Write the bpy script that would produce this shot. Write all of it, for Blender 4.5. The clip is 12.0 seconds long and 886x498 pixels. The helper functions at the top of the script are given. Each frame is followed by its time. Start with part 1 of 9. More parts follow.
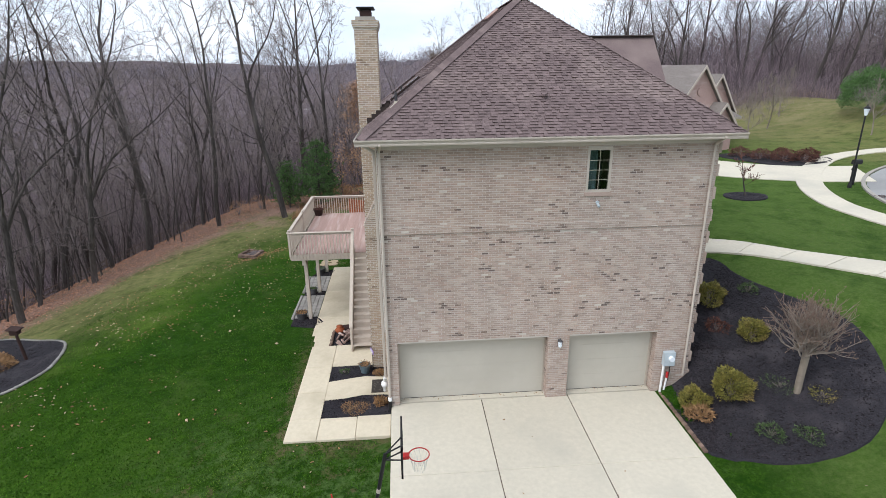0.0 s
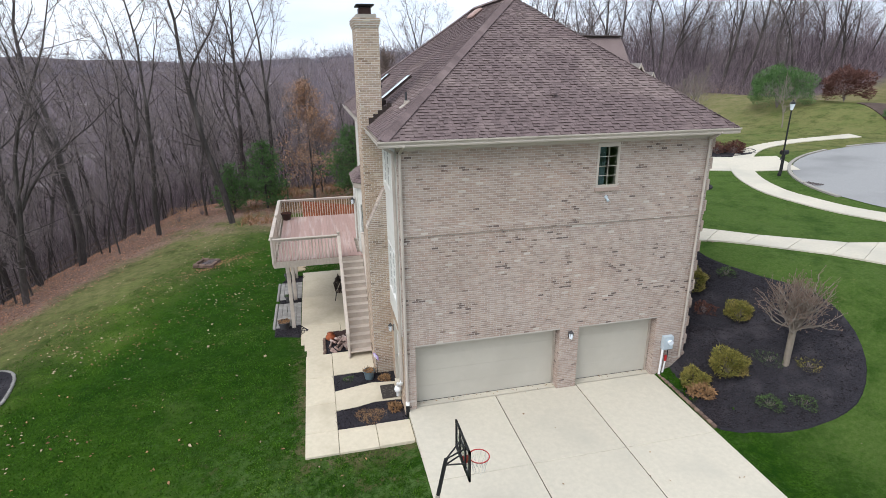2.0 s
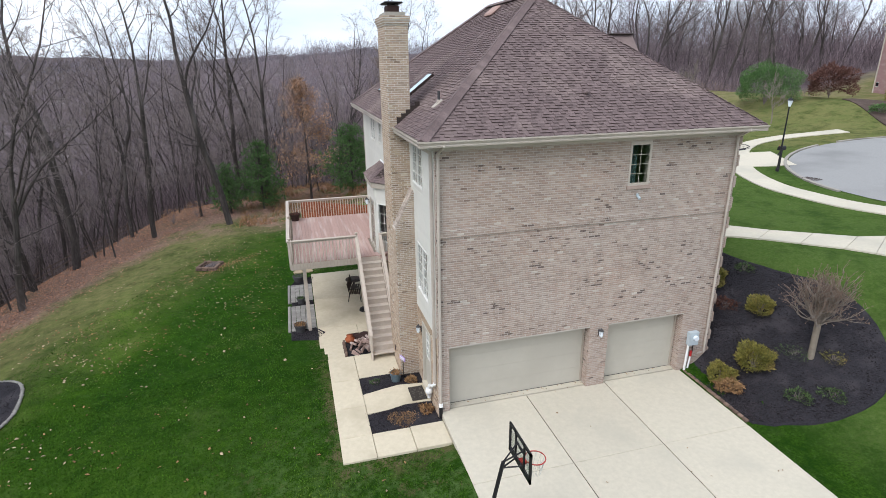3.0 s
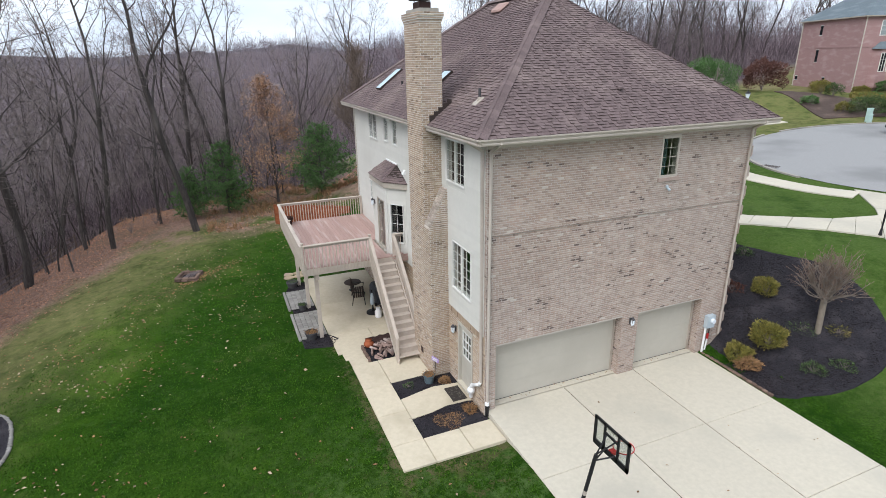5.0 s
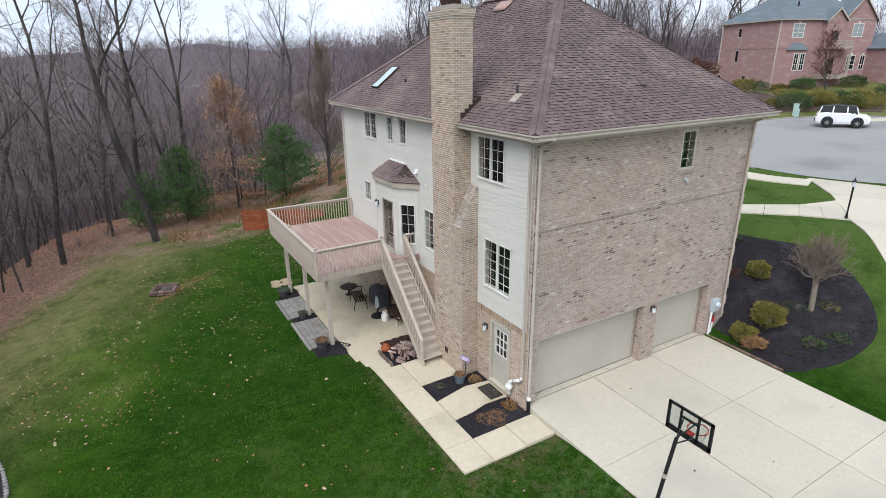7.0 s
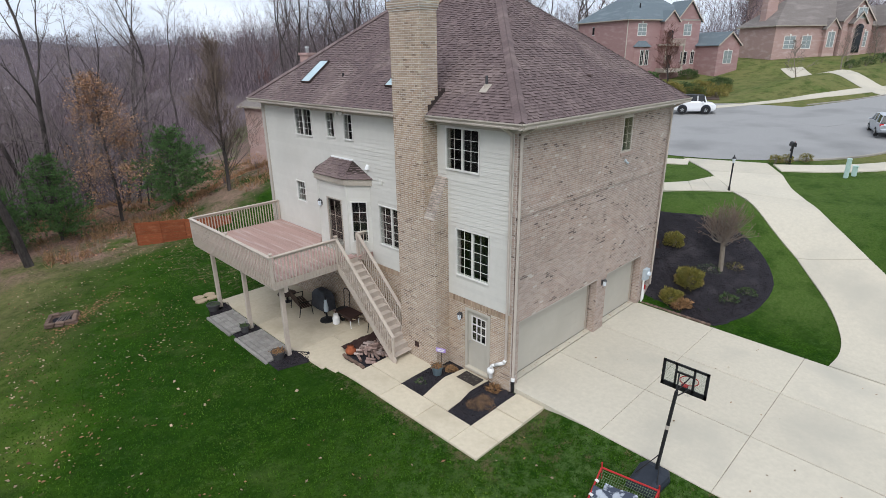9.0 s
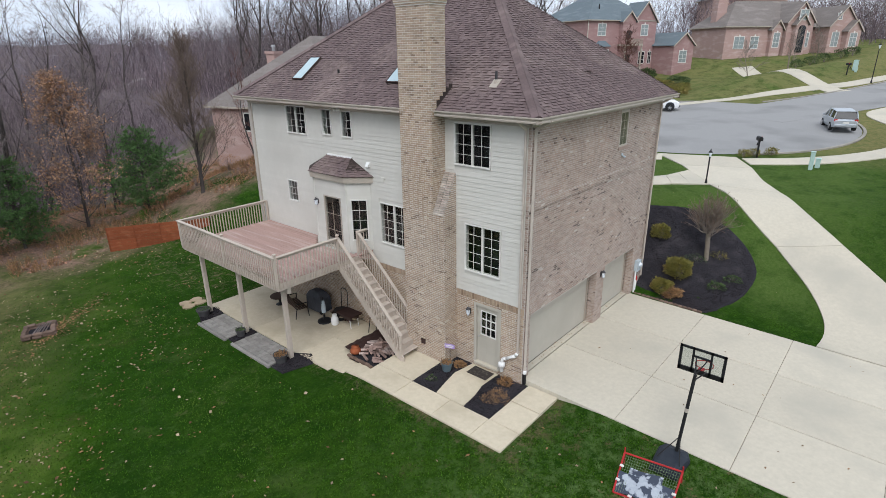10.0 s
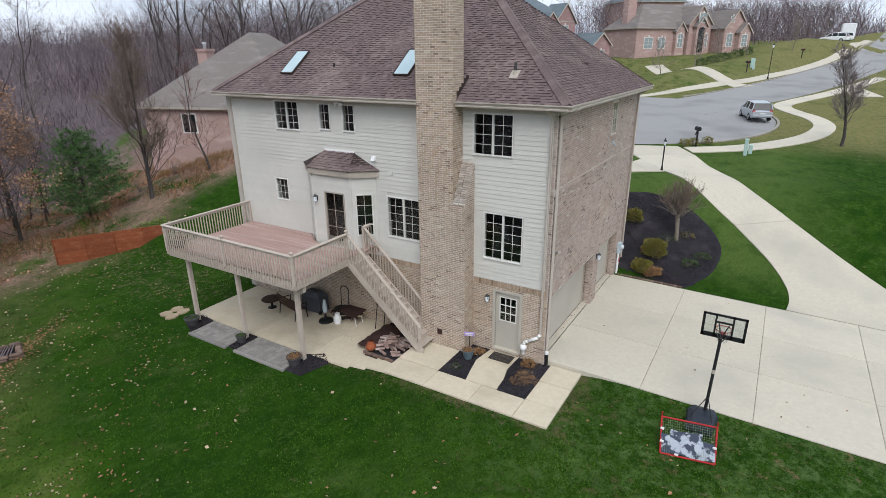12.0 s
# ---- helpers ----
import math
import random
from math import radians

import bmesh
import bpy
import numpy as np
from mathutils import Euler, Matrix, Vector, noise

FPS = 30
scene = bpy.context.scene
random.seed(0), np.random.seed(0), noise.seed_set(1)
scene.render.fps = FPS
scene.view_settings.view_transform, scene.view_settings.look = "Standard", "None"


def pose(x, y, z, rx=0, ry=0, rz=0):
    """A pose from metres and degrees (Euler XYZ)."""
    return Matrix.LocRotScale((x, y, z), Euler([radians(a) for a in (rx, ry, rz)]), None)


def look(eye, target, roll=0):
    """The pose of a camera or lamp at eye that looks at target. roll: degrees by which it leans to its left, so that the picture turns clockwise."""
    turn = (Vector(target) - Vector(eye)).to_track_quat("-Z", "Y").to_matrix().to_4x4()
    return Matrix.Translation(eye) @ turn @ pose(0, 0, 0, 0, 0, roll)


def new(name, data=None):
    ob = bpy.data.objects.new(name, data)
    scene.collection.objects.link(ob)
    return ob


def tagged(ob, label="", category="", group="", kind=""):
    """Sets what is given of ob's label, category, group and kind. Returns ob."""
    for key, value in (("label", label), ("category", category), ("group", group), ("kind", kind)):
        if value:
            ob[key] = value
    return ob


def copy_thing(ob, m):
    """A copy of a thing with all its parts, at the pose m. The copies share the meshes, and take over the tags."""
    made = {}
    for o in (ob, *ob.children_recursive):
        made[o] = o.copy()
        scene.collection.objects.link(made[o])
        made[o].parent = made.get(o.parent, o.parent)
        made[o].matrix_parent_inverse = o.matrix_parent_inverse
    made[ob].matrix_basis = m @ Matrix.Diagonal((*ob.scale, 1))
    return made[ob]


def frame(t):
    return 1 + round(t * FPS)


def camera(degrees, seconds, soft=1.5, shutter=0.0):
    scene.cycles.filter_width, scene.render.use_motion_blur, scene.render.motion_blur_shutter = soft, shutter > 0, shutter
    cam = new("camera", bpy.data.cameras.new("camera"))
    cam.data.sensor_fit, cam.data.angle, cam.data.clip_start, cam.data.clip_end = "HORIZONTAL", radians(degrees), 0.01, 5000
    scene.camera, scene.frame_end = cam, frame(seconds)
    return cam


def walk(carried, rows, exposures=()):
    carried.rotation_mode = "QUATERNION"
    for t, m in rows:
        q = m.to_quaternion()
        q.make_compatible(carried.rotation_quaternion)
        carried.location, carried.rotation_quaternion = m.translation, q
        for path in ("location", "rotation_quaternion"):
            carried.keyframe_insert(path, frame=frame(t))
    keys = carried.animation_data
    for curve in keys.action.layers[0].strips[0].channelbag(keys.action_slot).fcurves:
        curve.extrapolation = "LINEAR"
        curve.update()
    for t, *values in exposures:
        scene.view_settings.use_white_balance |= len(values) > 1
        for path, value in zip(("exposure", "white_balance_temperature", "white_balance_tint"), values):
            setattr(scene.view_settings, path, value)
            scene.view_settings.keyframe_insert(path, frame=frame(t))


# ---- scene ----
cam = camera(78.4, 12.0, soft=0.7)
PATH = [
    (0, (-0.442, -0.546, 10.232), (-0.3, 1.347, 9.603), -0.7),
    (0.5, (-1.091, -0.482, 10.266), (-0.89, 1.404, 9.632), -0.7),
    (1, (-1.768, -0.399, 10.287), (-1.501, 1.478, 9.65), -0.6),
    (1.5, (-2.475, -0.242, 10.285), (-2.123, 1.621, 9.648), -0.6),
    (2, (-3.21, -0.015, 10.309), (-2.784, 1.831, 9.669), -0.6),
    (2.5, (-3.951, 0.238, 10.337), (-3.481, 2.072, 9.693), -0.7),
    (3, (-4.711, 0.533, 10.368), (-4.215, 2.358, 9.718), -0.7),
    (5, (-7.703, 1.745, 10.432), (-6.983, 3.488, 9.767), -0.9),
    (5.5, (-8.452, 2.101, 10.444), (-7.675, 3.818, 9.776), -0.9),
    (6, (-9.148, 2.488, 10.445), (-8.317, 4.18, 9.775), -0.9),
    (6.5, (-9.852, 2.908, 10.425), (-8.969, 4.573, 9.755), -0.9),
    (7, (-10.552, 3.325, 10.371), (-9.603, 4.954, 9.704), -0.8),
    (9, (-13.18, 5.284, 10.253), (-11.859, 6.622, 9.572), -0.8),
    (9.5, (-13.759, 5.845, 10.211), (-12.375, 7.117, 9.529), -0.8),
    (10, (-14.333, 6.454, 10.135), (-12.908, 7.681, 9.453), -0.7),
    (10.5, (-14.911, 7.062, 10.047), (-13.448, 8.244, 9.367), -0.7),
    (11, (-15.494, 7.662, 9.984), (-13.993, 8.795, 9.303), -0.7),
    (11.5, (-16.054, 8.28, 9.936), (-14.51, 9.353, 9.255), -0.7),
    (12, (-16.585, 8.982, 9.912), (-14.983, 9.966, 9.229), -0.6),
]
walk(cam, [(t, look(eye, target, roll)) for t, eye, target, roll in PATH], [(0, 0.54), (7, 0.48), (9, 0.28), (12, 0.24)])

# ---- light: overcast winter sky with a weak, broad sun ----
world = bpy.data.worlds.new("overcast")
scene.world = world
world.use_nodes = True
wn, wl = world.node_tree.nodes, world.node_tree.links
background = wn["Background"]
sky = wn.new("ShaderNodeTexSky")
sky.sky_type = "NISHITA"
sky.sun_disc = False
sky.sun_elevation, sky.sun_rotation = radians(38), radians(236)
sky.air_density, sky.dust_density, sky.ozone_density = 1.0, 4.0, 1.0
grey = wn.new("ShaderNodeHueSaturation")
grey.inputs["Saturation"].default_value = 0.22
wl.new(sky.outputs[0], grey.inputs["Color"])
wtc = wn.new("ShaderNodeTexCoord")
wmap = wn.new("ShaderNodeMapping")
wmap.inputs["Scale"].default_value = (1.0, 1.0, 3.5)
wl.new(wtc.outputs["Generated"], wmap.inputs["Vector"])
cloud = wn.new("ShaderNodeTexNoise")
cloud.inputs["Scale"].default_value, cloud.inputs["Detail"].default_value = 2.6, 6
wl.new(wmap.outputs[0], cloud.inputs["Vector"])
cramp = wn.new("ShaderNodeValToRGB")
cramp.color_ramp.elements[0].position, cramp.color_ramp.elements[1].position = 0.35, 0.7
cramp.color_ramp.elements[0].color, cramp.color_ramp.elements[1].color = (5.4, 6.3, 7.7, 1), (7.9, 8.6, 9.7, 1)
wl.new(cloud.outputs["Fac"], cramp.inputs["Fac"])
wmix = wn.new("ShaderNodeMix")
wmix.data_type = "RGBA"
wmix.inputs["Factor"].default_value = 0.85
wl.new(grey.outputs[0], wmix.inputs["A"])
wl.new(cramp.outputs[0], wmix.inputs["B"])
wl.new(wmix.outputs["Result"], background.inputs["Color"])
background.inputs["Strength"].default_value = 0.12
sun = new("sun", bpy.data.lights.new("sun", "SUN"))
sun.data.energy, sun.data.angle, sun.data.color = 1.5, radians(40), (1.0, 0.99, 0.985)
sun.matrix_world = look((0, 0, 60), (0.66 * 60, 0.45 * 60, 0))


# ---- materials ----
def nodes(name, rough=0.8, metal=0.0, spec=0.5):
    m = bpy.data.materials.new(name)
    m.use_nodes = True
    b = m.node_tree.nodes["Principled BSDF"]
    b.inputs["Roughness"].default_value, b.inputs["Metallic"].default_value = rough, metal
    b.inputs["Specular IOR Level"].default_value = spec
    return m, m.node_tree.nodes, m.node_tree.links, b


def surf(name, c1, c2, scale=6.0, rough=0.8, bump=0.15, c3=None, big=0.5, vary="", amount=0.3, metal=0.0, spec=0.2, detail=5, cut=(0.5, 0.72), stretch=(1, 1, 1), bumpscale=None, dist=0.02):
    """Two tones of grain, stains at a larger scale, and shade that varies piece by piece (vary: 'object' or 'island')."""
    m, n, l, b = nodes(name, rough, metal, spec)
    tc = n.new("ShaderNodeTexCoord")
    mp = n.new("ShaderNodeMapping")
    mp.inputs["Scale"].default_value = stretch
    l.new(tc.outputs["Object"], mp.inputs["Vector"])
    fine = n.new("ShaderNodeTexNoise")
    fine.inputs["Scale"].default_value, fine.inputs["Detail"].default_value, fine.inputs["Roughness"].default_value = scale, detail, 0.65
    l.new(mp.outputs[0], fine.inputs["Vector"])
    mix = n.new("ShaderNodeMix")
    mix.data_type = "RGBA"
    mix.inputs["A"].default_value, mix.inputs["B"].default_value = (*c1, 1), (*c2, 1)
    spread = n.new("ShaderNodeMapRange")
    spread.inputs["From Min"].default_value, spread.inputs["From Max"].default_value = 0.3, 0.7
    l.new(fine.outputs["Fac"], spread.inputs["Value"])
    l.new(spread.outputs[0], mix.inputs["Factor"])
    out = mix.outputs["Result"]
    if c3:
        large = n.new("ShaderNodeTexNoise")
        large.inputs["Scale"].default_value, large.inputs["Detail"].default_value = big, 4
        l.new(mp.outputs[0], large.inputs["Vector"])
        span = n.new("ShaderNodeMapRange")
        span.inputs["From Min"].default_value, span.inputs["From Max"].default_value = cut
        l.new(large.outputs["Fac"], span.inputs["Value"])
        mix2 = n.new("ShaderNodeMix")
        mix2.data_type = "RGBA"
        mix2.inputs["B"].default_value = (*c3, 1)
        l.new(out, mix2.inputs["A"])
        l.new(span.outputs[0], mix2.inputs["Factor"])
        out = mix2.outputs["Result"]
    if vary:
        if vary == "object":
            rnd = n.new("ShaderNodeObjectInfo").outputs["Random"]
        else:
            rnd = n.new("ShaderNodeNewGeometry").outputs["Random Per Island"]
        rng = n.new("ShaderNodeMapRange")
        rng.inputs["To Min"].default_value, rng.inputs["To Max"].default_value = 1 - amount, 1 + amount
        l.new(rnd, rng.inputs["Value"])
        hsv = n.new("ShaderNodeHueSaturation")
        l.new(rng.outputs[0], hsv.inputs["Value"])
        l.new(out, hsv.inputs["Color"])
        out = hsv.outputs["Color"]
    l.new(out, b.inputs["Base Color"])
    if bump:
        bp = n.new("ShaderNodeBump")
        bp.inputs["Strength"].default_value, bp.inputs["Distance"].default_value = bump, dist
        src = fine
        if bumpscale:
            src = n.new("ShaderNodeTexNoise")
            src.inputs["Scale"].default_value, src.inputs["Detail"].default_value = bumpscale, 4
            l.new(mp.outputs[0], src.inputs["Vector"])
        l.new(src.outputs["Fac"], bp.inputs["Height"])
        l.new(bp.outputs[0], b.inputs["Normal"])
    return m


def brick_mat(name, tones, vary):
    """Tones drawn brick by brick; the over-burnt dark ones gather in loose clusters."""
    m, n, l, b = nodes(name, 0.88, 0, 0.25)
    rnd = n.new("ShaderNodeObjectInfo").outputs["Random"] if vary == "object" else n.new("ShaderNodeNewGeometry").outputs["Random Per Island"]
    pos = n.new("ShaderNodeNewGeometry").outputs["Position"]
    ramp = n.new("ShaderNodeValToRGB")
    ramp.color_ramp.interpolation = "CONSTANT"
    el = ramp.color_ramp.elements
    el[0].position, el[0].color = 0.0, (*tones[0][1], 1)
    el[1].position, el[1].color = tones[1][0], (*tones[1][1], 1)
    for p, c in tones[2:]:
        e = el.new(p)
        e.color = (*c, 1)

    def noise_at(scale, detail=4):
        t = n.new("ShaderNodeTexNoise")
        t.inputs["Scale"].default_value, t.inputs["Detail"].default_value = scale, detail
        l.new(pos, t.inputs["Vector"])
        return t.outputs["Fac"]

    def ranged(v, a, z, lo, hi):
        r = n.new("ShaderNodeMapRange")
        for k, q in (("From Min", a), ("From Max", z), ("To Min", lo), ("To Max", hi)):
            r.inputs[k].default_value = q
        l.new(v, r.inputs["Value"])
        return r.outputs[0]

    def math_of(op, a, c):
        x = n.new("ShaderNodeMath")
        x.operation = op
        l.new(a, x.inputs[0])
        l.new(c, x.inputs[1])
        return x.outputs[0]

    l.new(math_of("MULTIPLY", rnd, ranged(noise_at(1.3, 3), 0.52, 0.72, 0.955, 1.22)), ramp.inputs["Fac"])
    grain = noise_at(45)
    both = math_of("ADD", grain, math_of("ADD", noise_at(0.45), noise_at(1.8)))
    hsv = n.new("ShaderNodeHueSaturation")
    l.new(ranged(both, 1.05, 1.95, 0.84, 1.16), hsv.inputs["Value"])
    l.new(ranged(noise_at(0.3, 2), 0.35, 0.65, 0.92, 1.12), hsv.inputs["Saturation"])
    l.new(ramp.outputs["Color"], hsv.inputs["Color"])
    l.new(hsv.outputs["Color"], b.inputs["Base Color"])
    bp = n.new("ShaderNodeBump")
    bp.inputs["Strength"].default_value, bp.inputs["Distance"].default_value = 0.3, 0.004
    l.new(grain, bp.inputs["Height"])
    l.new(bp.outputs[0], b.inputs["Normal"])
    return m


BUFF = [(0.0, (0.47, 0.42, 0.375)), (0.01, (0.345, 0.272, 0.232)), (0.16, (0.385, 0.312, 0.268)), (0.36, (0.325, 0.256, 0.218)), (0.52, (0.40, 0.325, 0.278)), (0.68, (0.355, 0.27, 0.228)),
        (0.86, (0.30, 0.237, 0.203)), (0.945, (0.21, 0.157, 0.132)), (0.985, (0.14, 0.107, 0.094))]
M = {}
M["brick"] = brick_mat("buff_brick", BUFF, "island")
M["brick_piece"] = brick_mat("buff_brick_piece", BUFF, "object")
PALE = [(p, tuple(min(0.6, v * g) for v, g in zip(c, (1.08, 1.05, 0.92)))) for p, c in BUFF[:-1]]
M["brick_pale"] = brick_mat("pale_buff_brick", PALE, "island")
M["brick_pale_piece"] = brick_mat("pale_buff_brick_piece", PALE, "object")
M["rowlock"] = surf("pale_rowlock_brick", (0.47, 0.40, 0.345), (0.38, 0.315, 0.27), 30, 0.9, 0.3, (0.54, 0.48, 0.42), 2.0, "object", 0.2)
M["mortar"] = surf("mortar", (0.50, 0.455, 0.41), (0.45, 0.41, 0.37), 20, 0.95, 0.2, (0.40, 0.363, 0.328), 0.6)
M["mortar_pale"] = surf("pale_mortar", (0.64, 0.60, 0.55), (0.58, 0.54, 0.495), 20, 0.95, 0.2, (0.51, 0.475, 0.435), 0.6)
M["pinkbrick"] = surf("pink_brick_far", (0.45, 0.315, 0.285), (0.36, 0.24, 0.216), 7.0, 0.9, 0.2, (0.50, 0.38, 0.35), 0.6, stretch=(1, 1, 3))
M["mauvebrick"] = surf("mauve_brick_far", (0.37, 0.232, 0.225), (0.30, 0.183, 0.178), 7.0, 0.9, 0.2, (0.41, 0.28, 0.27), 0.6, stretch=(1, 1, 3))
M["siding"] = surf("vinyl_siding", (0.60, 0.585, 0.54), (0.565, 0.55, 0.507), 4, 0.55, 0.05, (0.53, 0.515, 0.472), 0.35, "object", 0.025)
M["trim"] = surf("painted_trim", (0.42, 0.372, 0.315), (0.37, 0.327, 0.277), 7, 0.5, 0.05, (0.32, 0.283, 0.24), 0.6)
M["gutter"] = surf("enamelled_gutter", (0.54, 0.485, 0.425), (0.49, 0.44, 0.385), 7, 0.35, 0.05, (0.40, 0.36, 0.31), 0.4)
M["eave_metal"] = surf("weathered_beige_gutter", (0.50, 0.44, 0.385), (0.44, 0.388, 0.338), 7, 0.4, 0.05, (0.34, 0.30, 0.26), 0.5)
M["white"] = surf("white_paint", (0.72, 0.71, 0.68), (0.64, 0.63, 0.6), 6, 0.45, 0.04, (0.55, 0.54, 0.5), 0.7)
M["garage"] = surf("garage_door_paint", (0.46, 0.432, 0.375), (0.435, 0.408, 0.353), 3, 0.5, 0.05, (0.41, 0.383, 0.33), 0.5)
M["shingle"] = surf("asphalt_shingle", (0.192, 0.142, 0.139), (0.108, 0.08, 0.08), 30, 0.95, 0.4, (0.215, 0.165, 0.154), 0.5, "island", 0.16)
M["shingle_piece"] = surf("asphalt_shingle_piece", (0.192, 0.142, 0.139), (0.108, 0.08, 0.08), 30, 0.95, 0.4, (0.215, 0.165, 0.154), 0.5, "object", 0.16)
M["shingle_under"] = surf("shingle_underlay", (0.055, 0.042, 0.038), (0.04, 0.03, 0.027), 20, 0.95, 0.2)
M["blindglass"] = surf("window_with_pale_blinds", (0.30, 0.34, 0.34), (0.2, 0.235, 0.24), 3, 0.12, 0, spec=0.6, stretch=(0.2, 0.2, 9))
M["roof_grey"] = surf("grey_roof_far", (0.215, 0.19, 0.175), (0.145, 0.127, 0.118), 5, 0.9, 0.3, (0.245, 0.215, 0.2), 0.4, stretch=(1, 1, 5))
M["roof_blue"] = surf("blue_grey_roof_far", (0.15, 0.185, 0.205), (0.105, 0.13, 0.147), 5, 0.9, 0.3, (0.17, 0.205, 0.225), 0.4, stretch=(1, 1, 5))
M["deck"] = surf("weathered_deck_board", (0.41, 0.275, 0.24), (0.345, 0.228, 0.198), 5, 0.75, 0.15, (0.47, 0.36, 0.325), 0.7, "object", 0.09, stretch=(8, 0.6, 8))
M["rail"] = surf("painted_rail_wood", (0.52, 0.45, 0.385), (0.45, 0.385, 0.33), 6, 0.65, 0.1, (0.39, 0.33, 0.28), 0.9)
M["concrete"] = surf("broom_concrete", (0.54, 0.493, 0.402), (0.475, 0.434, 0.354), 7, 0.9, 0.12, (0.425, 0.395, 0.33), 0.36, "object", 0.05, bumpscale=60, dist=0.004)
M["walk"] = surf("yellowed_walk_concrete", (0.58, 0.51, 0.39), (0.51, 0.445, 0.335), 7, 0.9, 0.12, (0.44, 0.38, 0.28), 0.7, "object", 0.05, bumpscale=60, dist=0.004)
M["kerb"] = surf("grey_kerb_concrete", (0.34, 0.315, 0.275), (0.27, 0.25, 0.22), 9, 0.9, 0.15, (0.21, 0.195, 0.17), 0.5, bumpscale=50, dist=0.005)
M["asphalt"] = surf("pale_road_surface", (0.30, 0.295, 0.29), (0.25, 0.247, 0.243), 12, 0.9, 0.2, (0.205, 0.203, 0.2), 0.22, bumpscale=40, dist=0.006)
M["mulch"] = surf("black_mulch", (0.034, 0.031, 0.037), (0.014, 0.013, 0.016), 22, 0.95, 0.9, (0.048, 0.043, 0.048), 1.2, bumpscale=18, dist=0.05)
M["bank"] = surf("brown_bark_mulch", (0.10, 0.07, 0.058), (0.055, 0.04, 0.035), 9, 0.95, 0.7, (0.14, 0.10, 0.08), 0.8, bumpscale=14, dist=0.05)
M["chip"] = surf("mulch_chip", (0.036, 0.03, 0.034), (0.014, 0.012, 0.015), 15, 0.95, 0.2, vary="island", amount=0.7)
M["bark"] = surf("grey_bark", (0.088, 0.075, 0.071), (0.04, 0.034, 0.033), 5, 0.95, 0.7, (0.13, 0.113, 0.106), 0.7, stretch=(3, 3, 0.6), dist=0.05)
M["twig"] = surf("bare_twigs", (0.23, 0.19, 0.184), (0.15, 0.123, 0.121), 3, 0.95, 0)
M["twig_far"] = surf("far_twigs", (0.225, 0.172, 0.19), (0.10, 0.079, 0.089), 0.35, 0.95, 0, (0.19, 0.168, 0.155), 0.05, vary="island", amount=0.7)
# twig colour shifted to grey-violet: aerial haze painted into the farthest woods
M["twig_hazed"] = surf("distant_haze_tinted_twigs", (0.23, 0.2, 0.228), (0.13, 0.112, 0.128), 0.2, 0.95, 0, (0.17, 0.16, 0.165), 0.03, vary="island", amount=0.6)
M["twig_red"] = surf("red_brown_twigs", (0.15, 0.07, 0.055), (0.10, 0.05, 0.042), 3, 0.9, 0)
M["twig_gold"] = surf("golden_brown_twigs", (0.185, 0.14, 0.115), (0.12, 0.09, 0.075), 3, 0.95, 0)
M["twig_tip"] = surf("brown_swollen_shoot_tips", (0.20, 0.145, 0.115), (0.13, 0.09, 0.072), 6, 0.9, 0)
M["greyshoot"] = surf("grey_pruned_shoots", (0.25, 0.215, 0.185), (0.155, 0.13, 0.112), 6, 0.9, 0.1)
M["palebark"] = surf("pale_smooth_bark", (0.235, 0.2, 0.16), (0.165, 0.14, 0.115), 6, 0.9, 0.3)
M["needles"] = surf("pine_needles", (0.11, 0.20, 0.065), (0.055, 0.115, 0.038), 2, 0.8, 0, vary="island", amount=0.5)
M["orange_leaf"] = surf("russet_oak_leaf", (0.42, 0.25, 0.145), (0.30, 0.165, 0.092), 2, 0.85, 0, vary="island", amount=0.45)
M["bush"] = surf("golden_green_bush_leaf", (0.22, 0.185, 0.045), (0.11, 0.115, 0.028), 3, 0.7, 0, (0.30, 0.21, 0.08), 1.5, vary="island", amount=0.5)
M["bush_green"] = surf("green_bush_leaf", (0.075, 0.115, 0.04), (0.045, 0.075, 0.026), 3, 0.7, 0, vary="island", amount=0.5)
M["bush_red"] = surf("russet_bush_leaf", (0.12, 0.05, 0.035), (0.075, 0.035, 0.028), 3, 0.8, 0, vary="island", amount=0.5)
M["cover_green"] = surf("bright_ground_cover_leaf", (0.15, 0.21, 0.045), (0.075, 0.125, 0.022), 3, 0.8, 0, vary="island", amount=0.5)
M["straw"] = surf("dry_ornamental_grass", (0.36, 0.22, 0.11), (0.22, 0.125, 0.065), 4, 0.9, 0, vary="island", amount=0.4)
M["straw_pale"] = surf("pale_dry_brush", (0.34, 0.25, 0.19), (0.22, 0.155, 0.12), 2, 0.9, 0, vary="island", amount=0.4)
M["leaf"] = surf("fallen_leaf", (0.28, 0.16, 0.075), (0.17, 0.095, 0.05), 3, 0.85, 0, vary="island", amount=0.6)
M["litter"] = surf("russet_leaf_litter", (0.42, 0.22, 0.14), (0.21, 0.115, 0.078), 3, 0.9, 0, vary="island", amount=0.5)
M["leaf_pale"] = surf("fallen_pale_leaf", (0.42, 0.33, 0.22), (0.27, 0.20, 0.125), 3, 0.85, 0, vary="island", amount=0.4)
M["blade"] = surf("grass_blade", (0.053, 0.124, 0.0115), (0.018, 0.056, 0.0045), 1.3, 0.95, 0, (0.095, 0.15, 0.025), 0.3, vary="island", amount=0.6, spec=0.05)
M["black"] = surf("black_metal", (0.012, 0.012, 0.013), (0.018, 0.018, 0.019), 9, 0.5, 0.05, spec=0.25)
M["plastic"] = surf("dark_blue_black_plastic", (0.02, 0.025, 0.035), (0.028, 0.033, 0.043), 5, 0.5, 0.1)
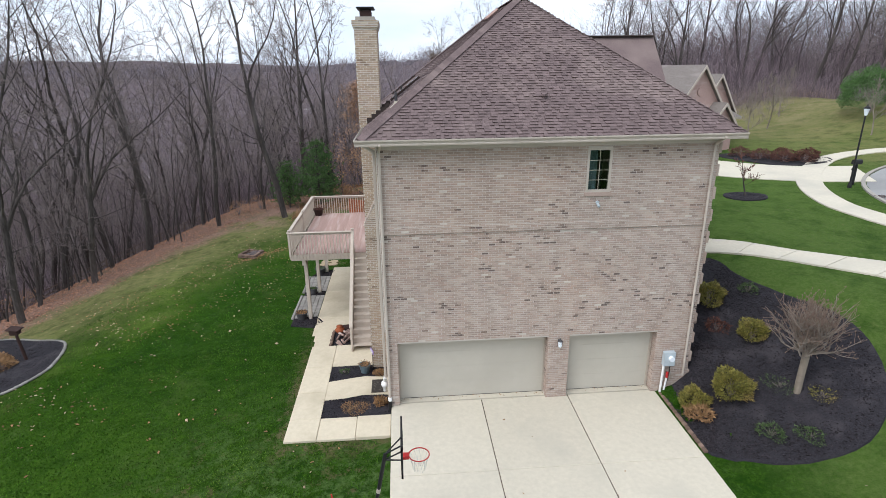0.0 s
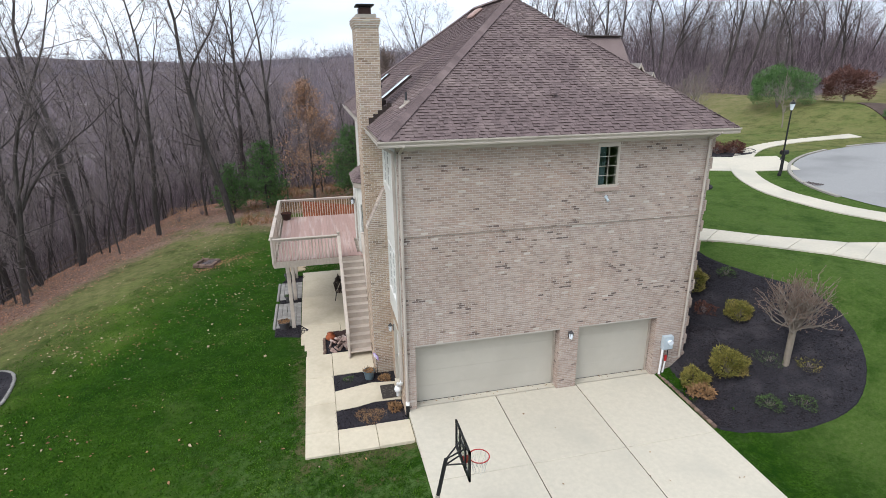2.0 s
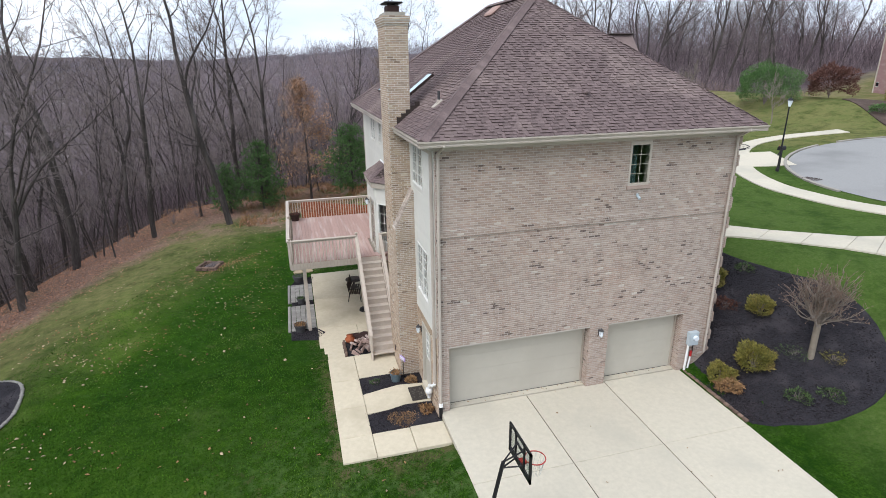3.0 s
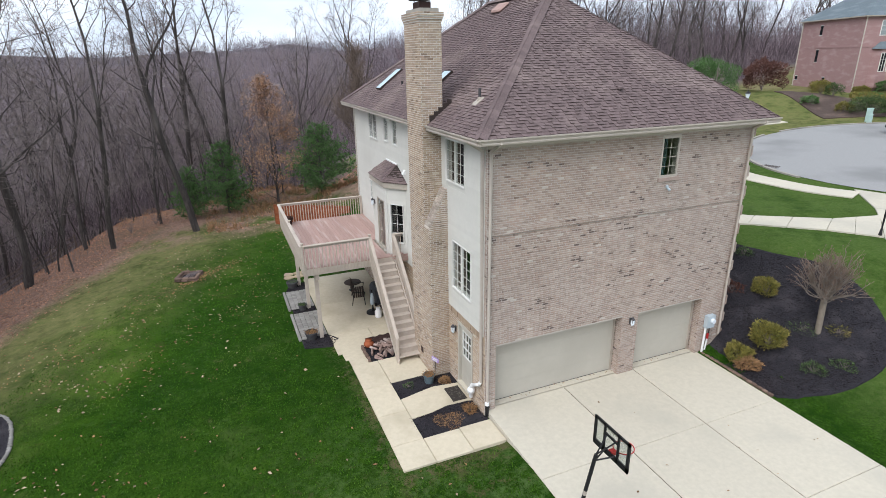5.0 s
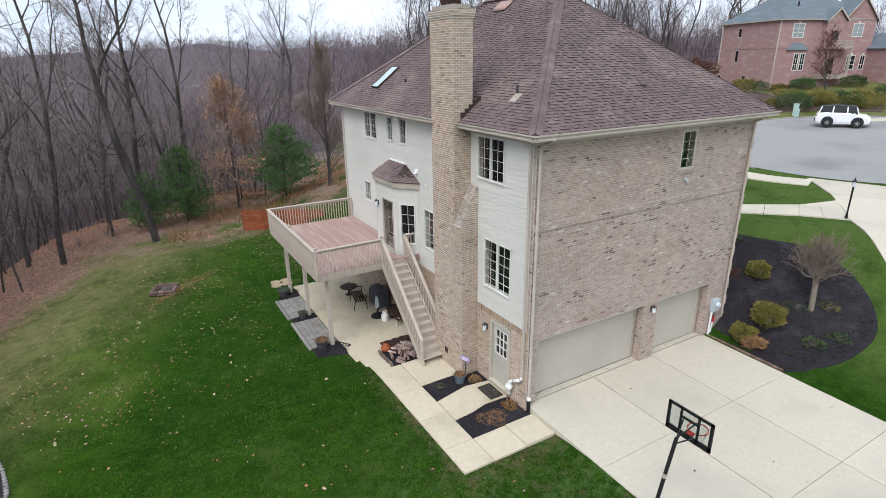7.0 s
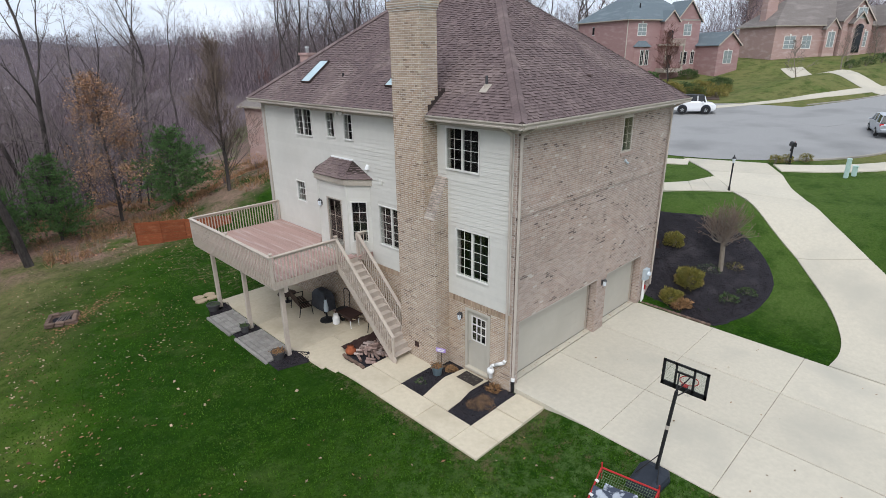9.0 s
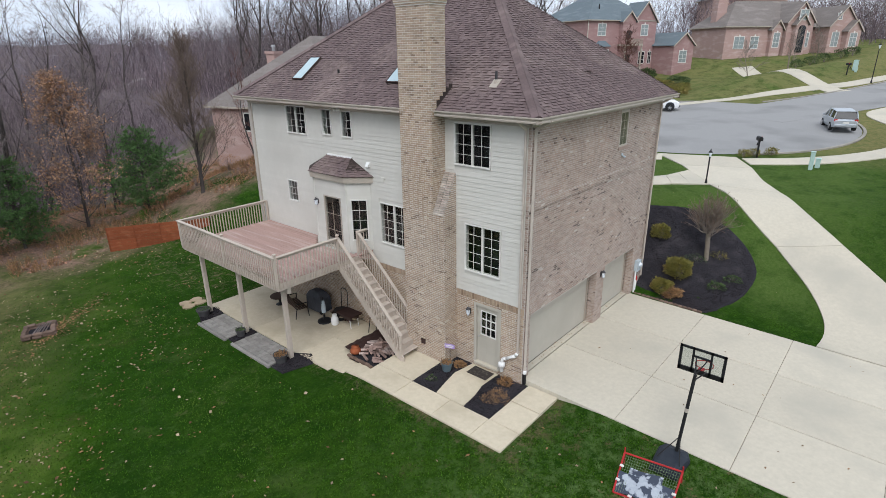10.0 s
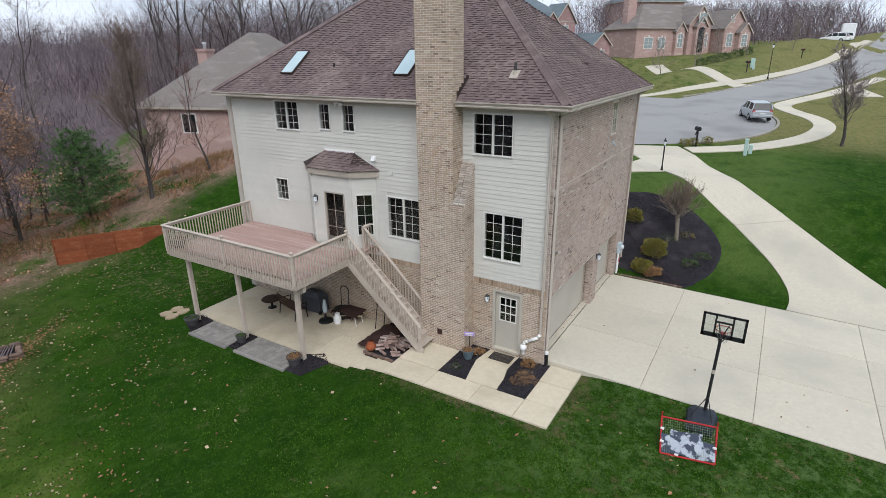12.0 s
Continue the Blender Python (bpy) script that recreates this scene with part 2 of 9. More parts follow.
M["chrome"] = surf("bare_steel", (0.5, 0.5, 0.5), (0.42, 0.42, 0.42), 20, 0.3, 0.03, metal=0.9)
M["red"] = surf("red_paint", (0.42, 0.03, 0.03), (0.33, 0.025, 0.025), 6, 0.5, 0.05)
M["net"] = surf("white_cord", (0.62, 0.62, 0.58), (0.5, 0.5, 0.47), 9, 0.9, 0)
M["netgreen"] = surf("green_cord", (0.20, 0.27, 0.16), (0.15, 0.21, 0.12), 9, 0.9, 0)
M["terracotta"] = surf("weathered_orange_clay", (0.33, 0.095, 0.04), (0.23, 0.065, 0.03), 6, 0.85, 0.2)
M["pot"] = surf("dark_planter", (0.05, 0.05, 0.055), (0.08, 0.075, 0.075), 6, 0.7, 0.15)
M["pot_blue"] = surf("glazed_grey_blue_pot", (0.11, 0.15, 0.17), (0.085, 0.115, 0.135), 6, 0.35, 0.1)
M["paver"] = surf("grey_paver", (0.29, 0.275, 0.255), (0.235, 0.222, 0.207), 9, 0.9, 0.25, (0.20, 0.185, 0.17), 0.8, "object", 0.14)
M["stone"] = surf("buff_flagstone", (0.42, 0.33, 0.22), (0.33, 0.255, 0.17), 5, 0.9, 0.3, (0.27, 0.215, 0.15), 0.9, "object", 0.15)
M["rubble"] = surf("brown_edging_stone", (0.20, 0.135, 0.105), (0.125, 0.085, 0.068), 6, 0.9, 0.35, vary="object", amount=0.3)
M["log"] = surf("split_firewood", (0.30, 0.21, 0.18), (0.15, 0.10, 0.085), 7, 0.9, 0.4, (0.46, 0.38, 0.345), 1.6, "object", 0.6)
M["fence"] = surf("red_stained_fence_board", (0.29, 0.085, 0.035), (0.21, 0.06, 0.027), 5, 0.8, 0.2, (0.33, 0.12, 0.06), 0.8, "object", 0.15, stretch=(1, 6, 6))
M["rust"] = surf("rusty_barrow_tray", (0.055, 0.03, 0.026), (0.035, 0.02, 0.018), 6, 0.75, 0.2)
M["cover"] = surf("black_cover_fabric", (0.085, 0.09, 0.105), (0.055, 0.059, 0.069), 5, 0.6, 0.4)
M["meter"] = surf("pale_grey_meter_box", (0.46, 0.52, 0.56), (0.40, 0.46, 0.5), 5, 0.45, 0.05)
M["mint"] = surf("pale_green_utility_box", (0.42, 0.56, 0.52), (0.37, 0.5, 0.46), 4, 0.5, 0.05)
M["lavender"] = surf("lavender_sign", (0.42, 0.30, 0.62), (0.37, 0.26, 0.56), 6, 0.5, 0.02)
M["carwhite"] = surf("white_car_paint", (0.78, 0.79, 0.8), (0.74, 0.75, 0.76), 2, 0.25, 0)
M["carsilver"] = surf("silver_car_paint", (0.50, 0.53, 0.56), (0.46, 0.49, 0.52), 2, 0.28, 0, metal=0.5)
M["tyre"] = surf("tyre_rubber", (0.02, 0.02, 0.02), (0.03, 0.03, 0.03), 20, 0.9, 0.1)
M["taillight"] = surf("red_lens", (0.5, 0.02, 0.02), (0.42, 0.015, 0.015), 5, 0.2, 0)
M["lens"] = surf("frosted_lamp_glass", (0.75, 0.8, 0.85), (0.68, 0.73, 0.78), 5, 0.25, 0)
M["cloth"] = surf("pale_printed_cloth", (0.40, 0.43, 0.47), (0.28, 0.31, 0.36), 4, 0.85, 0.3, (0.05, 0.06, 0.085), 3.6, cut=(0.46, 0.51))
M["sofa"] = surf("dark_brown_wood", (0.06, 0.032, 0.022), (0.04, 0.022, 0.016), 6, 0.6, 0.2)
M["pipe"] = surf("white_plastic_pipe", (0.80, 0.80, 0.79), (0.74, 0.74, 0.73), 5, 0.35, 0.03)
M["curtain"] = surf("teal_curtain", (0.10, 0.16, 0.17), (0.07, 0.12, 0.13), 2, 0.9, 0.2, stretch=(14, 14, 0.5))
# near-black that paints the gloom of the rooms behind the glass
M["dark"] = surf("unlit_room_black", (0.02, 0.022, 0.022), (0.028, 0.03, 0.03), 2, 0.95, 0)
M["mat"] = surf("coir_doormat", (0.05, 0.042, 0.036), (0.03, 0.026, 0.024), 30, 0.95, 0.5, (0.11, 0.095, 0.08), 14)


def glass_mat(name, tint, rough=0.03):
    m, n, l, b = nodes(name, rough, 0, 0.6)
    b.inputs["Base Color"].default_value = (*tint, 1)
    b.inputs["Transmission Weight"].default_value = 1.0
    b.inputs["IOR"].default_value = 1.45
    return m


M["glass"] = glass_mat("window_glass", (0.75, 0.8, 0.8))
M["darkglass"] = surf("tinted_glass", (0.012, 0.014, 0.016), (0.02, 0.022, 0.025), 2, 0.08, 0, spec=0.35)
# opaque pale blue: the reflected sky is put into the pane's base colour
M["skyglass"] = surf("skylight_sky_reflection", (0.42, 0.53, 0.56), (0.36, 0.47, 0.5), 2, 0.06, 0, spec=0.8)


def lawn_mat():
    """Winter lawn: dense green with yellowed patches, thinning to dry straw and leaf litter under the trees."""
    m, n, l, b = nodes("lawn", 0.95, 0, 0.05)
    geo = n.new("ShaderNodeNewGeometry")

    def noise_at(scale, detail=5, rough=0.6):
        t = n.new("ShaderNodeTexNoise")
        t.inputs["Scale"].default_value, t.inputs["Detail"].default_value, t.inputs["Roughness"].default_value = scale, detail, rough
        l.new(geo.outputs["Position"], t.inputs["Vector"])
        return t.outputs["Fac"]

    def span(v, a, z):
        r = n.new("ShaderNodeMapRange")
        r.inputs["From Min"].default_value, r.inputs["From Max"].default_value = a, z
        l.new(v, r.inputs["Value"])
        return r.outputs[0]

    def blend(a, c, f):
        x = n.new("ShaderNodeMix")
        x.data_type = "RGBA"
        for k, v in (("A", a), ("B", c)):
            if isinstance(v, tuple):
                x.inputs[k].default_value = (*v, 1)
            else:
                l.new(v, x.inputs[k])
        l.new(f, x.inputs["Factor"])
        return x.outputs["Result"]

    # towards the wood: d grows past the lawn's edge
    sep = n.new("ShaderNodeSeparateXYZ")
    l.new(geo.outputs["Position"], sep.inputs[0])

    def math_node(op, a, v):
        x = n.new("ShaderNodeMath")
        x.operation = op
        l.new(a, x.inputs[0])
        if isinstance(v, (int, float)):
            x.inputs[1].default_value = v
        else:
            l.new(v, x.inputs[1])
        return x.outputs[0]

    d = math_node("ADD", math_node("MULTIPLY", sep.outputs["X"], -0.88), math_node("MULTIPLY", sep.outputs["Y"], 0.47))
    wob = math_node("MULTIPLY", noise_at(0.35, 5), 7.0)
    dw = math_node("ADD", d, wob)
    c = blend((0.0095, 0.035, 0.0032), (0.038, 0.09, 0.0075), span(noise_at(14, 8, 0.9), 0.42, 0.58))
    c = blend(c, (0.010, 0.038, 0.003), math_node("MULTIPLY", span(noise_at(1.6, 5, 0.7), 0.46, 0.60), 0.8))
    light = blend((0.045, 0.12, 0.006), (0.10, 0.18, 0.014), span(noise_at(12, 8, 0.85), 0.40, 0.60))
    c = blend(c, light, math_node("MULTIPLY", span(noise_at(0.17, 5, 0.65), 0.38, 0.54), span(dw, 23.5, 27.5)))
    c = blend(c, (0.095, 0.075, 0.03), math_node("MULTIPLY", math_node("MULTIPLY", span(noise_at(0.45, 6, 0.75), 0.56, 0.68), span(dw, 20, 26)), 0.7))
    # the lawn is mixed darker beside the deck, paler to the south-west and before the house
    back = math_node("MULTIPLY", math_node("MULTIPLY", span(sep.outputs["X"], -13.5, -10.0), span(sep.outputs["Y"], 17.0, 23.0)), span(math_node("MULTIPLY", sep.outputs["X"], -1.0), 1.0, 4.0))
    c = blend(c, (0.02, 0.062, 0.006), math_node("MULTIPLY", back, 0.5))
    south_west = math_node("MULTIPLY", span(math_node("MULTIPLY", sep.outputs["X"], -1.0), 4.5, 8.0), span(math_node("MULTIPLY", sep.outputs["Y"], -1.0), -19.0, -14.0))
    c = blend(c, blend((0.04, 0.10, 0.007), (0.095, 0.165, 0.02), span(noise_at(7, 8, 0.85), 0.38, 0.62)), math_node("MULTIPLY", south_west, 0.28))
    east = math_node("MULTIPLY", span(sep.outputs["X"], 8.5, 10.5), span(sep.outputs["Y"], 5.0, 9.0))
    thin = blend((0.055, 0.105, 0.018), (0.105, 0.145, 0.042), span(noise_at(9, 8, 0.8), 0.38, 0.62))
    c = blend(c, thin, math_node("MULTIPLY", east, 0.75))
    # pale tufts, bare scalps and straw beside the walk
    south = span(math_node("MULTIPLY", sep.outputs["Y"], -1.0), -18.0, -11.0)
    near = math_node("MULTIPLY", math_node("MULTIPLY", south, span(math_node("MULTIPLY", sep.outputs["X"], -1.0), -8.0, -6.0)), span(sep.outputs["X"], -9.5, -5.5))
    c = blend(c, (0.10, 0.16, 0.05), math_node("MULTIPLY", span(noise_at(2.6, 7, 0.85), 0.47, 0.60), math_node("MULTIPLY", near, 0.8)))
    c = blend(c, (0.20, 0.145, 0.08), math_node("MULTIPLY", span(noise_at(1.5, 6, 0.8), 0.57, 0.64), near))
    # worn strip along the walk
    west = span(math_node("MULTIPLY", sep.outputs["X"], -1.0), 0.8, 1.2)
    strip = math_node("MULTIPLY", math_node("MULTIPLY", span(sep.outputs["X"], -4.6, -4.35), west), span(math_node("MULTIPLY", sep.outputs["Y"], -1.0), -20.0, -18.0))
    c = blend(c, (0.15, 0.115, 0.065), math_node("MULTIPLY", math_node("MULTIPLY", strip, span(sep.outputs["Y"], 12.2, 12.9)), math_node("MULTIPLY", span(noise_at(2.2, 6, 0.8), 0.48, 0.58), 0.8)))
    strip = math_node("MULTIPLY", math_node("MULTIPLY", span(sep.outputs["Y"], 12.8, 13.05), west), span(sep.outputs["X"], -5.0, -4.4))
    c = blend(c, (0.14, 0.115, 0.065), math_node("MULTIPLY", strip, span(noise_at(3.5, 6, 0.8), 0.53, 0.62)))
    c = blend(c, (0.07, 0.105, 0.028), math_node("MULTIPLY", span(noise_at(0.5, 5, 0.7), 0.56, 0.75), 0.6))
    c = blend(c, (0.20, 0.165, 0.085), math_node("MULTIPLY", span(noise_at(1.9, 6, 0.75), 0.58, 0.70), math_node("MULTIPLY", span(noise_at(0.3, 3), 0.5, 0.62), 0.6)))
    c = blend(c, blend((0.225, 0.195, 0.092), (0.135, 0.135, 0.055), span(noise_at(2.4, 7, 0.8), 0.38, 0.62)), math_node("MULTIPLY", span(dw, 25.0, 32.0), 0.85))
    c = blend(c, (0.17, 0.16, 0.065), math_node("MULTIPLY", math_node("MULTIPLY", span(sep.outputs["X"], 26.0, 34.0), span(noise_at(0.35, 6, 0.75), 0.25, 0.55)), 0.85))
    c = blend(c, (0.009, 0.036, 0.003), math_node("MULTIPLY", span(noise_at(0.75, 6, 0.75), 0.48, 0.64), 0.55))
    c = blend(c, (0.07, 0.125, 0.03), math_node("MULTIPLY", span(noise_at(3.3, 6, 0.8), 0.54, 0.68), 0.55))
    dry = math_node("MULTIPLY", math_node("MULTIPLY", span(sep.outputs["X"], 25.0, 31.0), span(math_node("MULTIPLY", sep.outputs["Y"], -1.0), -16.0, -12.0)), span(noise_at(0.4, 6, 0.7), 0.3, 0.52))
    c = blend(c, blend((0.20, 0.175, 0.075), (0.13, 0.14, 0.05), span(noise_at(3.0, 6, 0.7), 0.4, 0.6)), math_node("MULTIPLY", dry, 0.85))
    slope = math_node("MULTIPLY", span(sep.outputs["Y"], 42.0, 60.0), span(sep.outputs["X"], 14.0, 22.0))
    c = blend(c, blend((0.235, 0.19, 0.11), (0.13, 0.13, 0.05), span(noise_at(0.5, 7, 0.75), 0.4, 0.6)), math_node("MULTIPLY", slope, 0.8))
    litter = blend((0.37, 0.235, 0.18), (0.14, 0.09, 0.074), span(noise_at(6, 8, 0.85), 0.40, 0.60))
    litter = blend(litter, (0.115, 0.105, 0.06), math_node("MULTIPLY", span(noise_at(0.15, 4), 0.52, 0.66), 0.7))
    brushy = blend((0.15, 0.118, 0.125), (0.085, 0.067, 0.073), span(noise_at(0.9, 6, 0.75), 0.35, 0.65))
    brushy = blend(brushy, (0.34, 0.31, 0.30), math_node("MULTIPLY", span(noise_at(0.09, 4, 0.6), 0.64, 0.70), 0.8))
    litter = blend(litter, brushy, span(d, 38, 48))
    litter = blend(litter, brushy, span(sep.outputs["Y"], 54, 66))
    north = math_node("ADD", sep.outputs["Y"], math_node("MULTIPLY", noise_at(0.25, 5), 6.0))
    c = blend(c, litter, span(dw, 33.4, 35.4))
    c = blend(c, litter, math_node("MULTIPLY", math_node("MULTIPLY", span(north, 41.0, 44.0), span(math_node("MULTIPLY", sep.outputs["X"], -1.0), -16, -12)), span(noise_at(0.4, 5, 0.7), 0.38, 0.55)))
    c = blend(c, litter, span(north, 66, 72))
    l.new(c, b.inputs["Base Color"])
    bp = n.new("ShaderNodeBump")
    bp.inputs["Strength"].default_value, bp.inputs["Distance"].default_value = 0.9, 0.06
    l.new(noise_at(16, 6, 0.8), bp.inputs["Height"])
    l.new(bp.outputs[0], b.inputs["Normal"])
    return m


M["lawn"] = lawn_mat()


# ---- building helpers ----
class Shape:
    """Collects boxes, tubes and faces of one mesh, in world metres."""

    def __init__(self):
        self.v, self.f = [], []

    def add(self, vs, fs):
        k = len(self.v)
        self.v += [tuple(p) for p in vs]
        self.f += [tuple(i + k for i in f) for f in fs]
        return self

    def box(self, x0, y0, z0, x1, y1, z1):
        return self.add([(x0, y0, z0), (x1, y0, z0), (x1, y1, z0), (x0, y1, z0), (x0, y0, z1), (x1, y0, z1), (x1, y1, z1), (x0, y1, z1)],
                        [(0, 3, 2, 1), (4, 5, 6, 7), (0, 1, 5, 4), (1, 2, 6, 5), (2, 3, 7, 6), (3, 0, 4, 7)])

    def bar(self, m, sx, sy, sz, bevel=0.0):
        """A box of that size centred on the pose m, its long edges bevelled."""
        x, y, z = sx / 2, sy / 2, sz / 2
        if not bevel:
            c = [(-x, -y, -z), (x, -y, -z), (x, y, -z), (-x, y, -z), (-x, -y, z), (x, -y, z), (x, y, z), (-x, y, z)]
            return self.add([m @ Vector(p) for p in c], [(0, 3, 2, 1), (4, 5, 6, 7), (0, 1, 5, 4), (1, 2, 6, 5), (2, 3, 7, 6), (3, 0, 4, 7)])
        b = min(bevel, x * 0.9, y * 0.9, z * 0.9)
        ring = [(-x + b, -y), (x - b, -y), (x, -y + b), (x, y - b), (x - b, y), (-x + b, y), (-x, y - b), (-x, -y + b)]
        inner = [(px * (x - b) / x, py * (y - b) / y) for px, py in ring]
        vs = [m @ Vector((*p, -z)) for p in inner] + [m @ Vector((*p, -z + b)) for p in ring] + [m @ Vector((*p, z - b)) for p in ring] + [m @ Vector((*p, z)) for p in inner]
        fs = [tuple(range(7, -1, -1)), tuple(range(24, 32))]
        for r in range(3):
            fs += [(r * 8 + i, r * 8 + (i + 1) % 8, r * 8 + 8 + (i + 1) % 8, r * 8 + 8 + i) for i in range(8)]
        return self.add(vs, fs)

    def tube(self, a, b, ra, rb, n=6, cap=True):
        a, b = Vector(a), Vector(b)
        d = (b - a)
        if d.length < 1e-6:
            return self
        d.normalize()
        u = d.orthogonal().normalized()
        w = d.cross(u)
        vs = []
        for p, r in ((a, ra), (b, rb)):
            for i in range(n):
                t = 2 * math.pi * i / n
                vs.append(p + r * (math.cos(t) * u + math.sin(t) * w))
        fs = [(i, (i + 1) % n, n + (i + 1) % n, n + i) for i in range(n)]
        if cap and n > 2:
            fs += [tuple(range(n - 1, -1, -1)), tuple(range(n, 2 * n))]
        return self.add(vs, fs)

    def pipe(self, pts, r, n=6):
        for a, b in zip(pts, pts[1:]):
            self.tube(a, b, r, r, n)
        return self

    def lathe(self, cx, cy, rings, n=16):
        """rings: (radius, z) from the bottom up, turned round the upright at cx, cy."""
        vs, fs = [], []
        for r, z in rings:
            vs += [(cx + r * math.cos(2 * math.pi * i / n), cy + r * math.sin(2 * math.pi * i / n), z) for i in range(n)]
        for k in range(len(rings) - 1):
            fs += [(k * n + i, k * n + (i + 1) % n, k * n + n + (i + 1) % n, k * n + n + i) for i in range(n)]
        fs += [tuple(range(n - 1, -1, -1)), tuple(range((len(rings) - 1) * n, len(rings) * n))]
        return self.add(vs, fs)

    def prism(self, poly, z0, z1):
        n = len(poly)
        vs = [(x, y, z0) for x, y in poly] + [(x, y, z1) for x, y in poly]
        return self.add(vs, [tuple(range(n - 1, -1, -1)), tuple(range(n, 2 * n))] + [(i, (i + 1) % n, n + (i + 1) % n, n + i) for i in range(n)])

    def leaf(self, p, size, rng, upright=0.5):
        """A small bent leaf: two triangles with a fold."""
        a = rng.uniform(0, 6.283)
        d = Vector((math.cos(a), math.sin(a), rng.uniform(-upright, upright))) * size
        s = Vector((-math.sin(a), math.cos(a), rng.uniform(-0.6, 0.6))) * size * 0.55
        p = Vector(p)
        return self.add([p - d * 0.5, p + s * 0.5, p + d * 0.5, p - s * 0.5 + Vector((0, 0, size * 0.15))], [(0, 1, 2), (0, 2, 3)])

    def copy(self):
        s = Shape()
        s.v, s.f = list(self.v), list(self.f)
        return s

    def mesh(self, name, material, origin=(0, 0, 0), smooth=False):
        me = bpy.data.meshes.new(name)
        o = Vector(origin)
        me.from_pydata([tuple(Vector(p) - o) for p in self.v] if o.length else self.v, [], self.f)
        me.materials.append(material)
        if smooth:
            me.polygons.foreach_set("use_smooth", [True] * len(me.polygons))
        me.update()
        return me


BASE = {}


def thing(name, at, label="", category="", group="", kind=""):
    """An Empty at a thing's base, under which its parts hang."""
    ob = new(name)
    ob.empty_display_size = 0.2
    ob.location = at
    BASE[ob.name] = Vector(at)
    return tagged(ob, label, category, group, kind)


def part(name, shape, material, parent, label="", smooth=False):
    """One mesh object under a thing or under a part; the shape is in the parent's world."""
    o = BASE[parent.name]
    ob = new(name, shape.mesh(name, material, o, smooth))
    ob.parent = parent
    BASE[ob.name] = o
    return tagged(ob, label)


def piece(name, mesh, parent, m):
    """A repeated piece that shares its mesh, at the world pose m."""
    ob = new(name, mesh)
    ob.parent = parent
    ob.matrix_basis = Matrix.Translation(-BASE[parent.name]) @ m
    return ob


def solid(name, shape, material, label="", category="", group="", kind="", at=(0, 0, 0), smooth=False):
    """A top-level thing of one mesh."""
    ob = new(name, shape.mesh(name, material, at, smooth))
    ob.location = at
    BASE[ob.name] = Vector(at)
    return tagged(ob, label, category, group, kind)


def S(t):
    t = min(1.0, max(0.0, t))
    return t * t * (3 - 2 * t)


def wood_depth(x, y):
    """Metres past the edge of the wood; negative on open ground."""
    return max(-0.88 * x + 0.47 * y - 32, min(y - 46, -1 - x), min(y - 48 - 0.7 * max(0.0, x), 12.5 - x), min(y - 60, 0.9 * (26 - x)))


def ground(x, y):
    """Height of the ground: a drive cut into a slope, a lawn that falls to a wooded valley, a street that climbs."""
    edge = S((13.0 - y) / 1.2)
    west = -0.04 - 0.18 * S((-0.2 - 1.1 * edge - x) / (0.8 + 0.7 * edge)) - 0.10 * S((-4.2 - x) / 3) - 0.008 * min(28.0, max(0.0, -5 - x)) ** 2
    west -= 0.2 * S((y - 18.6) / 2.2) * S((-0.2 - x) / 0.8)
    z = west - 0.02 * (14.5 - max(2.0, min(y, 14.5))) * S((x + 5) / 4)
    x0 = 8.0 - 4.0 * S((y - 9.5) / 8) - 7.0 * S((y - 27) / 8) - 1.5 * S((y - 34) / 6)
    q = S((y - 20) / 6)
    z += 3.2 * S((x - x0) / (10 + 5 * S((y - 27) / 8))) * (q + (1 - q) * S((x - 7.7) / 1.6)) + 0.065 * max(0.0, min(x, 160) - 20)
    d = wood_depth(x, y)
    if d > 0:
        z += -0.28 * min(d, 60) * S(d / 15)
        k = S((math.hypot(x + 5, y - 5) - 150) / 290) * S(d / 40)
        ridge = 9.5 + 3.6 * math.sin(x / 61 + 0.8) + 1.8 * math.sin(x / 23 - y / 83) + 1.3 * math.sin(y / 31 + x / 71)
        z += k * (ridge + 5 * S((x + 20) / 150) - z)
        z += 9 * S((math.hypot(x + 5, y - 5) - 520) / 260) * S(d / 40)
    z -= 1.9 * S((x - 48) / 8) * S((y - 24 + 0.3 * (x - 50)) / 9)
    z -= 2.5 * S((y - 42) / 11) * S((15 - x) / 5) * S((x + 3) / 6)
    # the far side of the turning circle and the wood behind it stand higher
    r = math.hypot(x - 35.8, y - 21.3)
    z += 1.5 * S((r - 14) / 10) * S((x - 36) / 10) * S((y - 20 + 0.35 * (x - 40)) / 8)
    # the large brick house crowns a rise
    z += 1.5 * S((0.616 * x + 0.788 * y - 62) / 12) * S((x - 72) / 12) * S((120 - x) / 14)
    return z


def grid_lines(a, b, near0, near1, fine, grow):
    xs = [near0]
    while xs[-1] < near1:
        xs.append(xs[-1] + fine)
    step = fine
    while xs[-1] < b:
        step *= grow
        xs.append(xs[-1] + step)
    step, left = fine, [near0]
    while left[-1] > a:
        step *= grow
        left.append(left[-1] - step)
    return left[:0:-1] + xs


# ---- ground: one sheet to the horizon ----
gx, gy = grid_lines(-900, 900, -26, 90, 0.8, 1.13), grid_lines(-300, 1000, -6, 52, 0.8, 1.13)
sheet = Shape()
sheet.v = [(x, y, ground(x, y)) for y in gy for x in gx]
w = len(gx)
sheet.f = [(j * w + i, j * w + i + 1, j * w + w + i + 1, j * w + w + i) for j in range(len(gy) - 1) for i in range(w - 1)]
solid("ground", sheet, M["lawn"], "green winter lawn running out to leaf litter under trees", "ground", kind="structure", smooth=True)


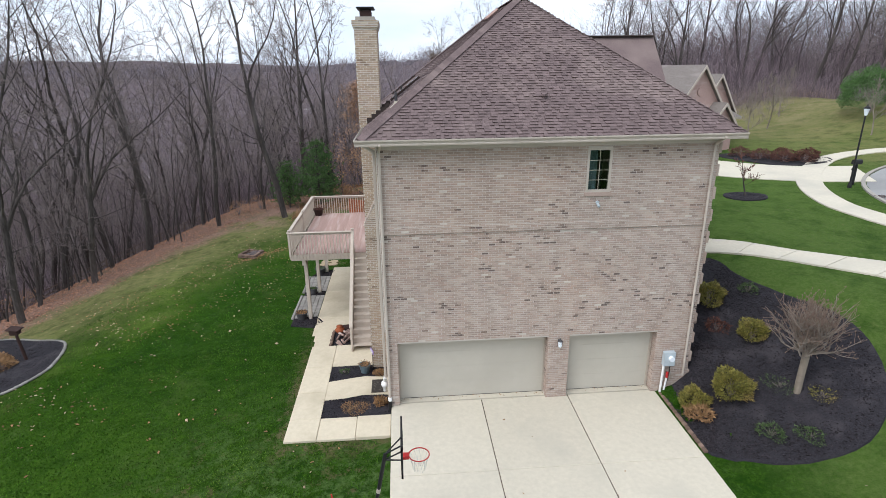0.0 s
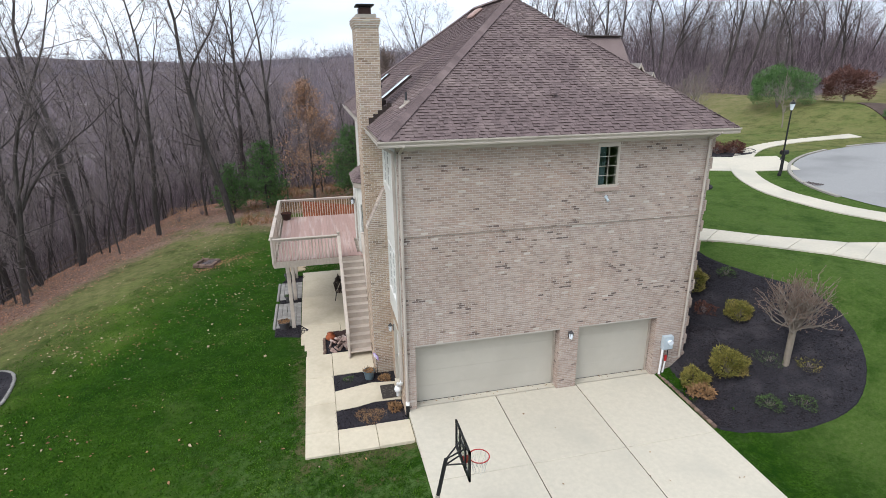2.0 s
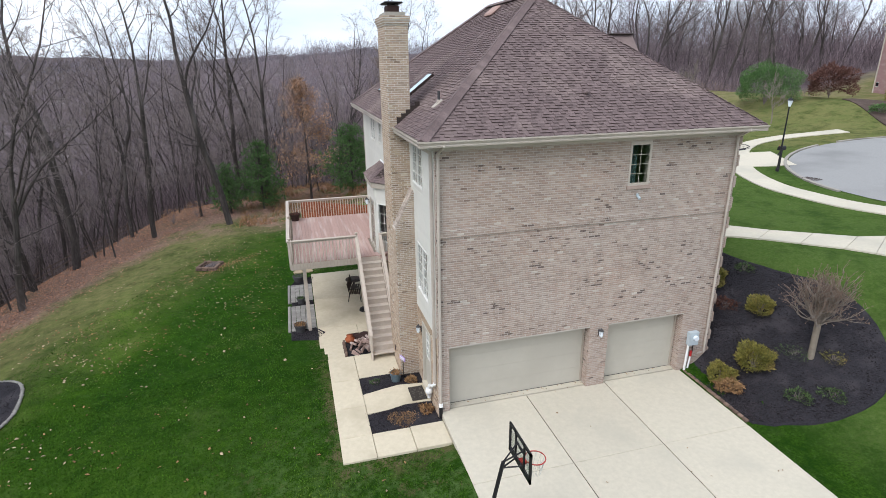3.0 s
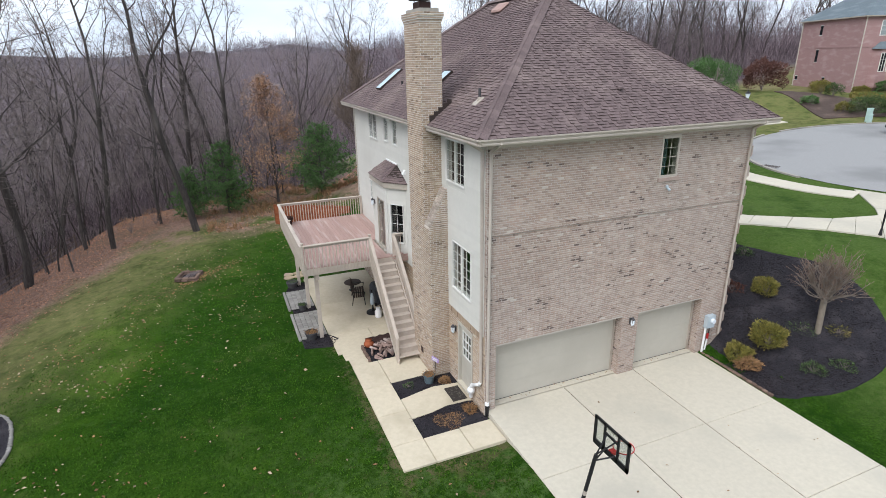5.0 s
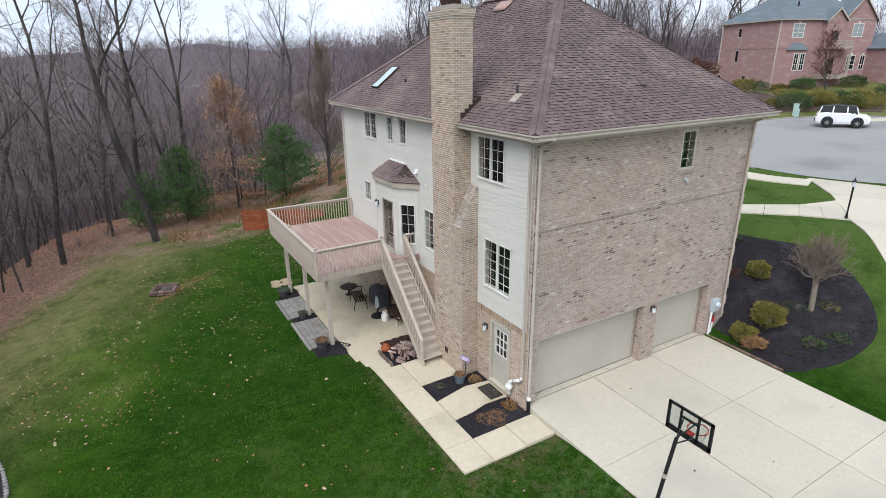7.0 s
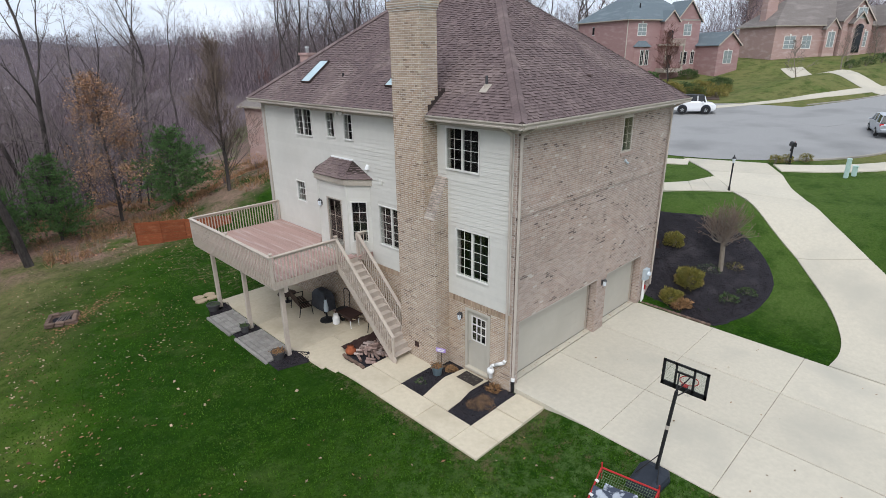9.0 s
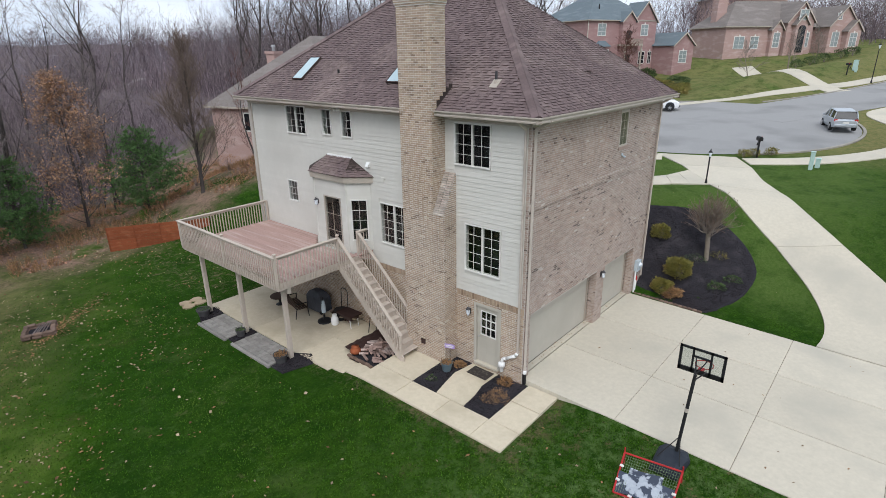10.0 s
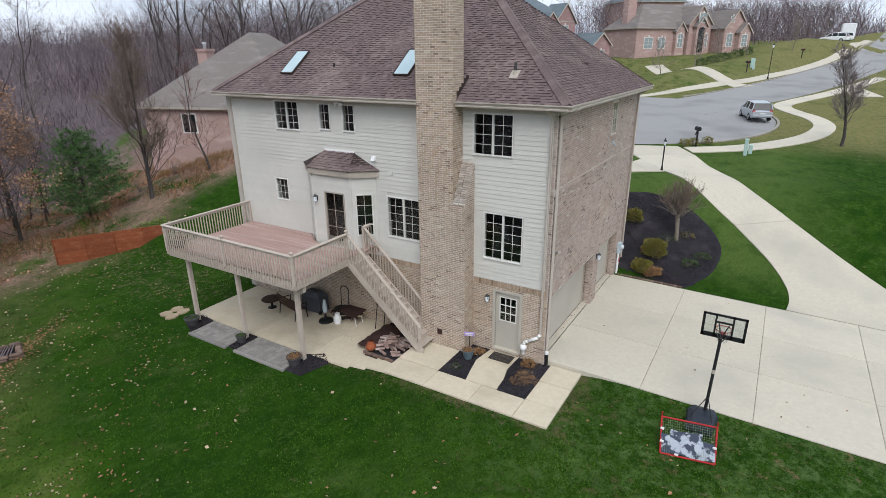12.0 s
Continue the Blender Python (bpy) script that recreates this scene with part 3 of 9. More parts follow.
def drape(name, left, right, material, label, category="", step=0.8, lift=0.05, thick=0.14, kind="structure", parent=None, cross=6):
    """A paved strip between two edge lines of as many points, laid on the ground, with sides."""
    def spread(line):
        out = []
        n = len(line)
        for i in range(n - 1):
            p0, p1, p2, p3 = (Vector(line[max(0, min(n - 1, i + k))]) for k in (-1, 0, 1, 2))
            for s in range(4):
                t = s / 4
                out.append(0.5 * ((2 * p1) + (p2 - p0) * t + (2 * p0 - 5 * p1 + 4 * p2 - p3) * t * t + (3 * p1 - p0 - 3 * p2 + p3) * t ** 3))
        return out + [Vector(line[-1])]
    L, R = spread(left), spread(right)
    sh = Shape()
    n = len(L)
    for a, b in zip(L, R):
        for c in range(cross + 1):
            p = a.lerp(b, c / cross)
            sh.v.append((p.x, p.y, ground(p.x, p.y) + lift))
    k = cross + 1
    for i in range(n - 1):
        for c in range(cross):
            sh.f.append((i * k + c, i * k + c + 1, i * k + k + c + 1, i * k + k + c)[::-1])
    rim = [i * k for i in range(n)] + [(n - 1) * k + c for c in range(1, k)] + [i * k + cross for i in range(n - 2, -1, -1)] + [c for c in range(cross - 1, 0, -1)]
    base = len(sh.v)
    sh.v += [(sh.v[i][0], sh.v[i][1], sh.v[i][2] - thick) for i in rim]
    for i in range(len(rim)):
        j = (i + 1) % len(rim)
        sh.f.append((rim[i], rim[j], base + j, base + i))
    if parent:
        return part(name, sh, material, parent)
    return solid(name, sh, material, label, category, kind=kind)


def ribbon(line, width):
    """The two edges of a path of that width along a centre line."""
    L, R = [], []
    for i, p in enumerate(line):
        a, b = Vector(line[max(0, i - 1)]), Vector(line[min(len(line) - 1, i + 1)])
        d = (b - a).normalized()
        s = Vector((-d.y, d.x)) * width / 2
        L.append(tuple(Vector(p) + s))
        R.append(tuple(Vector(p) - s))
    return L, R


# street: turning circle and the road that leaves it, in one sheet
road = Shape()
CX, CY, CR = 35.8, 21.2, 11.9
ring = [(CX + CR * math.cos(a), CY + CR * math.sin(a)) for a in (2 * math.pi * i / 48 for i in range(48))]
for r in (0.0, 0.25, 0.5, 0.75, 1.0):
    road.v += [(CX + (x - CX) * r, CY + (y - CY) * r, ground(CX + (x - CX) * r, CY + (y - CY) * r) + 0.03) for x, y in ring]
for r in range(4):
    road.f += [(r * 48 + i, r * 48 + (i + 1) % 48, r * 48 + 48 + (i + 1) % 48, r * 48 + 48 + i) for i in range(48)]
solid("road", road, M["asphalt"], "pale grey asphalt turning circle of a street", "road", kind="structure")
L, R = ribbon([(40, 18.2), (46, 15.2), (52, 12.2), (60, 9.0), (75, 4.2), (95, -1.5), (125, -8), (170, -14)], 7.6)
drape("road", L, R, M["asphalt"], "pale grey asphalt street climbing away", "road", lift=0.035)

# driveway: separate slabs with open joints
drive = thing("driveway", (3.3, 8.0, -0.1), "pale concrete driveway of large jointed slabs", "driveway", kind="structure")
xs, ys = (-1.04, 1.89, 4.74, 7.7), (14.6, 11.36, 8.22, 5.1, 2.0, -1.0)
for j in range(5):
    for i in range(3):
        x0, x1, y0, y1 = xs[i] + 0.012, xs[i + 1] - 0.012, ys[j + 1] + 0.004, ys[j] - 0.004
        sh = Shape()
        top = [(x, y, ground(x, y) + 0.13 - 0.11 * S((x - 4) / 4) * S((11 - y) / 6)) for x, y in ((x0, y0), (x1, y0), (x1, y1), (x0, y1))]
        top = [(x, y, -0.02 * (14.6 - y)) for x, y, z in top]
        e = 0.015
        sh.add([(x0, y0, -0.5), (x1, y0, -0.5), (x1, y1, -0.5), (x0, y1, -0.5)] + [(x, y, z - e) for x, y, z in top]
               + [(x + (e if k in (0, 3) else -e), y + (e if k < 2 else -e), z) for k, (x, y, z) in enumerate(top)],
               [(8, 9, 10, 11)] + [(k, (k + 1) % 4, 4 + (k + 1) % 4, 4 + k) for k in range(4)] + [(4 + k, 4 + (k + 1) % 4, 8 + (k + 1) % 4, 8 + k) for k in range(4)])
        part("slab", sh, M["concrete"], drive)
fill = Shape().add([(-1.03, -1.0, -0.335), (7.69, -1.0, -0.335), (7.69, 14.6, -0.023), (-1.03, 14.6, -0.023)], [(0, 1, 2, 3)])
part("joint_filler", fill, M["bank"], drive)
apron = Shape().box(-1.1, 14.62, -0.4, 8.0, 15.05, 0.02)
part("apron", apron, M["concrete"], drive)
DRIVE_L = left = [(7.73, 7.5), (8.9, 7.42), (10.0, 7.68), (11.4, 8.5), (13.18, 10.12), (14.75, 12.05), (17.1, 14.3), (19.4, 15.76), (21.2, 17.1), (23.6, 19.6)]
DRIVE_R = right = [(7.73, 1.0), (9.2, 2.3), (10.75, 4.05), (12.5, 6.05), (14.05, 7.75), (15.7, 9.4), (17.6, 11.0), (20.0, 12.3), (22.4, 13.4), (24.7, 14.9)]
for a, b in ((0, 4), (4, 6), (6, 8), (8, 9)):
    drape("slab", [tuple(Vector(left[b]).lerp(Vector(left[b - 1]), 0.012)) if k == b else left[k] for k in range(a, b + 1)],
          [tuple(Vector(right[b]).lerp(Vector(right[b - 1]), 0.012)) if k == b else right[k] for k in range(a, b + 1)], M["concrete"], "", lift=0.05, parent=drive)


def path_of(name, line, width, label, material="concrete", lift=0.06):
    L, R = ribbon(line, width)
    return drape(name, L, R, M[material], label, "sidewalk", lift=lift, cross=2 if width < 2 else 6)


front = thing("pavement", (14.0, 18.5, 3.1), "pale concrete front walk across the lawn", "sidewalk", kind="structure")
WALK_N = [(9.9, 25.6), (11.0, 23.4), (12.9, 20.95), (15.2, 18.8), (17.9, 16.95), (20.3, 16.37)]
WALK_S = [(8.9, 24.6), (10.0, 22.4), (11.9, 20.1), (13.8, 18.0), (16.0, 15.95), (17.14, 14.34)]
for k in range(5):
    for h in (0, 1):
        n0, n1 = (Vector(WALK_N[k]).lerp(Vector(WALK_N[k + 1]), (h + q) / 2) for q in (0.008, 0.992))
        s0, s1 = (Vector(WALK_S[k]).lerp(Vector(WALK_S[k + 1]), (h + q) / 2) for q in (0.008, 0.992))
        drape("slab", [tuple(n0), tuple(n1)], [tuple(s0), tuple(s1)], M["concrete"], "", lift=0.062, parent=front, cross=2)
path_of("pavement", [(22.7, 18.9), (22.1, 20.8), (21.95, 23.0), (22.15, 25.6), (23.6, 29.2), (26.3, 32.9), (30.4, 36.3), (35.0, 37.2), (40.0, 36.3)], 1.35, "pale concrete sidewalk curving round the turning circle")
path_of("pavement", [(23.9, 14.1), (25.6, 11.4), (28.4, 8.8), (31.8, 6.9), (36.0, 6.0), (39.5, 6.6), (42.5, 8.2), (45.0, 9.1), (48.0, 8.6), (57.0, 4.6), (72.0, -0.8)], 1.5, "pale concrete sidewalk bending along the street")
path_of("pavement", [(43.5, 26.6), (45.6, 24.9), (49.6, 22.1), (52.9, 19.5), (55.8, 17.3), (59.4, 15.4), (64.0, 13.2), (71.0, 10.7), (78.8, 8.0), (95.0, 3.6), (125.0, -3.0)], 1.25, "pale concrete sidewalk on the far side of the street")
path_of("pavement", [(54.5, 1.8), (60.0, 3.0)], 2.5, "pale concrete driveway apron of a far plot", lift=0.045)
path_of("pavement", [(58.8, 13.4), (61.5, 16.6), (67.0, 21.0), (75.0, 25.2), (79.5, 28.0)], 2.8, "pale concrete driveway climbing to a large brick house", lift=0.045)
path_of("pavement", [(28.4, 31.0), (25.6, 32.4), (23.0, 34.9), (20.8, 38.6)], 4.8, "pale concrete driveway of the neighbouring house", lift=0.045)


def kerb(name, line, label):
    L, R = ribbon(line, 0.2)
    drape(name, L, R, M["kerb"], label, "kerb", lift=0.09, thick=0.3, cross=1)


kerb("kerb", [(CX + 12.05 * math.cos(a), CY + 12.05 * math.sin(a)) for a in (radians(90 - 6.5 * k) for k in range(13))], "pale concrete kerb of the turning circle")
kerb("kerb", [(CX + 12.05 * math.cos(a), CY + 12.05 * math.sin(a)) for a in (radians(100 + 8 * k) for k in range(10))], "pale concrete kerb of the turning circle")
kerb("kerb", [(CX + 12.05 * math.cos(a), CY + 12.05 * math.sin(a)) for a in (radians(214 + 8 * k) for k in range(11))], "pale concrete kerb of the turning circle")
kerb("kerb", ribbon([(47, 15.2), (52, 12.2), (60, 9.0), (75, 4.2), (95, -1.5), (125, -8)], 7.9)[0], "pale concrete kerb along the street")


# ---- the brick house ----
X0, X1, Y0, Y1, EAVE = -1.11, 8.7, 14.5, 28.9, 8.46


class Face:
    """A wall's outer face: u along it, out away from it, z up."""

    def __init__(self, o, u, n):
        self.o, self.u, self.n = Vector((*o, 0)), Vector((*u, 0)).normalized(), Vector((*n, 0)).normalized()

    def at(self, u, out, z):
        p = self.o + u * self.u + out * self.n
        return (p.x, p.y, z)

    def box(self, sh, u0, u1, o0, o1, z0, z1, top=None):
        """top: how far out the upper edge stands, if not o1."""
        t = o1 if top is None else top
        c = [self.at(u0, o0, z0), self.at(u1, o0, z0), self.at(u1, o1, z0), self.at(u0, o1, z0), self.at(u0, o0, z1), self.at(u1, o0, z1), self.at(u1, t, z1), self.at(u0, t, z1)]
        fs = [(0, 3, 2, 1), (4, 5, 6, 7), (0, 1, 5, 4), (1, 2, 6, 5), (2, 3, 7, 6), (3, 0, 4, 7)]
        return sh.add(c, fs if self.u.cross(self.n).z > 0 else [f[::-1] for f in fs])


SOUTH = Face((0, Y0), (1, 0), (0, -1))
WEST = Face((X0, 0), (0, 1), (-1, 0))


def free_spans(u0, u1, holes):
    out = [(u0, u1)]
    for a, b in holes:
        out = [q for p in out for q in ((p[0], min(p[1], a)), (max(p[0], b), p[1])) if q[1] - q[0] > 0.012]
    return out


def wall_core(face, u0, u1, z0, z1, thick, holes, out=0.0):
    sh = Shape()
    cuts = sorted({u0, u1, *(h[k] for h in holes for k in (0, 1) if u0 < h[k] < u1)})
    for a, b in zip(cuts, cuts[1:]):
        for c, d in free_spans(z0, z1, [(h[2], h[3]) for h in holes if h[0] < b - 1e-6 and h[1] > a + 1e-6]):
            face.box(sh, a, b, out - thick, out, c, d)
    return sh


COURSE, LONG, JOINT = 0.0677, 0.2032, 0.0125
BRICKS = []    # (face, u0, u1, z0, z1, out, home) of every brick, laid at the end


def lay(face, u0, u1, z0, z1, holes, home, out=0.006, seed=3):
    rng = random.Random(seed)
    row = int(math.floor(z0 / COURSE))
    while row * COURSE < z1 - 0.02:
        a, b = max(z0, row * COURSE + JOINT / 2), min(z1, row * COURSE + COURSE - JOINT / 2)
        blocked = [(h[0], h[1]) for h in holes if h[2] < b - 0.012 and h[3] > a + 0.012]
        for s, e in free_spans(u0, u1, blocked):
            k = math.floor((s + (LONG / 2 if row % 2 else 0)) / LONG) - 1
            while k * LONG - (LONG / 2 if row % 2 else 0) < e:
                p = max(s, k * LONG - (LONG / 2 if row % 2 else 0) + JOINT / 2)
                q = min(e, k * LONG - (LONG / 2 if row % 2 else 0) + LONG - JOINT / 2)
                if q - p > 0.025 and b - a > 0.02:
                    BRICKS.append((face, p, q, a, b, out + rng.uniform(-0.002, 0.002), home))
                k += 1
        row += 1


def soldiers(face, u0, u1, z0, z1, home, out=0.03, pitch=COURSE):
    k = int((u1 - u0) / pitch)
    for i in range(k):
        BRICKS.append((face, u0 + i * pitch + 0.005, u0 + (i + 1) * pitch - 0.005, z0, z1, out, home))


house = thing("brick_house", (X0, Y0, 0), "buff brick and sage siding house with brown hip roof", "house")

# openings: u0, u1, z0, z1
DOORS = [(-0.76, 3.99, -0.4, 2.2), (4.66, 7.52, -0.4, 2.2)]
SWIN = (4.83, 5.55, 6.80, 8.08)
WINS = {"a": (15.46, 16.88, 3.30, 4.93), "b": (15.90, 17.31, 6.78, 8.11), "c": (24.97, 26.28, 7.06, 8.18), "d": (23.36, 23.93, 7.17, 8.15),
        "e": (22.18, 22.77, 7.17, 8.15), "f": (25.95, 26.66, 4.12, 5.05), "g": (19.40, 20.88, 3.40, 4.97)}
MDOOR = (15.46, 16.38, 0.0, 2.16)
CH_Y0, CH_YM, CH_Y1, CH_X, CH_B = 17.25, 17.70, 19.04, -1.75, -1.06
SILL = 2.54    # siding begins
BAY = (21.35, 24.75)

wall_s = part("wall", wall_core(SOUTH, X0, X1, -0.6, 8.3, 0.26, DOORS + [SWIN]), M["mortar"], house, "buff brick garage wall with pale mortar")
wall_w = part("wall", wall_core(WEST, Y0 + 0.26, Y1, -0.6, SILL, 0.26, [MDOOR]), M["mortar_pale"], house, "buff brick basement wall with pale mortar")
hole_bay = (21.5, 24.6, 2.86, 5.6)
upper = wall_core(WEST, Y0 + 0.26, Y1, SILL, 8.3, 0.2, list(WINS.values()) + [hole_bay])
wall_up = part("wall", upper, M["siding"], house, "sage grey vinyl-sided wall")
part("wall", Shape().box(X1 - 0.26, Y0 + 0.26, -0.6, X1, Y1, 8.3), M["mortar"], house)
part("wall", Shape().box(X0, Y1, -0.6, X1, Y1 + 0.26, 8.3), M["mortar"], house)
# added unseen floors and partition, coloured near-black so the rooms look unlit
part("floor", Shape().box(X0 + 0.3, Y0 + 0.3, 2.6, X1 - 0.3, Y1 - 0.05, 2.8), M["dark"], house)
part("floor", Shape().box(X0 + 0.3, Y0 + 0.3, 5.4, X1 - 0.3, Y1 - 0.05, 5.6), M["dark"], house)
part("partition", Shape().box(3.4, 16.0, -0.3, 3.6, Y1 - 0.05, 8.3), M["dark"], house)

lay(SOUTH, X0, X1, -0.3, 5.72, DOORS, wall_s, seed=1)
lay(SOUTH, X0, X1, 5.93, 8.3, [(SWIN[0], SWIN[1], SWIN[2] - 0.1, SWIN[3])], wall_s, seed=2)
part("belt_course", SOUTH.box(Shape(), X0, X1, 0.0, 0.036, 5.72, 5.93), M["mortar"], wall_s)
BELT = Face((0, Y0 - 0.036), (1, 0), (0, -1))
lay(BELT, X0, X1, 5.72, 5.925, [], wall_s, seed=5)
lay(WEST, Y0 + 0.02, Y1, -0.6, SILL - 0.2, [MDOOR, (CH_Y0, CH_Y1, -1, 9)], wall_w, seed=4)
for a, b in ((Y0 + 0.02, CH_Y0), (CH_Y1, Y1)):
    soldiers(WEST, a, b, SILL - 0.195, SILL - 0.005, wall_w, 0.018)
# brick returns inside the garage openings
for u, s in ((-0.76, 1), (3.99, -1), (4.66, 1), (7.52, -1)):
    lay(Face((u, Y0), (0, 1), (s, 0)), 0.0, 0.34, -0.02, 2.2, [], wall_s, 0.006, seed=6)
# quoins: blocks of five courses stand proud at the street corner
for k in range(12):
    z = 0.4 + k * 0.677
    SOUTHQ = Shape().box(X1 - (0.03 if k % 2 else 0.0), Y0 - 0.02, z, X1 + 0.05, Y0 + (0.4 if k % 2 else 0.25), z + 0.36)
    part("quoin", SOUTHQ, M["brick_piece"], house)
    lay(Face((X1 + 0.05, 0), (0, 1), (1, 0)), Y0 - 0.02, Y0 + 0.25, z, z + 0.36, [], wall_s, 0.01, seed=7 + k)


def window(parent, face, hole, units=1, cols=2, rows=4, casing=0.03, mat="white", out=0.045, sill=True, curtain=False, depth=0.06):
    u0, u1, z0, z1 = hole
    fr = Shape()
    for a, b, c, d in ((u0, u1, z1 - casing, z1), (u0, u1, z0, z0 + casing), (u0, u0 + casing, z0 + casing, z1 - casing), (u1 - casing, u1, z0 + casing, z1 - casing)):
        face.box(fr, a, b, -depth, out, c, d)
    for k in range(1, units):
        m = u0 + (u1 - u0) * k / units
        face.box(fr, m - casing * 0.6, m + casing * 0.6, -depth, out - 0.006, z0 + casing, z1 - casing)
    win = part("window", fr, M[mat], parent, "white framed window with grilles")
    for k in range(units):
        a = u0 + (u1 - u0) * k / units + casing * (1.0 if k == 0 else 0.6)
        b = u0 + (u1 - u0) * (k + 1) / units - casing * (1.0 if k == units - 1 else 0.6)
        sash = Shape()
        w = 0.014
        for p, q, r, s in ((a, b, z1 - casing - w, z1 - casing), (a, b, z0 + casing, z0 + casing + w), (a, a + w, z0 + casing + w, z1 - casing - w), (b - w, b, z0 + casing + w, z1 - casing - w)):
            face.box(sash, p, q, -depth + 0.005, out - 0.02, r, s)
        part("sash", sash, M[mat], win)
        pane = Shape()
        face.box(pane, a + w, b - w, -0.012, -0.006, z0 + casing + w, z1 - casing - w)
        g = part("pane", pane, M["glass"], win)
        g.visible_shadow = False
        gr = Shape()
        for i in range(1, cols):
            c = a + w + (b - a - 2 * w) * i / cols
            face.box(gr, c - 0.0065, c + 0.0065, -0.005, 0.006, z0 + casing + w, z1 - casing - w)
        for j in range(1, rows):
            c = z0 + casing + w + (z1 - z0 - 2 * casing - 2 * w) * j / rows
            face.box(gr, a + w, b - w, -0.006, 0.005, c - 0.0065, c + 0.0065)
        part("grille", gr, M[mat], win)
        # added near-black sheet behind the pane, standing in for the room's shade
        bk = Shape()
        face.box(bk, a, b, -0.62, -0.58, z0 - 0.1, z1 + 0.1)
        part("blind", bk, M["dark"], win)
    if curtain:
        cu = Shape()
        n = 9
        for i in range(n):
            p = u0 + 0.06 + (u1 - u0 - 0.12) * 0.45 * i / n
            face.box(cu, p, p + (u1 - u0) * 0.05, -0.16 + 0.02 * (i % 2), -0.13 + 0.02 * (i % 2), z0 + 0.06, z1 - 0.06)
        part("curtain", cu, M["curtain"], win)
    if sill:
        si = Shape()
        face.box(si, u0 - 0.04, u1 + 0.04, -0.02, 0.055, z0 - 0.1, z0, 0.045)
        part("sill", si, M["brick_piece"] if face is SOUTH else M[mat], win)
    return win


window(house, SOUTH, SWIN, 1, 2, 4, 0.06, "gutter", 0.012, True, True, depth=0.07)
window(house, WEST, WINS["a"], 2, 2, 5, sill=False)
window(house, WEST, WINS["b"], 2, 2, 4, sill=False)
window(house, WEST, WINS["c"], 2, 2, 4, sill=False)
window(house, WEST, WINS["d"], 1, 2, 3, sill=False)
window(house, WEST, WINS["e"], 1, 2, 3, sill=False)
window(house, WEST, WINS["f"], 1, 3, 3, sill=False)
window(house, WEST, WINS["g"], 2, 2, 5, sill=False)

# garage doors: four ribbed sections each
for u0, u1, z0, z1 in DOORS:
    back = 0.36
    gd = part("garage_door", SOUTH.box(Shape(), u0, u1, -back - 0.06, -back - 0.04, 0.0, 2.3), M["garage"], house, "beige panelled overhead garage door, shut")
    for k in range(4):
        a = 0.03 + k * 0.545
        sec = Shape()
        SOUTH.box(sec, u0 + 0.05, u1 - 0.05, -back - 0.04, -back, a, a + 0.542)
        n = 8 if u1 - u0 > 4 else 5
        wdt = (u1 - u0 - 0.1) / n
        for i in range(n):
            p = u0 + 0.05 + i * wdt
            SOUTH.box(sec, p + 0.06, p + wdt - 0.06, -back, -back + 0.002, a + 0.07, a + 0.25, -back + 0.001)
            SOUTH.box(sec, p + 0.06, p + wdt - 0.06, -back, -back + 0.002, a + 0.29, a + 0.47, -back + 0.001)
        part("panel", sec, M["garage"], gd)
    jam = Shape()
    SOUTH.box(jam, u0 + 0.004, u0 + 0.055, -back - 0.02, -back + 0.05, 0.02, 2.2)
    SOUTH.box(jam, u1 - 0.055, u1 - 0.004, -back - 0.02, -back + 0.05, 0.02, 2.2)
    SOUTH.box(jam, u0 + 0.055, u1 - 0.055, -back - 0.02, -back + 0.05, 2.16, 2.2)
    part("jamb", jam, M["trim"], gd)
    part("seal", SOUTH.box(Shape(), u0 + 0.05, u1 - 0.05, -back - 0.01, -back + 0.012, 0.005, 0.03), M["black"], gd)
    part("lintel", SOUTH.box(Shape(), u0 + 0.005, u1 - 0.005, -0.34, -0.01, 2.202, 2.212), M["trim"], gd)
    part("header", SOUTH.box(Shape(), u0, u1, -back - 0.3, -back - 0.06, 2.2, 2.6), M["mortar"], house)

# basement door with nine lights
md = part("door", Shape(), M["trim"], house, "sage painted basement door with nine lights, shut")
frame_door = Shape()
for a, b, c, d in ((15.37, 15.465, 0, 2.25), (16.375, 16.47, 0, 2.25), (15.465, 16.375, 2.155, 2.25)):
    WEST.box(frame_door, a, b, -0.2, 0.03, c, d)
part("door_frame", frame_door, M["garage"], md)
leaf_door = Shape()
for a, b, c, d in ((15.47, 15.60, 0.03, 2.15), (16.24, 16.37, 0.03, 2.15), (15.60, 16.24, 1.98, 2.15), (15.60, 16.24, 0.03, 1.06)):
    WEST.box(leaf_door, a, b, -0.1, -0.06, c, d)
for a, b in ((15.66, 15.9), (15.95, 16.19)):
    WEST.box(leaf_door, a, b, -0.06, -0.052, 0.2, 0.9, -0.056)
part("door_leaf", leaf_door, M["garage"], md)
lite = Shape()
for a, b, c, d in ((15.60, 15.63, 1.06, 1.98), (16.21, 16.24, 1.06, 1.98), (15.63, 16.21, 1.06, 1.09), (15.63, 16.21, 1.95, 1.98), (15.815, 15.835, 1.09, 1.95), (16.005, 16.025, 1.09, 1.95)):
    WEST.box(lite, a, b, -0.09, -0.045, c, d)
for c in (1.37, 1.66):
    WEST.box(lite, 15.63, 16.21, -0.088, -0.047, c, c + 0.02)
part("lights_frame", lite, M["white"], md)
pg = part("pane", WEST.box(Shape(), 15.63, 16.21, -0.078, -0.072, 1.09, 1.95), M["glass"], md)
pg.visible_shadow = False
# added near-black sheet: painted room shade behind the door's lights
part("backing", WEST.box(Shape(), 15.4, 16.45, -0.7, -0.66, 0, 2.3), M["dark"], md)
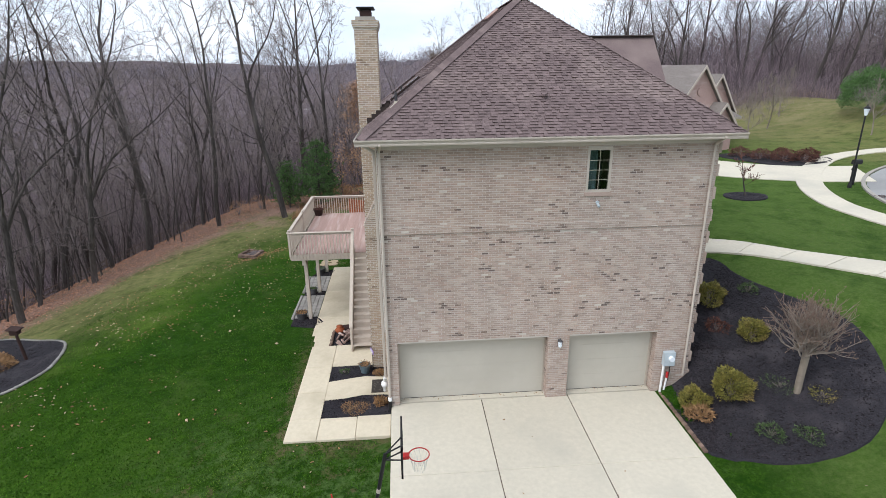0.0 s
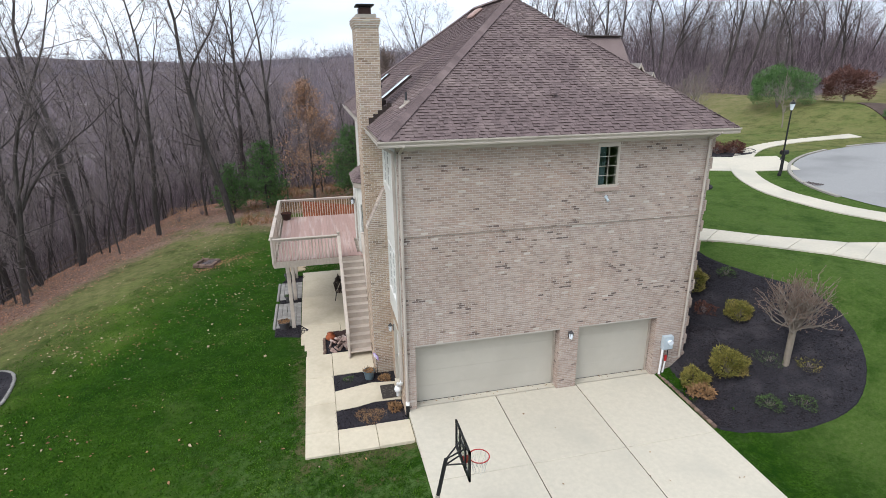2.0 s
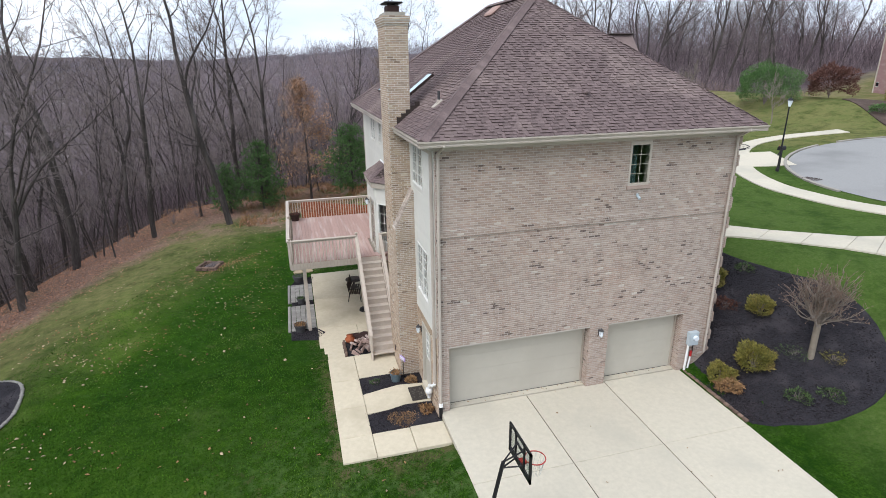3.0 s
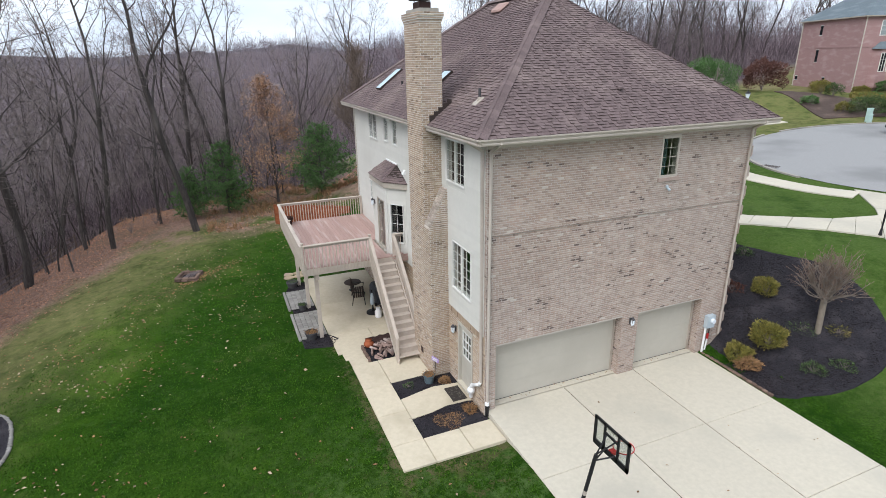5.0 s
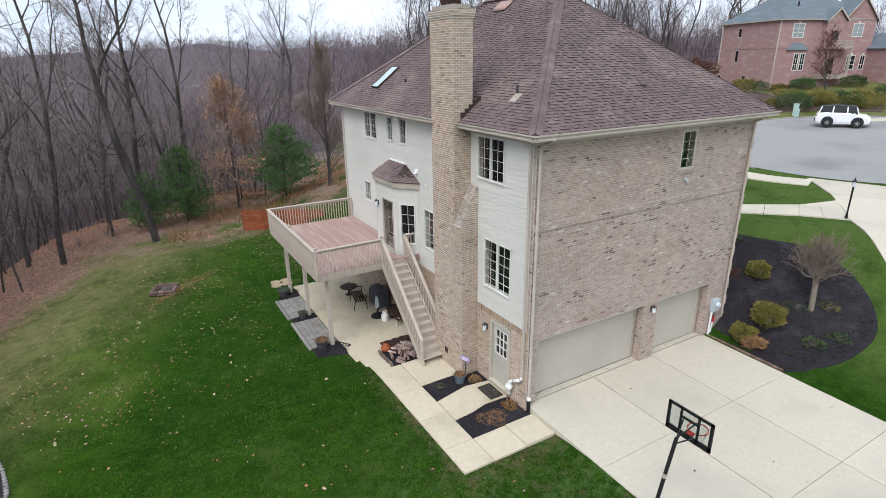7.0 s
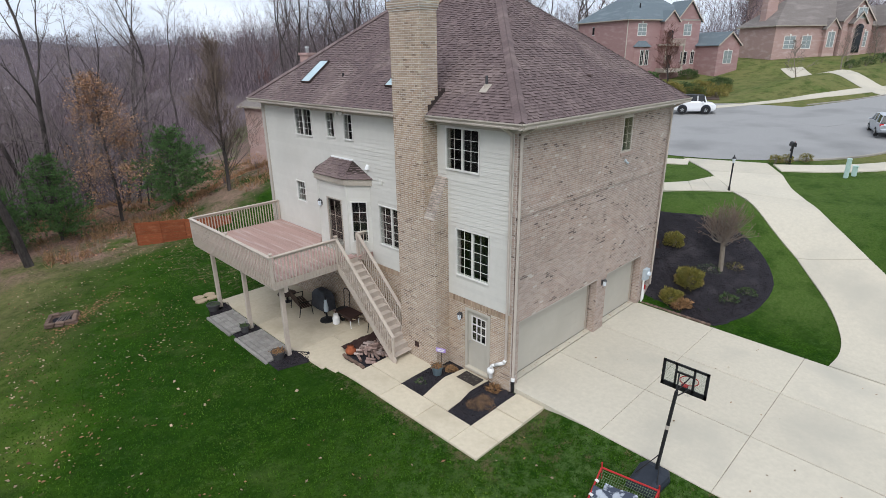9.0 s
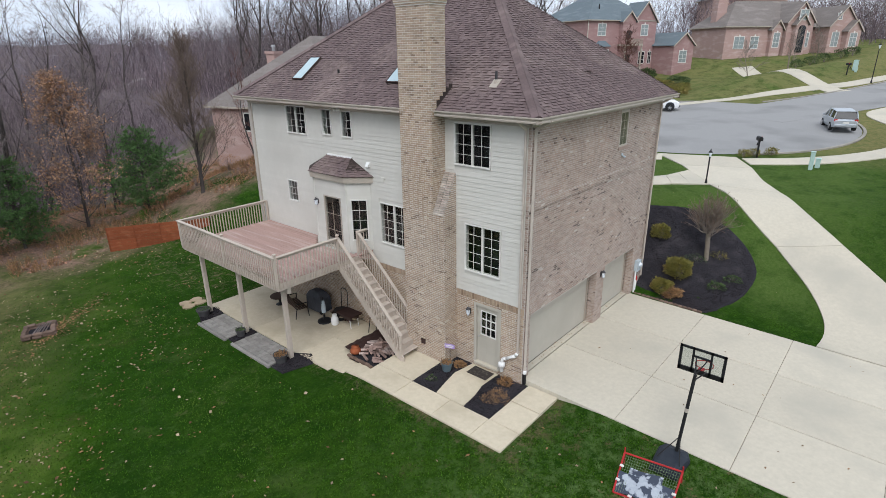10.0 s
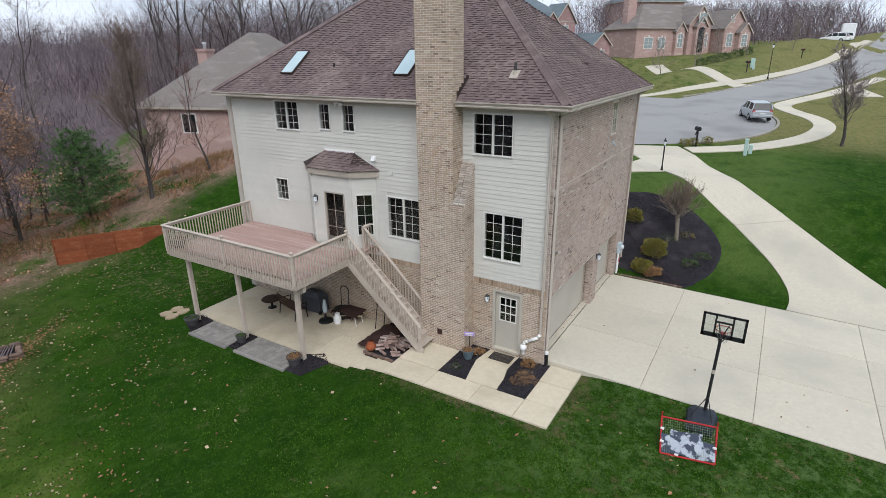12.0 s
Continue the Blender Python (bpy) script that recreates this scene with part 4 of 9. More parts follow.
part("threshold", WEST.box(Shape(), 15.42, 16.42, -0.15, 0.08, -0.05, 0.02), M["concrete"], md)
part("handle", Shape().tube(WEST.at(16.30, -0.06, 1.0), WEST.at(16.30, 0.0, 1.0), 0.012, 0.012, 8).tube(WEST.at(16.30, 0.0, 1.0), WEST.at(16.18, 0.0, 1.0), 0.011, 0.011, 8), M["chrome"], md, "steel lever handle")

# lap siding, board by board
rows_z = 0.15


def siding(face, u0, u1, z0, z1, holes, home):
    k = 0
    while z0 + k * rows_z < z1 - 0.02:
        a, b = z0 + k * rows_z, min(z1, z0 + (k + 1) * rows_z + 0.004)
        for s, e in free_spans(u0, u1, [(h[0] - 0.01, h[1] + 0.01) for h in holes if h[2] - 0.02 < b and h[3] + 0.02 > a + 0.02]):
            if e - s > 0.05:
                part("siding_board", face.box(Shape(), s, e, -0.005, 0.02, a, b, 0.004), M["siding"], home)
        k += 1


siding(WEST, Y0 + 0.2, Y1 - 0.08, SILL + 0.02, 8.24, list(WINS.values()) + [(CH_YM, CH_Y1, 0, 9), (CH_Y0, CH_YM, 0, 6.5), (BAY[0], BAY[1], 2.8, 5.72)], wall_up)
part("corner_board", WEST.box(Shape(), Y1 - 0.08, Y1 + 0.02, 0, 0.03, SILL, 8.24), M["trim"], house)
lay(WEST, Y0 + 0.01, Y0 + 0.12, SILL, 8.14, [], wall_s, seed=8)
part("corner_board", WEST.box(Shape(), Y0 + 0.12, Y0 + 0.2, 0, 0.03, SILL, 8.14), M["siding"], house)
part("frieze_board", WEST.box(Shape(), Y0, Y1, 0, 0.035, 8.14, 8.34), M["gutter"], house)
part("frieze_board", SOUTH.box(Shape(), X0, X1, 0, 0.05, 8.15, 8.335), M["gutter"], house)

# bay with the deck door
bay = part("bay", Shape(), M["siding"], house, "angled bay with a patio door")
BF = (-1.70, 22.10, 24.00)
FRONT = Face((BF[0], 0), (0, 1), (-1, 0))
dside = Vector((X0 - BF[0], BAY[0] - BF[1], 0))
SIDE = Face((BF[0], BF[1]), (dside.x, dside.y), (dside.y, -dside.x))
side_len = math.hypot(dside.x, dside.y)
dfar = Vector((X0 - BF[0], BAY[1] - BF[2], 0))
FAR = Face((BF[0], BF[2]), (dfar.x, dfar.y), (-dfar.y, dfar.x))
BDOOR, BWIN = (22.42, 23.42, 2.9, 4.98), (0.16, 0.80, 3.36, 4.98)
part("wall", wall_core(FRONT, BF[1], BF[2], 2.6, 5.75, 0.12, [BDOOR]), M["siding"], bay)
part("wall", wall_core(SIDE, 0, side_len, 2.6, 5.75, 0.12, [BWIN]), M["siding"], bay)
part("wall", wall_core(FAR, 0, side_len, 2.6, 5.75, 0.12, []), M["siding"], bay)
for fc, a, b, holes in ((FRONT, BF[1] + 0.04, BF[2] - 0.04, [BDOOR]), (SIDE, 0.04, side_len - 0.02, [BWIN]), (FAR, 0.04, side_len - 0.02, [])):
    siding(fc, a, b, 2.88, 5.62, holes, bay)
for p in ((BF[0], BF[1]), (BF[0], BF[2])):
    part("corner_board", Shape().lathe(p[0], p[1], [(0.045, 2.86), (0.045, 5.64)], 8), M["siding"], bay)
window(bay, SIDE, BWIN, 1, 2, 4, sill=False)
window(bay, FRONT, BDOOR, 1, 2, 3, 0.045, "trim", 0.03, False)
fas = Shape()
outline = [(-1.83, 22.05), (-1.83, 24.05), (X0, 24.92), (X0, 21.18)]
fas.prism(outline, 5.62, 5.84)
part("fascia", fas, M["trim"], bay)
br = Shape()
lo = [(-1.86, 22.03, 5.845), (-1.86, 24.07, 5.845), (X0 - 0.01, 24.97, 5.845), (X0 - 0.01, 21.13, 5.845)]
hi = [(X0 - 0.02, 22.3, 6.42), (X0 - 0.02, 23.7, 6.42)]
br.add(lo + hi, [(1, 0, 4, 5), (0, 3, 4), (2, 1, 5), (0, 1, 2, 3)])
part("bay_roof", br, M["shingle_under"], bay)
flash = Shape().box(X0 - 0.06, 22.28, 6.40, X0 + 0.0, 23.72, 6.47)
part("flashing", flash, M["pipe"], bay, "white metal flashing")


# chimney
def chimney_core():
    sh = Shape().box(CH_X, CH_YM, -0.5, CH_B, CH_Y1, 11.42)
    sh.box(CH_X, CH_Y0, -0.5, X0, CH_YM, 5.2)
    sh.add([(CH_X, CH_Y0, 5.2), (X0, CH_Y0, 5.2), (X0, CH_Y0, 6.5), (CH_X, CH_YM, 5.2), (X0, CH_YM, 5.2), (X0, CH_YM, 6.5)], [(0, 1, 2), (3, 5, 4), (0, 2, 5, 3), (0, 3, 4, 1), (1, 4, 5, 2)])
    return sh


chim = part("chimney", chimney_core(), M["mortar_pale"], house, "tall buff brick chimney with a sloped shoulder")
CF = Face((CH_X, 0), (0, 1), (-1, 0))
CS = Face((0, CH_Y0), (1, 0), (0, -1))
CSU = Face((0, CH_YM), (1, 0), (0, -1))
CN = Face((0, CH_Y1), (1, 0), (0, 1))
CB = Face((CH_B, 0), (0, 1), (1, 0))
lay(CF, CH_Y0 - 0.012, CH_Y1 + 0.012, -0.5, 5.2, [], chim, seed=11)
lay(CF, CH_YM - 0.012, CH_Y1 + 0.012, 5.2, 11.42, [], chim, seed=12)
lay(CS, CH_X, X0, -0.5, 5.2, [], chim, seed=13)
for k in range(19):
    z = 5.2 + k * COURSE
    lay(CS, CH_X + (z + 0.03 - 5.2) / 1.3 * 0.64, X0, z, z + COURSE - 0.004, [], chim, seed=40 + k)
lay(CSU, CH_X, CH_B, 5.2, 11.42, [], chim, seed=14)
lay(CN, CH_X, CH_B, 2.5, 11.42, [], chim, seed=15)
lay(CB, CH_YM, CH_Y1, 9.0, 11.42, [], chim, seed=16)
# stepped rowlocks on the shoulder
for k in range(19):
    t = (k + 0.5) / 19
    m = Matrix.Translation((CH_X + 0.62 * t - 0.02, (CH_Y0 + CH_YM) / 2 - 0.01, 5.2 + 1.3 * t + 0.02))
    for s in (-0.115, 0.115):
        part("brick", Shape().bar(m @ pose(0, s, 0, 0, 10, 0), 0.066, 0.215, 0.058, 0.006), M["rowlock"], chim)
crown = Shape()
for k, g in enumerate((0.02, 0.045, 0.06, 0.06)):
    crown.box(CH_X - g, CH_YM - g, 11.42 + k * COURSE, CH_B + g, CH_Y1 + g, 11.42 + k * COURSE + 0.064)
part("corbel", crown, M["mortar_pale"], chim)
for k, g in enumerate((0.02, 0.045, 0.06, 0.06)):
    z = 11.42 + k * COURSE
    for fc, a, b in ((Face((CH_X - g, 0), (0, 1), (-1, 0)), CH_YM - g, CH_Y1 + g), (Face((0, CH_YM - g), (1, 0), (0, -1)), CH_X - g, CH_B + g), (Face((0, CH_Y1 + g), (1, 0), (0, 1)), CH_X - g, CH_B + g), (Face((CH_B + g, 0), (0, 1), (1, 0)), CH_YM - g, CH_Y1 + g)):
        lay(fc, a, b, z, z + COURSE - 0.001, [], chim, 0.01, seed=60 + k)
cap = Shape().box(CH_X + 0.05, CH_YM + 0.05, 11.69, CH_B - 0.05, CH_Y1 - 0.05, 11.8)
part("crown_slab", cap, M["kerb"], chim)
fl = Shape().box(-1.58, 18.1, 11.8, -1.22, 18.66, 12.0)
part("flue", fl, M["rust"], chim)
lid = Shape().bar(pose(-1.4, 18.38, 12.08), 0.56, 0.8, 0.05, 0.02)
for a in (-1.55, -1.25):
    for b in (18.14, 18.62):
        lid.tube((a, b, 12.0), (a, b, 12.06), 0.012, 0.012, 5)
part("chimney_cap", lid, M["black"], chim)
part("cleanout_door", CF.box(Shape(), 18.16, 18.36, 0.0, 0.02, 0.28, 0.48), M["rust"], chim, "brown metal cleanout door")

# ---- hip roof ----
EX0, EX1, EY0, EY1, PITCH = -1.55, 9.15, 14.08, 29.35, 0.76
RX = (EX0 + EX1) / 2
RZ = EAVE + (RX - EX0) * PITCH
RYA, RYB = EY0 + RX - EX0, EY1 - (RX - EX0)
corners = [(EX0, EY0, EAVE), (EX1, EY0, EAVE), (EX1, EY1, EAVE), (EX0, EY1, EAVE), (RX, RYA, RZ), (RX, RYB, RZ)]
roof = part("roof", Shape().add(corners, [(0, 1, 4), (1, 2, 5, 4), (2, 3, 5), (3, 0, 4, 5)]), M["shingle_under"], house, "brown asphalt shingle hip roof")
part("soffit", Shape().box(EX0 + 0.02, EY0 + 0.02, 8.33, EX1 - 0.02, EY1 - 0.02, 8.36), M["trim"], house)
for nm, sh in (("fascia", Shape().box(EX0, EY0, 8.33, EX1, EY0 + 0.03, 8.455)), ("fascia", Shape().box(EX0, EY0 + 0.03, 8.33, EX0 + 0.03, EY1, 8.455)), ("fascia", Shape().box(EX1 - 0.03, EY0 + 0.03, 8.33, EX1, EY1, 8.455))):
    part(nm, sh, M["trim"], house)


def gutter(a, b, n):
    """K-style gutter from a to b; n points away from the house."""
    a, b, n = Vector(a), Vector(b), Vector(n)
    prof = [(0.0, -0.04), (0.08, -0.04), (0.09, 0.0), (0.075, 0.03), (0.105, 0.08), (0.13, 0.09), (0.13, 0.13), (0.116, 0.13), (0.11, 0.1), (0.06, -0.02), (0.008, -0.02), (0.008, 0.13), (0.0, 0.13)]
    vs = [p + n * q[0] + Vector((0, 0, q[1])) for p in (a, b) for q in prof]
    k = len(prof)
    return Shape().add(vs, [(i, (i + 1) % k, k + (i + 1) % k, k + i) for i in range(k)] + [tuple(range(k - 1, -1, -1)), tuple(range(k, 2 * k))])


part("gutter", gutter((EX0 - 0.11, EY0, 8.345), (EX1 + 0.02, EY0, 8.345), (0, -1, 0)), M["eave_metal"], house, "beige metal gutter")
part("gutter", gutter((EX0, EY1, 8.345), (EX0, CH_Y1 + 0.02, 8.345), (-1, 0, 0)), M["eave_metal"], house, "beige metal gutter")
part("gutter", gutter((EX0, CH_YM - 0.02, 8.345), (EX0, EY0 - 0.11, 8.345), (-1, 0, 0)), M["eave_metal"], house, "beige metal gutter")


def downspout(pts, label):
    sh = Shape()
    for a, b in zip(pts, pts[1:]):
        d = Vector(b) - Vector(a)
        mid = (Vector(a) + Vector(b)) / 2
        rot = d.to_track_quat("Z", "X").to_matrix().to_4x4()
        sh.bar(Matrix.Translation(mid) @ rot, 0.085, 0.065, d.length + 0.03, 0.012)
    return part("downspout", sh, M["eave_metal"], house, label)


downspout([(-1.0, 13.98, 8.34), (-1.05, 14.42, 8.08), (-1.06, 14.44, 0.35)], "beige square downspout")
part("drain_boot", Shape().lathe(-1.06, 14.44, [(0.06, -0.15), (0.06, 0.22), (0.05, 0.24)], 10), M["black"], house, "black plastic drain boot")
part("drain_collar", Shape().lathe(-1.06, 14.44, [(0.065, 0.24), (0.065, 0.34), (0.04, 0.36)], 10), M["pipe"], house)
downspout([(8.52, 13.98, 8.36), (8.50, 14.40, 8.12), (8.52, 14.44, 0.62)], "beige square downspout")
downspout([(-1.62, 14.68, 8.34), (-1.2, 14.66, 8.08), (-1.18, 14.66, 0.95)], "beige square downspout")
elbow = Shape().pipe([(-1.19, 14.66, 0.98), (-1.19, 14.72, 0.85), (-1.22, 15.06, 0.64), (-1.24, 15.18, 0.58), (-1.24, 15.22, 0.46)], 0.055, 10)
elbow.lathe(-1.24, 15.22, [(0.05, 0.47), (0.11, 0.44), (0.125, 0.36), (0.11, 0.29), (0.07, 0.27), (0.06, 0.12), (0.055, 0.1)], 14)
part("drain_elbow", elbow, M["pipe"], house, "white plastic drain elbow with a round leaf trap", True)

# wing roof towards the street
WY, WZ, WX = 23.6, 11.45, 10.5
wing = Shape().add([(RX, WY - 2.7, EAVE), (WX, WY - 2.7, EAVE), (WX, WY + 2.7, EAVE), (RX, WY + 2.7, EAVE), (RX, WY, WZ), (WX, WY, WZ)], [(0, 1, 5, 4), (2, 3, 4, 5), (1, 2, 5)])
part("wing_roof", wing, M["shingle"], house, "brown shingled front gable")
part("wall", Shape().box(X1, WY - 2.4, -0.2, WX - 0.25, WY + 2.4, 8.5), M["mortar"], house)
ridge_cap = Shape().bar(pose((RX + WX) / 2 + 0.8, WY, WZ + 0.02), WX - RX - 1.6, 0.3, 0.06, 0.02)
part("ridge_vent", ridge_cap, M["shingle_under"], house)

# skylights, vents
SN = Vector((-PITCH, 0, 1)).normalized()


def on_west(x, y, up=0.0):
    return Vector((x, y, EAVE + PITCH * (x - EX0))) + SN * up


def west_pose(x, y, up=0.0):
    ex = Vector((1, 0, PITCH)).normalized()
    m = Matrix((ex, Vector((0, 1, 0)), SN)).transposed().to_4x4()
    return Matrix.Translation(on_west(x, y, up)) @ m


for y in (25.83, 20.35):
    sk = part("skylight", Shape().bar(west_pose(-0.16, y, 0.045), 1.34, 0.66, 0.09, 0.02), M["shingle_under"], house, "glazed roof skylight in a dark frame")
    part("skylight_pane", Shape().bar(west_pose(-0.16, y, 0.1), 1.26, 0.58, 0.02, 0.005), M["skyglass"], sk)
    mid = west_pose(-0.16, y, 0.1)
    part("skylight_frame", Shape().bar(mid @ pose(0.65, 0, 0), 0.04, 0.66, 0.03, 0.008).bar(mid @ pose(-0.65, 0, 0), 0.04, 0.66, 0.03, 0.008).bar(mid @ pose(0, -0.31, 0), 1.26, 0.035, 0.03, 0.008).bar(mid @ pose(0, 0.31, 0), 1.26, 0.035, 0.03, 0.008), M["rust"], sk, "dark brown metal frame")
part("vent_pipe", Shape().tube(on_west(-0.32, 23.68), on_west(-0.32, 23.68) + Vector((0, 0, 0.16)), 0.045, 0.04, 10), M["black"], house)
vp = part("vent_pipe", Shape().tube(on_west(-0.53, 16.18), on_west(-0.53, 16.18) + Vector((0, 0, 0.36)), 0.04, 0.04, 10), M["pot"], house)
part("vent_flashing", Shape().bar(west_pose(-0.56, 16.18, 0.035), 0.36, 0.28, 0.03, 0.01).lathe(-0.53, 16.18, [(0.09, on_west(-0.53, 16.18).z), (0.05, on_west(-0.53, 16.18).z + 0.12)], 10), M["trim"], vp, "pale metal flashing")
for yy in (22.1,):
    rv = Shape().bar(west_pose(3.3, yy, 0.09), 0.55, 0.75, 0.12, 0.05)
    part("roof_vent", rv, M["deck"], house, "pink-brown slant-back roof vent")
vz = EAVE + PITCH * (15.3 - EY0)
part("roof_vent", Shape().lathe(3.7, 15.3, [(0.045, vz - 0.05), (0.045, vz + 0.08), (0.10, vz + 0.08), (0.10, vz + 0.13), (0.04, vz + 0.16)], 12), M["shingle"], house, "small round plumbing vent cap")
for k in range(5):
    z = EAVE + PITCH * (-1.5 + k * 0.15 - EX0)
    part("flashing", Shape().box(-1.5 + k * 0.15, CH_YM - 0.02, z, -1.35 + k * 0.15, CH_YM - 0.005, z + 0.26), M["shingle_under"], house)
    part("flashing", Shape().box(-1.5 + k * 0.15, CH_Y1 + 0.005, z, -1.35 + k * 0.15, CH_Y1 + 0.02, z + 0.26), M["shingle_under"], house)

# ---- deck and stairs ----
DX0, DY0, DY1, DZ = -5.25, 21.66, 28.5, 2.86
deck = thing("deck", (-4.75, 22.2, -0.4), "raised wooden deck with pinkish boards and painted railings", "deck")
bw = 0.142
for k in range(int((X0 - DX0 - 0.03) / bw)):
    x = X0 - 0.03 - (k + 0.5) * bw
    y1 = DY1
    y0 = DY0 if x < BF[0] - 0.06 else DY0
    segs = [(DY0, DY1)]
    if x > BF[0] - 0.12:
        segs = [(DY0, 21.4 + (X0 - x) * 1.2 - 0.15), (24.7 - (X0 - x) * 1.2 + 0.2, DY1)]
    for a, b in segs:
        part("deck_board", Shape().bar(pose(x, (a + b) / 2, DZ - 0.016), bw - 0.006, b - a, 0.034, 0.004), M["deck"], deck)
rim = Shape().box(DX0, DY0, 2.56, DX0 + 0.04, DY1, DZ - 0.036).box(DX0 + 0.04, DY0, 2.56, X0 - 0.03, DY0 + 0.04, DZ - 0.036).box(DX0 + 0.04, DY1 - 0.04, 2.56, X0 - 0.03, DY1, DZ - 0.036)
part("rim_joist", rim, M["rail"], deck)
for k in range(17):
    y = DY0 + 0.4 + k * 0.4
    if y < DY1 - 0.1:
        part("joist", Shape().box(DX0 + 0.05, y, 2.6, X0 - 0.04, y + 0.04, DZ - 0.04), M["rail"], deck)
part("beam", Shape().box(-4.82, DY0 + 0.1, 2.3, -4.68, DY1 - 0.1, 2.56), M["rail"], deck)
for y in (22.15, 25.2, 28.1):
    g = ground(-4.75, y)
    part("post", Shape().bar(pose(-4.75, y, (2.3 + g - 0.2) / 2), 0.15, 0.15, 2.3 - g + 0.2, 0.01), M["rail"], deck)
balu = Shape().bar(pose(0, 0, 0), 0.035, 0.035, 1.12, 0.004).mesh("baluster", M["rail"])
stb = Shape().bar(pose(0, 0, 0), 0.035, 0.035, 0.82, 0.004).mesh("baluster", M["rail"])
RT = 3.79


def rail_run(a, b, cap_out):
    a, b = Vector(a), Vector(b)
    d = (b - a)
    n = int(d.length / 0.127)
    for i in range(n + 1):
        p = a.lerp(b, i / n)
        piece("baluster", balu, deck, Matrix.Translation((p.x, p.y, 3.18)))
    mid = (a + b) / 2
    rot = Matrix.Rotation(math.atan2(d.y, d.x), 4, "Z")
    part("rail_cap", Shape().bar(Matrix.Translation((mid.x, mid.y, RT)) @ rot, d.length + 0.12, 0.14, 0.036, 0.008), M["rail"], deck)
    part("rail", Shape().bar(Matrix.Translation((mid.x, mid.y, RT - 0.06)) @ rot, d.length, 0.035, 0.085, 0.004), M["rail"], deck)


rail_run((DX0 - 0.02, DY0, 0), (DX0 - 0.02, DY1, 0), 0)
rail_run((DX0 + 0.1, DY0 - 0.02, 0), (-2.62, DY0 - 0.02, 0), 0)
rail_run((DX0 + 0.1, DY1 + 0.02, 0), (X0 - 0.1, DY1 + 0.02, 0), 0)
rail_run((-1.62, DY0 - 0.02, 0), (X0 - 0.1, DY0 - 0.02, 0), 0)
for x, y in ((DX0, DY0), (DX0, DY1), (-2.6, DY0), (-1.64, DY0), (X0 - 0.08, DY1), (DX0, 25.1)):
    part("newel_post", Shape().bar(pose(x, y, 3.25), 0.09, 0.09, 1.02, 0.008), M["rail"], deck)
for x, y in ((DX0 + 0.02, DY0 + 0.02), (DX0 + 0.02, 25.1), (-2.6, DY0)):
    lamp = thing("post_lamp", (x, y, RT + 0.018), "small pale solar lamp on a deck rail", "lamp", "deck rail lamps")
    part("base", Shape().lathe(x, y, [(0.05, RT + 0.018), (0.04, RT + 0.05), (0.035, RT + 0.07)], 10), M["trim"], lamp)
    part("shade", Shape().lathe(x, y, [(0.05, RT + 0.07), (0.075, RT + 0.1), (0.07, RT + 0.12), (0.02, RT + 0.14)], 12), M["rail"], lamp)
NR = 14
SX0, SX1, SYB, SZB = -2.6, -1.64, 18.45, -0.14
rise, run = (DZ - SZB) / NR, (DY0 - SYB) / (NR - 0.5)
for k in range(1, NR):
    z, y = DZ - k * rise, DY0 - k * run
    part("tread", Shape().bar(pose((SX0 + SX1) / 2, y + run / 2 - 0.02, z - 0.02), SX1 - SX0 - 0.06, run + 0.05, 0.04, 0.006), M["rail"], deck)
    part("riser", Shape().box(SX0 + 0.04, y + run - 0.03, z, SX1 - 0.04, y + run - 0.01, z + rise - 0.04), M["rail"], deck)
for x in (SX0, SX1):
    sl = Shape()
    q = [(DY0, DZ - 0.02), (DY0, DZ - 0.36), (SYB + 0.25, SZB), (SYB - 0.02, SZB), (SYB - 0.02, SZB + 0.15)]
    sl.add([(x - 0.02, y, z) for y, z in q] + [(x + 0.02, y, z) for y, z in q], [(0, 1, 2, 3, 4), (9, 8, 7, 6, 5)] + [(i, (i + 1) % 5, 5 + (i + 1) % 5, 5 + i)[::-1] for i in range(5)])
    part("stringer", sl, M["rail"], deck)
    n = 25
    slope = (DZ - SZB) / (DY0 - SYB)
    for i in range(n):
        y = SYB + 0.12 + (DY0 - SYB - 0.2) * i / (n - 1)
        piece("baluster", stb, deck, Matrix.Translation((x + (0.03 if x > -2 else -0.03), y, SZB + (y - SYB) * slope + 0.47)))
    a, b = Vector((x, SYB + 0.08, SZB + 0.98)), Vector((x, DY0 - 0.02, RT + 0.01))
    d = b - a
    rot = d.to_track_quat("X", "Z").to_matrix().to_4x4()
    part("handrail", Shape().bar(Matrix.Translation((a + b) / 2) @ rot, d.length, 0.13, 0.036, 0.008), M["rail"], deck)
    part("newel_post", Shape().bar(pose(x, SYB + 0.12, SZB + 0.48), 0.09, 0.09, 1.0, 0.008), M["rail"], deck)

# ---- walks, patio and beds at the back ----
def slab(parent, x0, y0, x1, y1, z, mat="walk", thick=0.35, name="slab"):
    g, e = 0.006, 0.012
    m = pose((x0 + x1) / 2, (y0 + y1) / 2, z - thick / 2)
    return part(name, Shape().bar(m, x1 - x0 - 2 * g, y1 - y0 - 2 * g, thick, e), M[mat], parent)


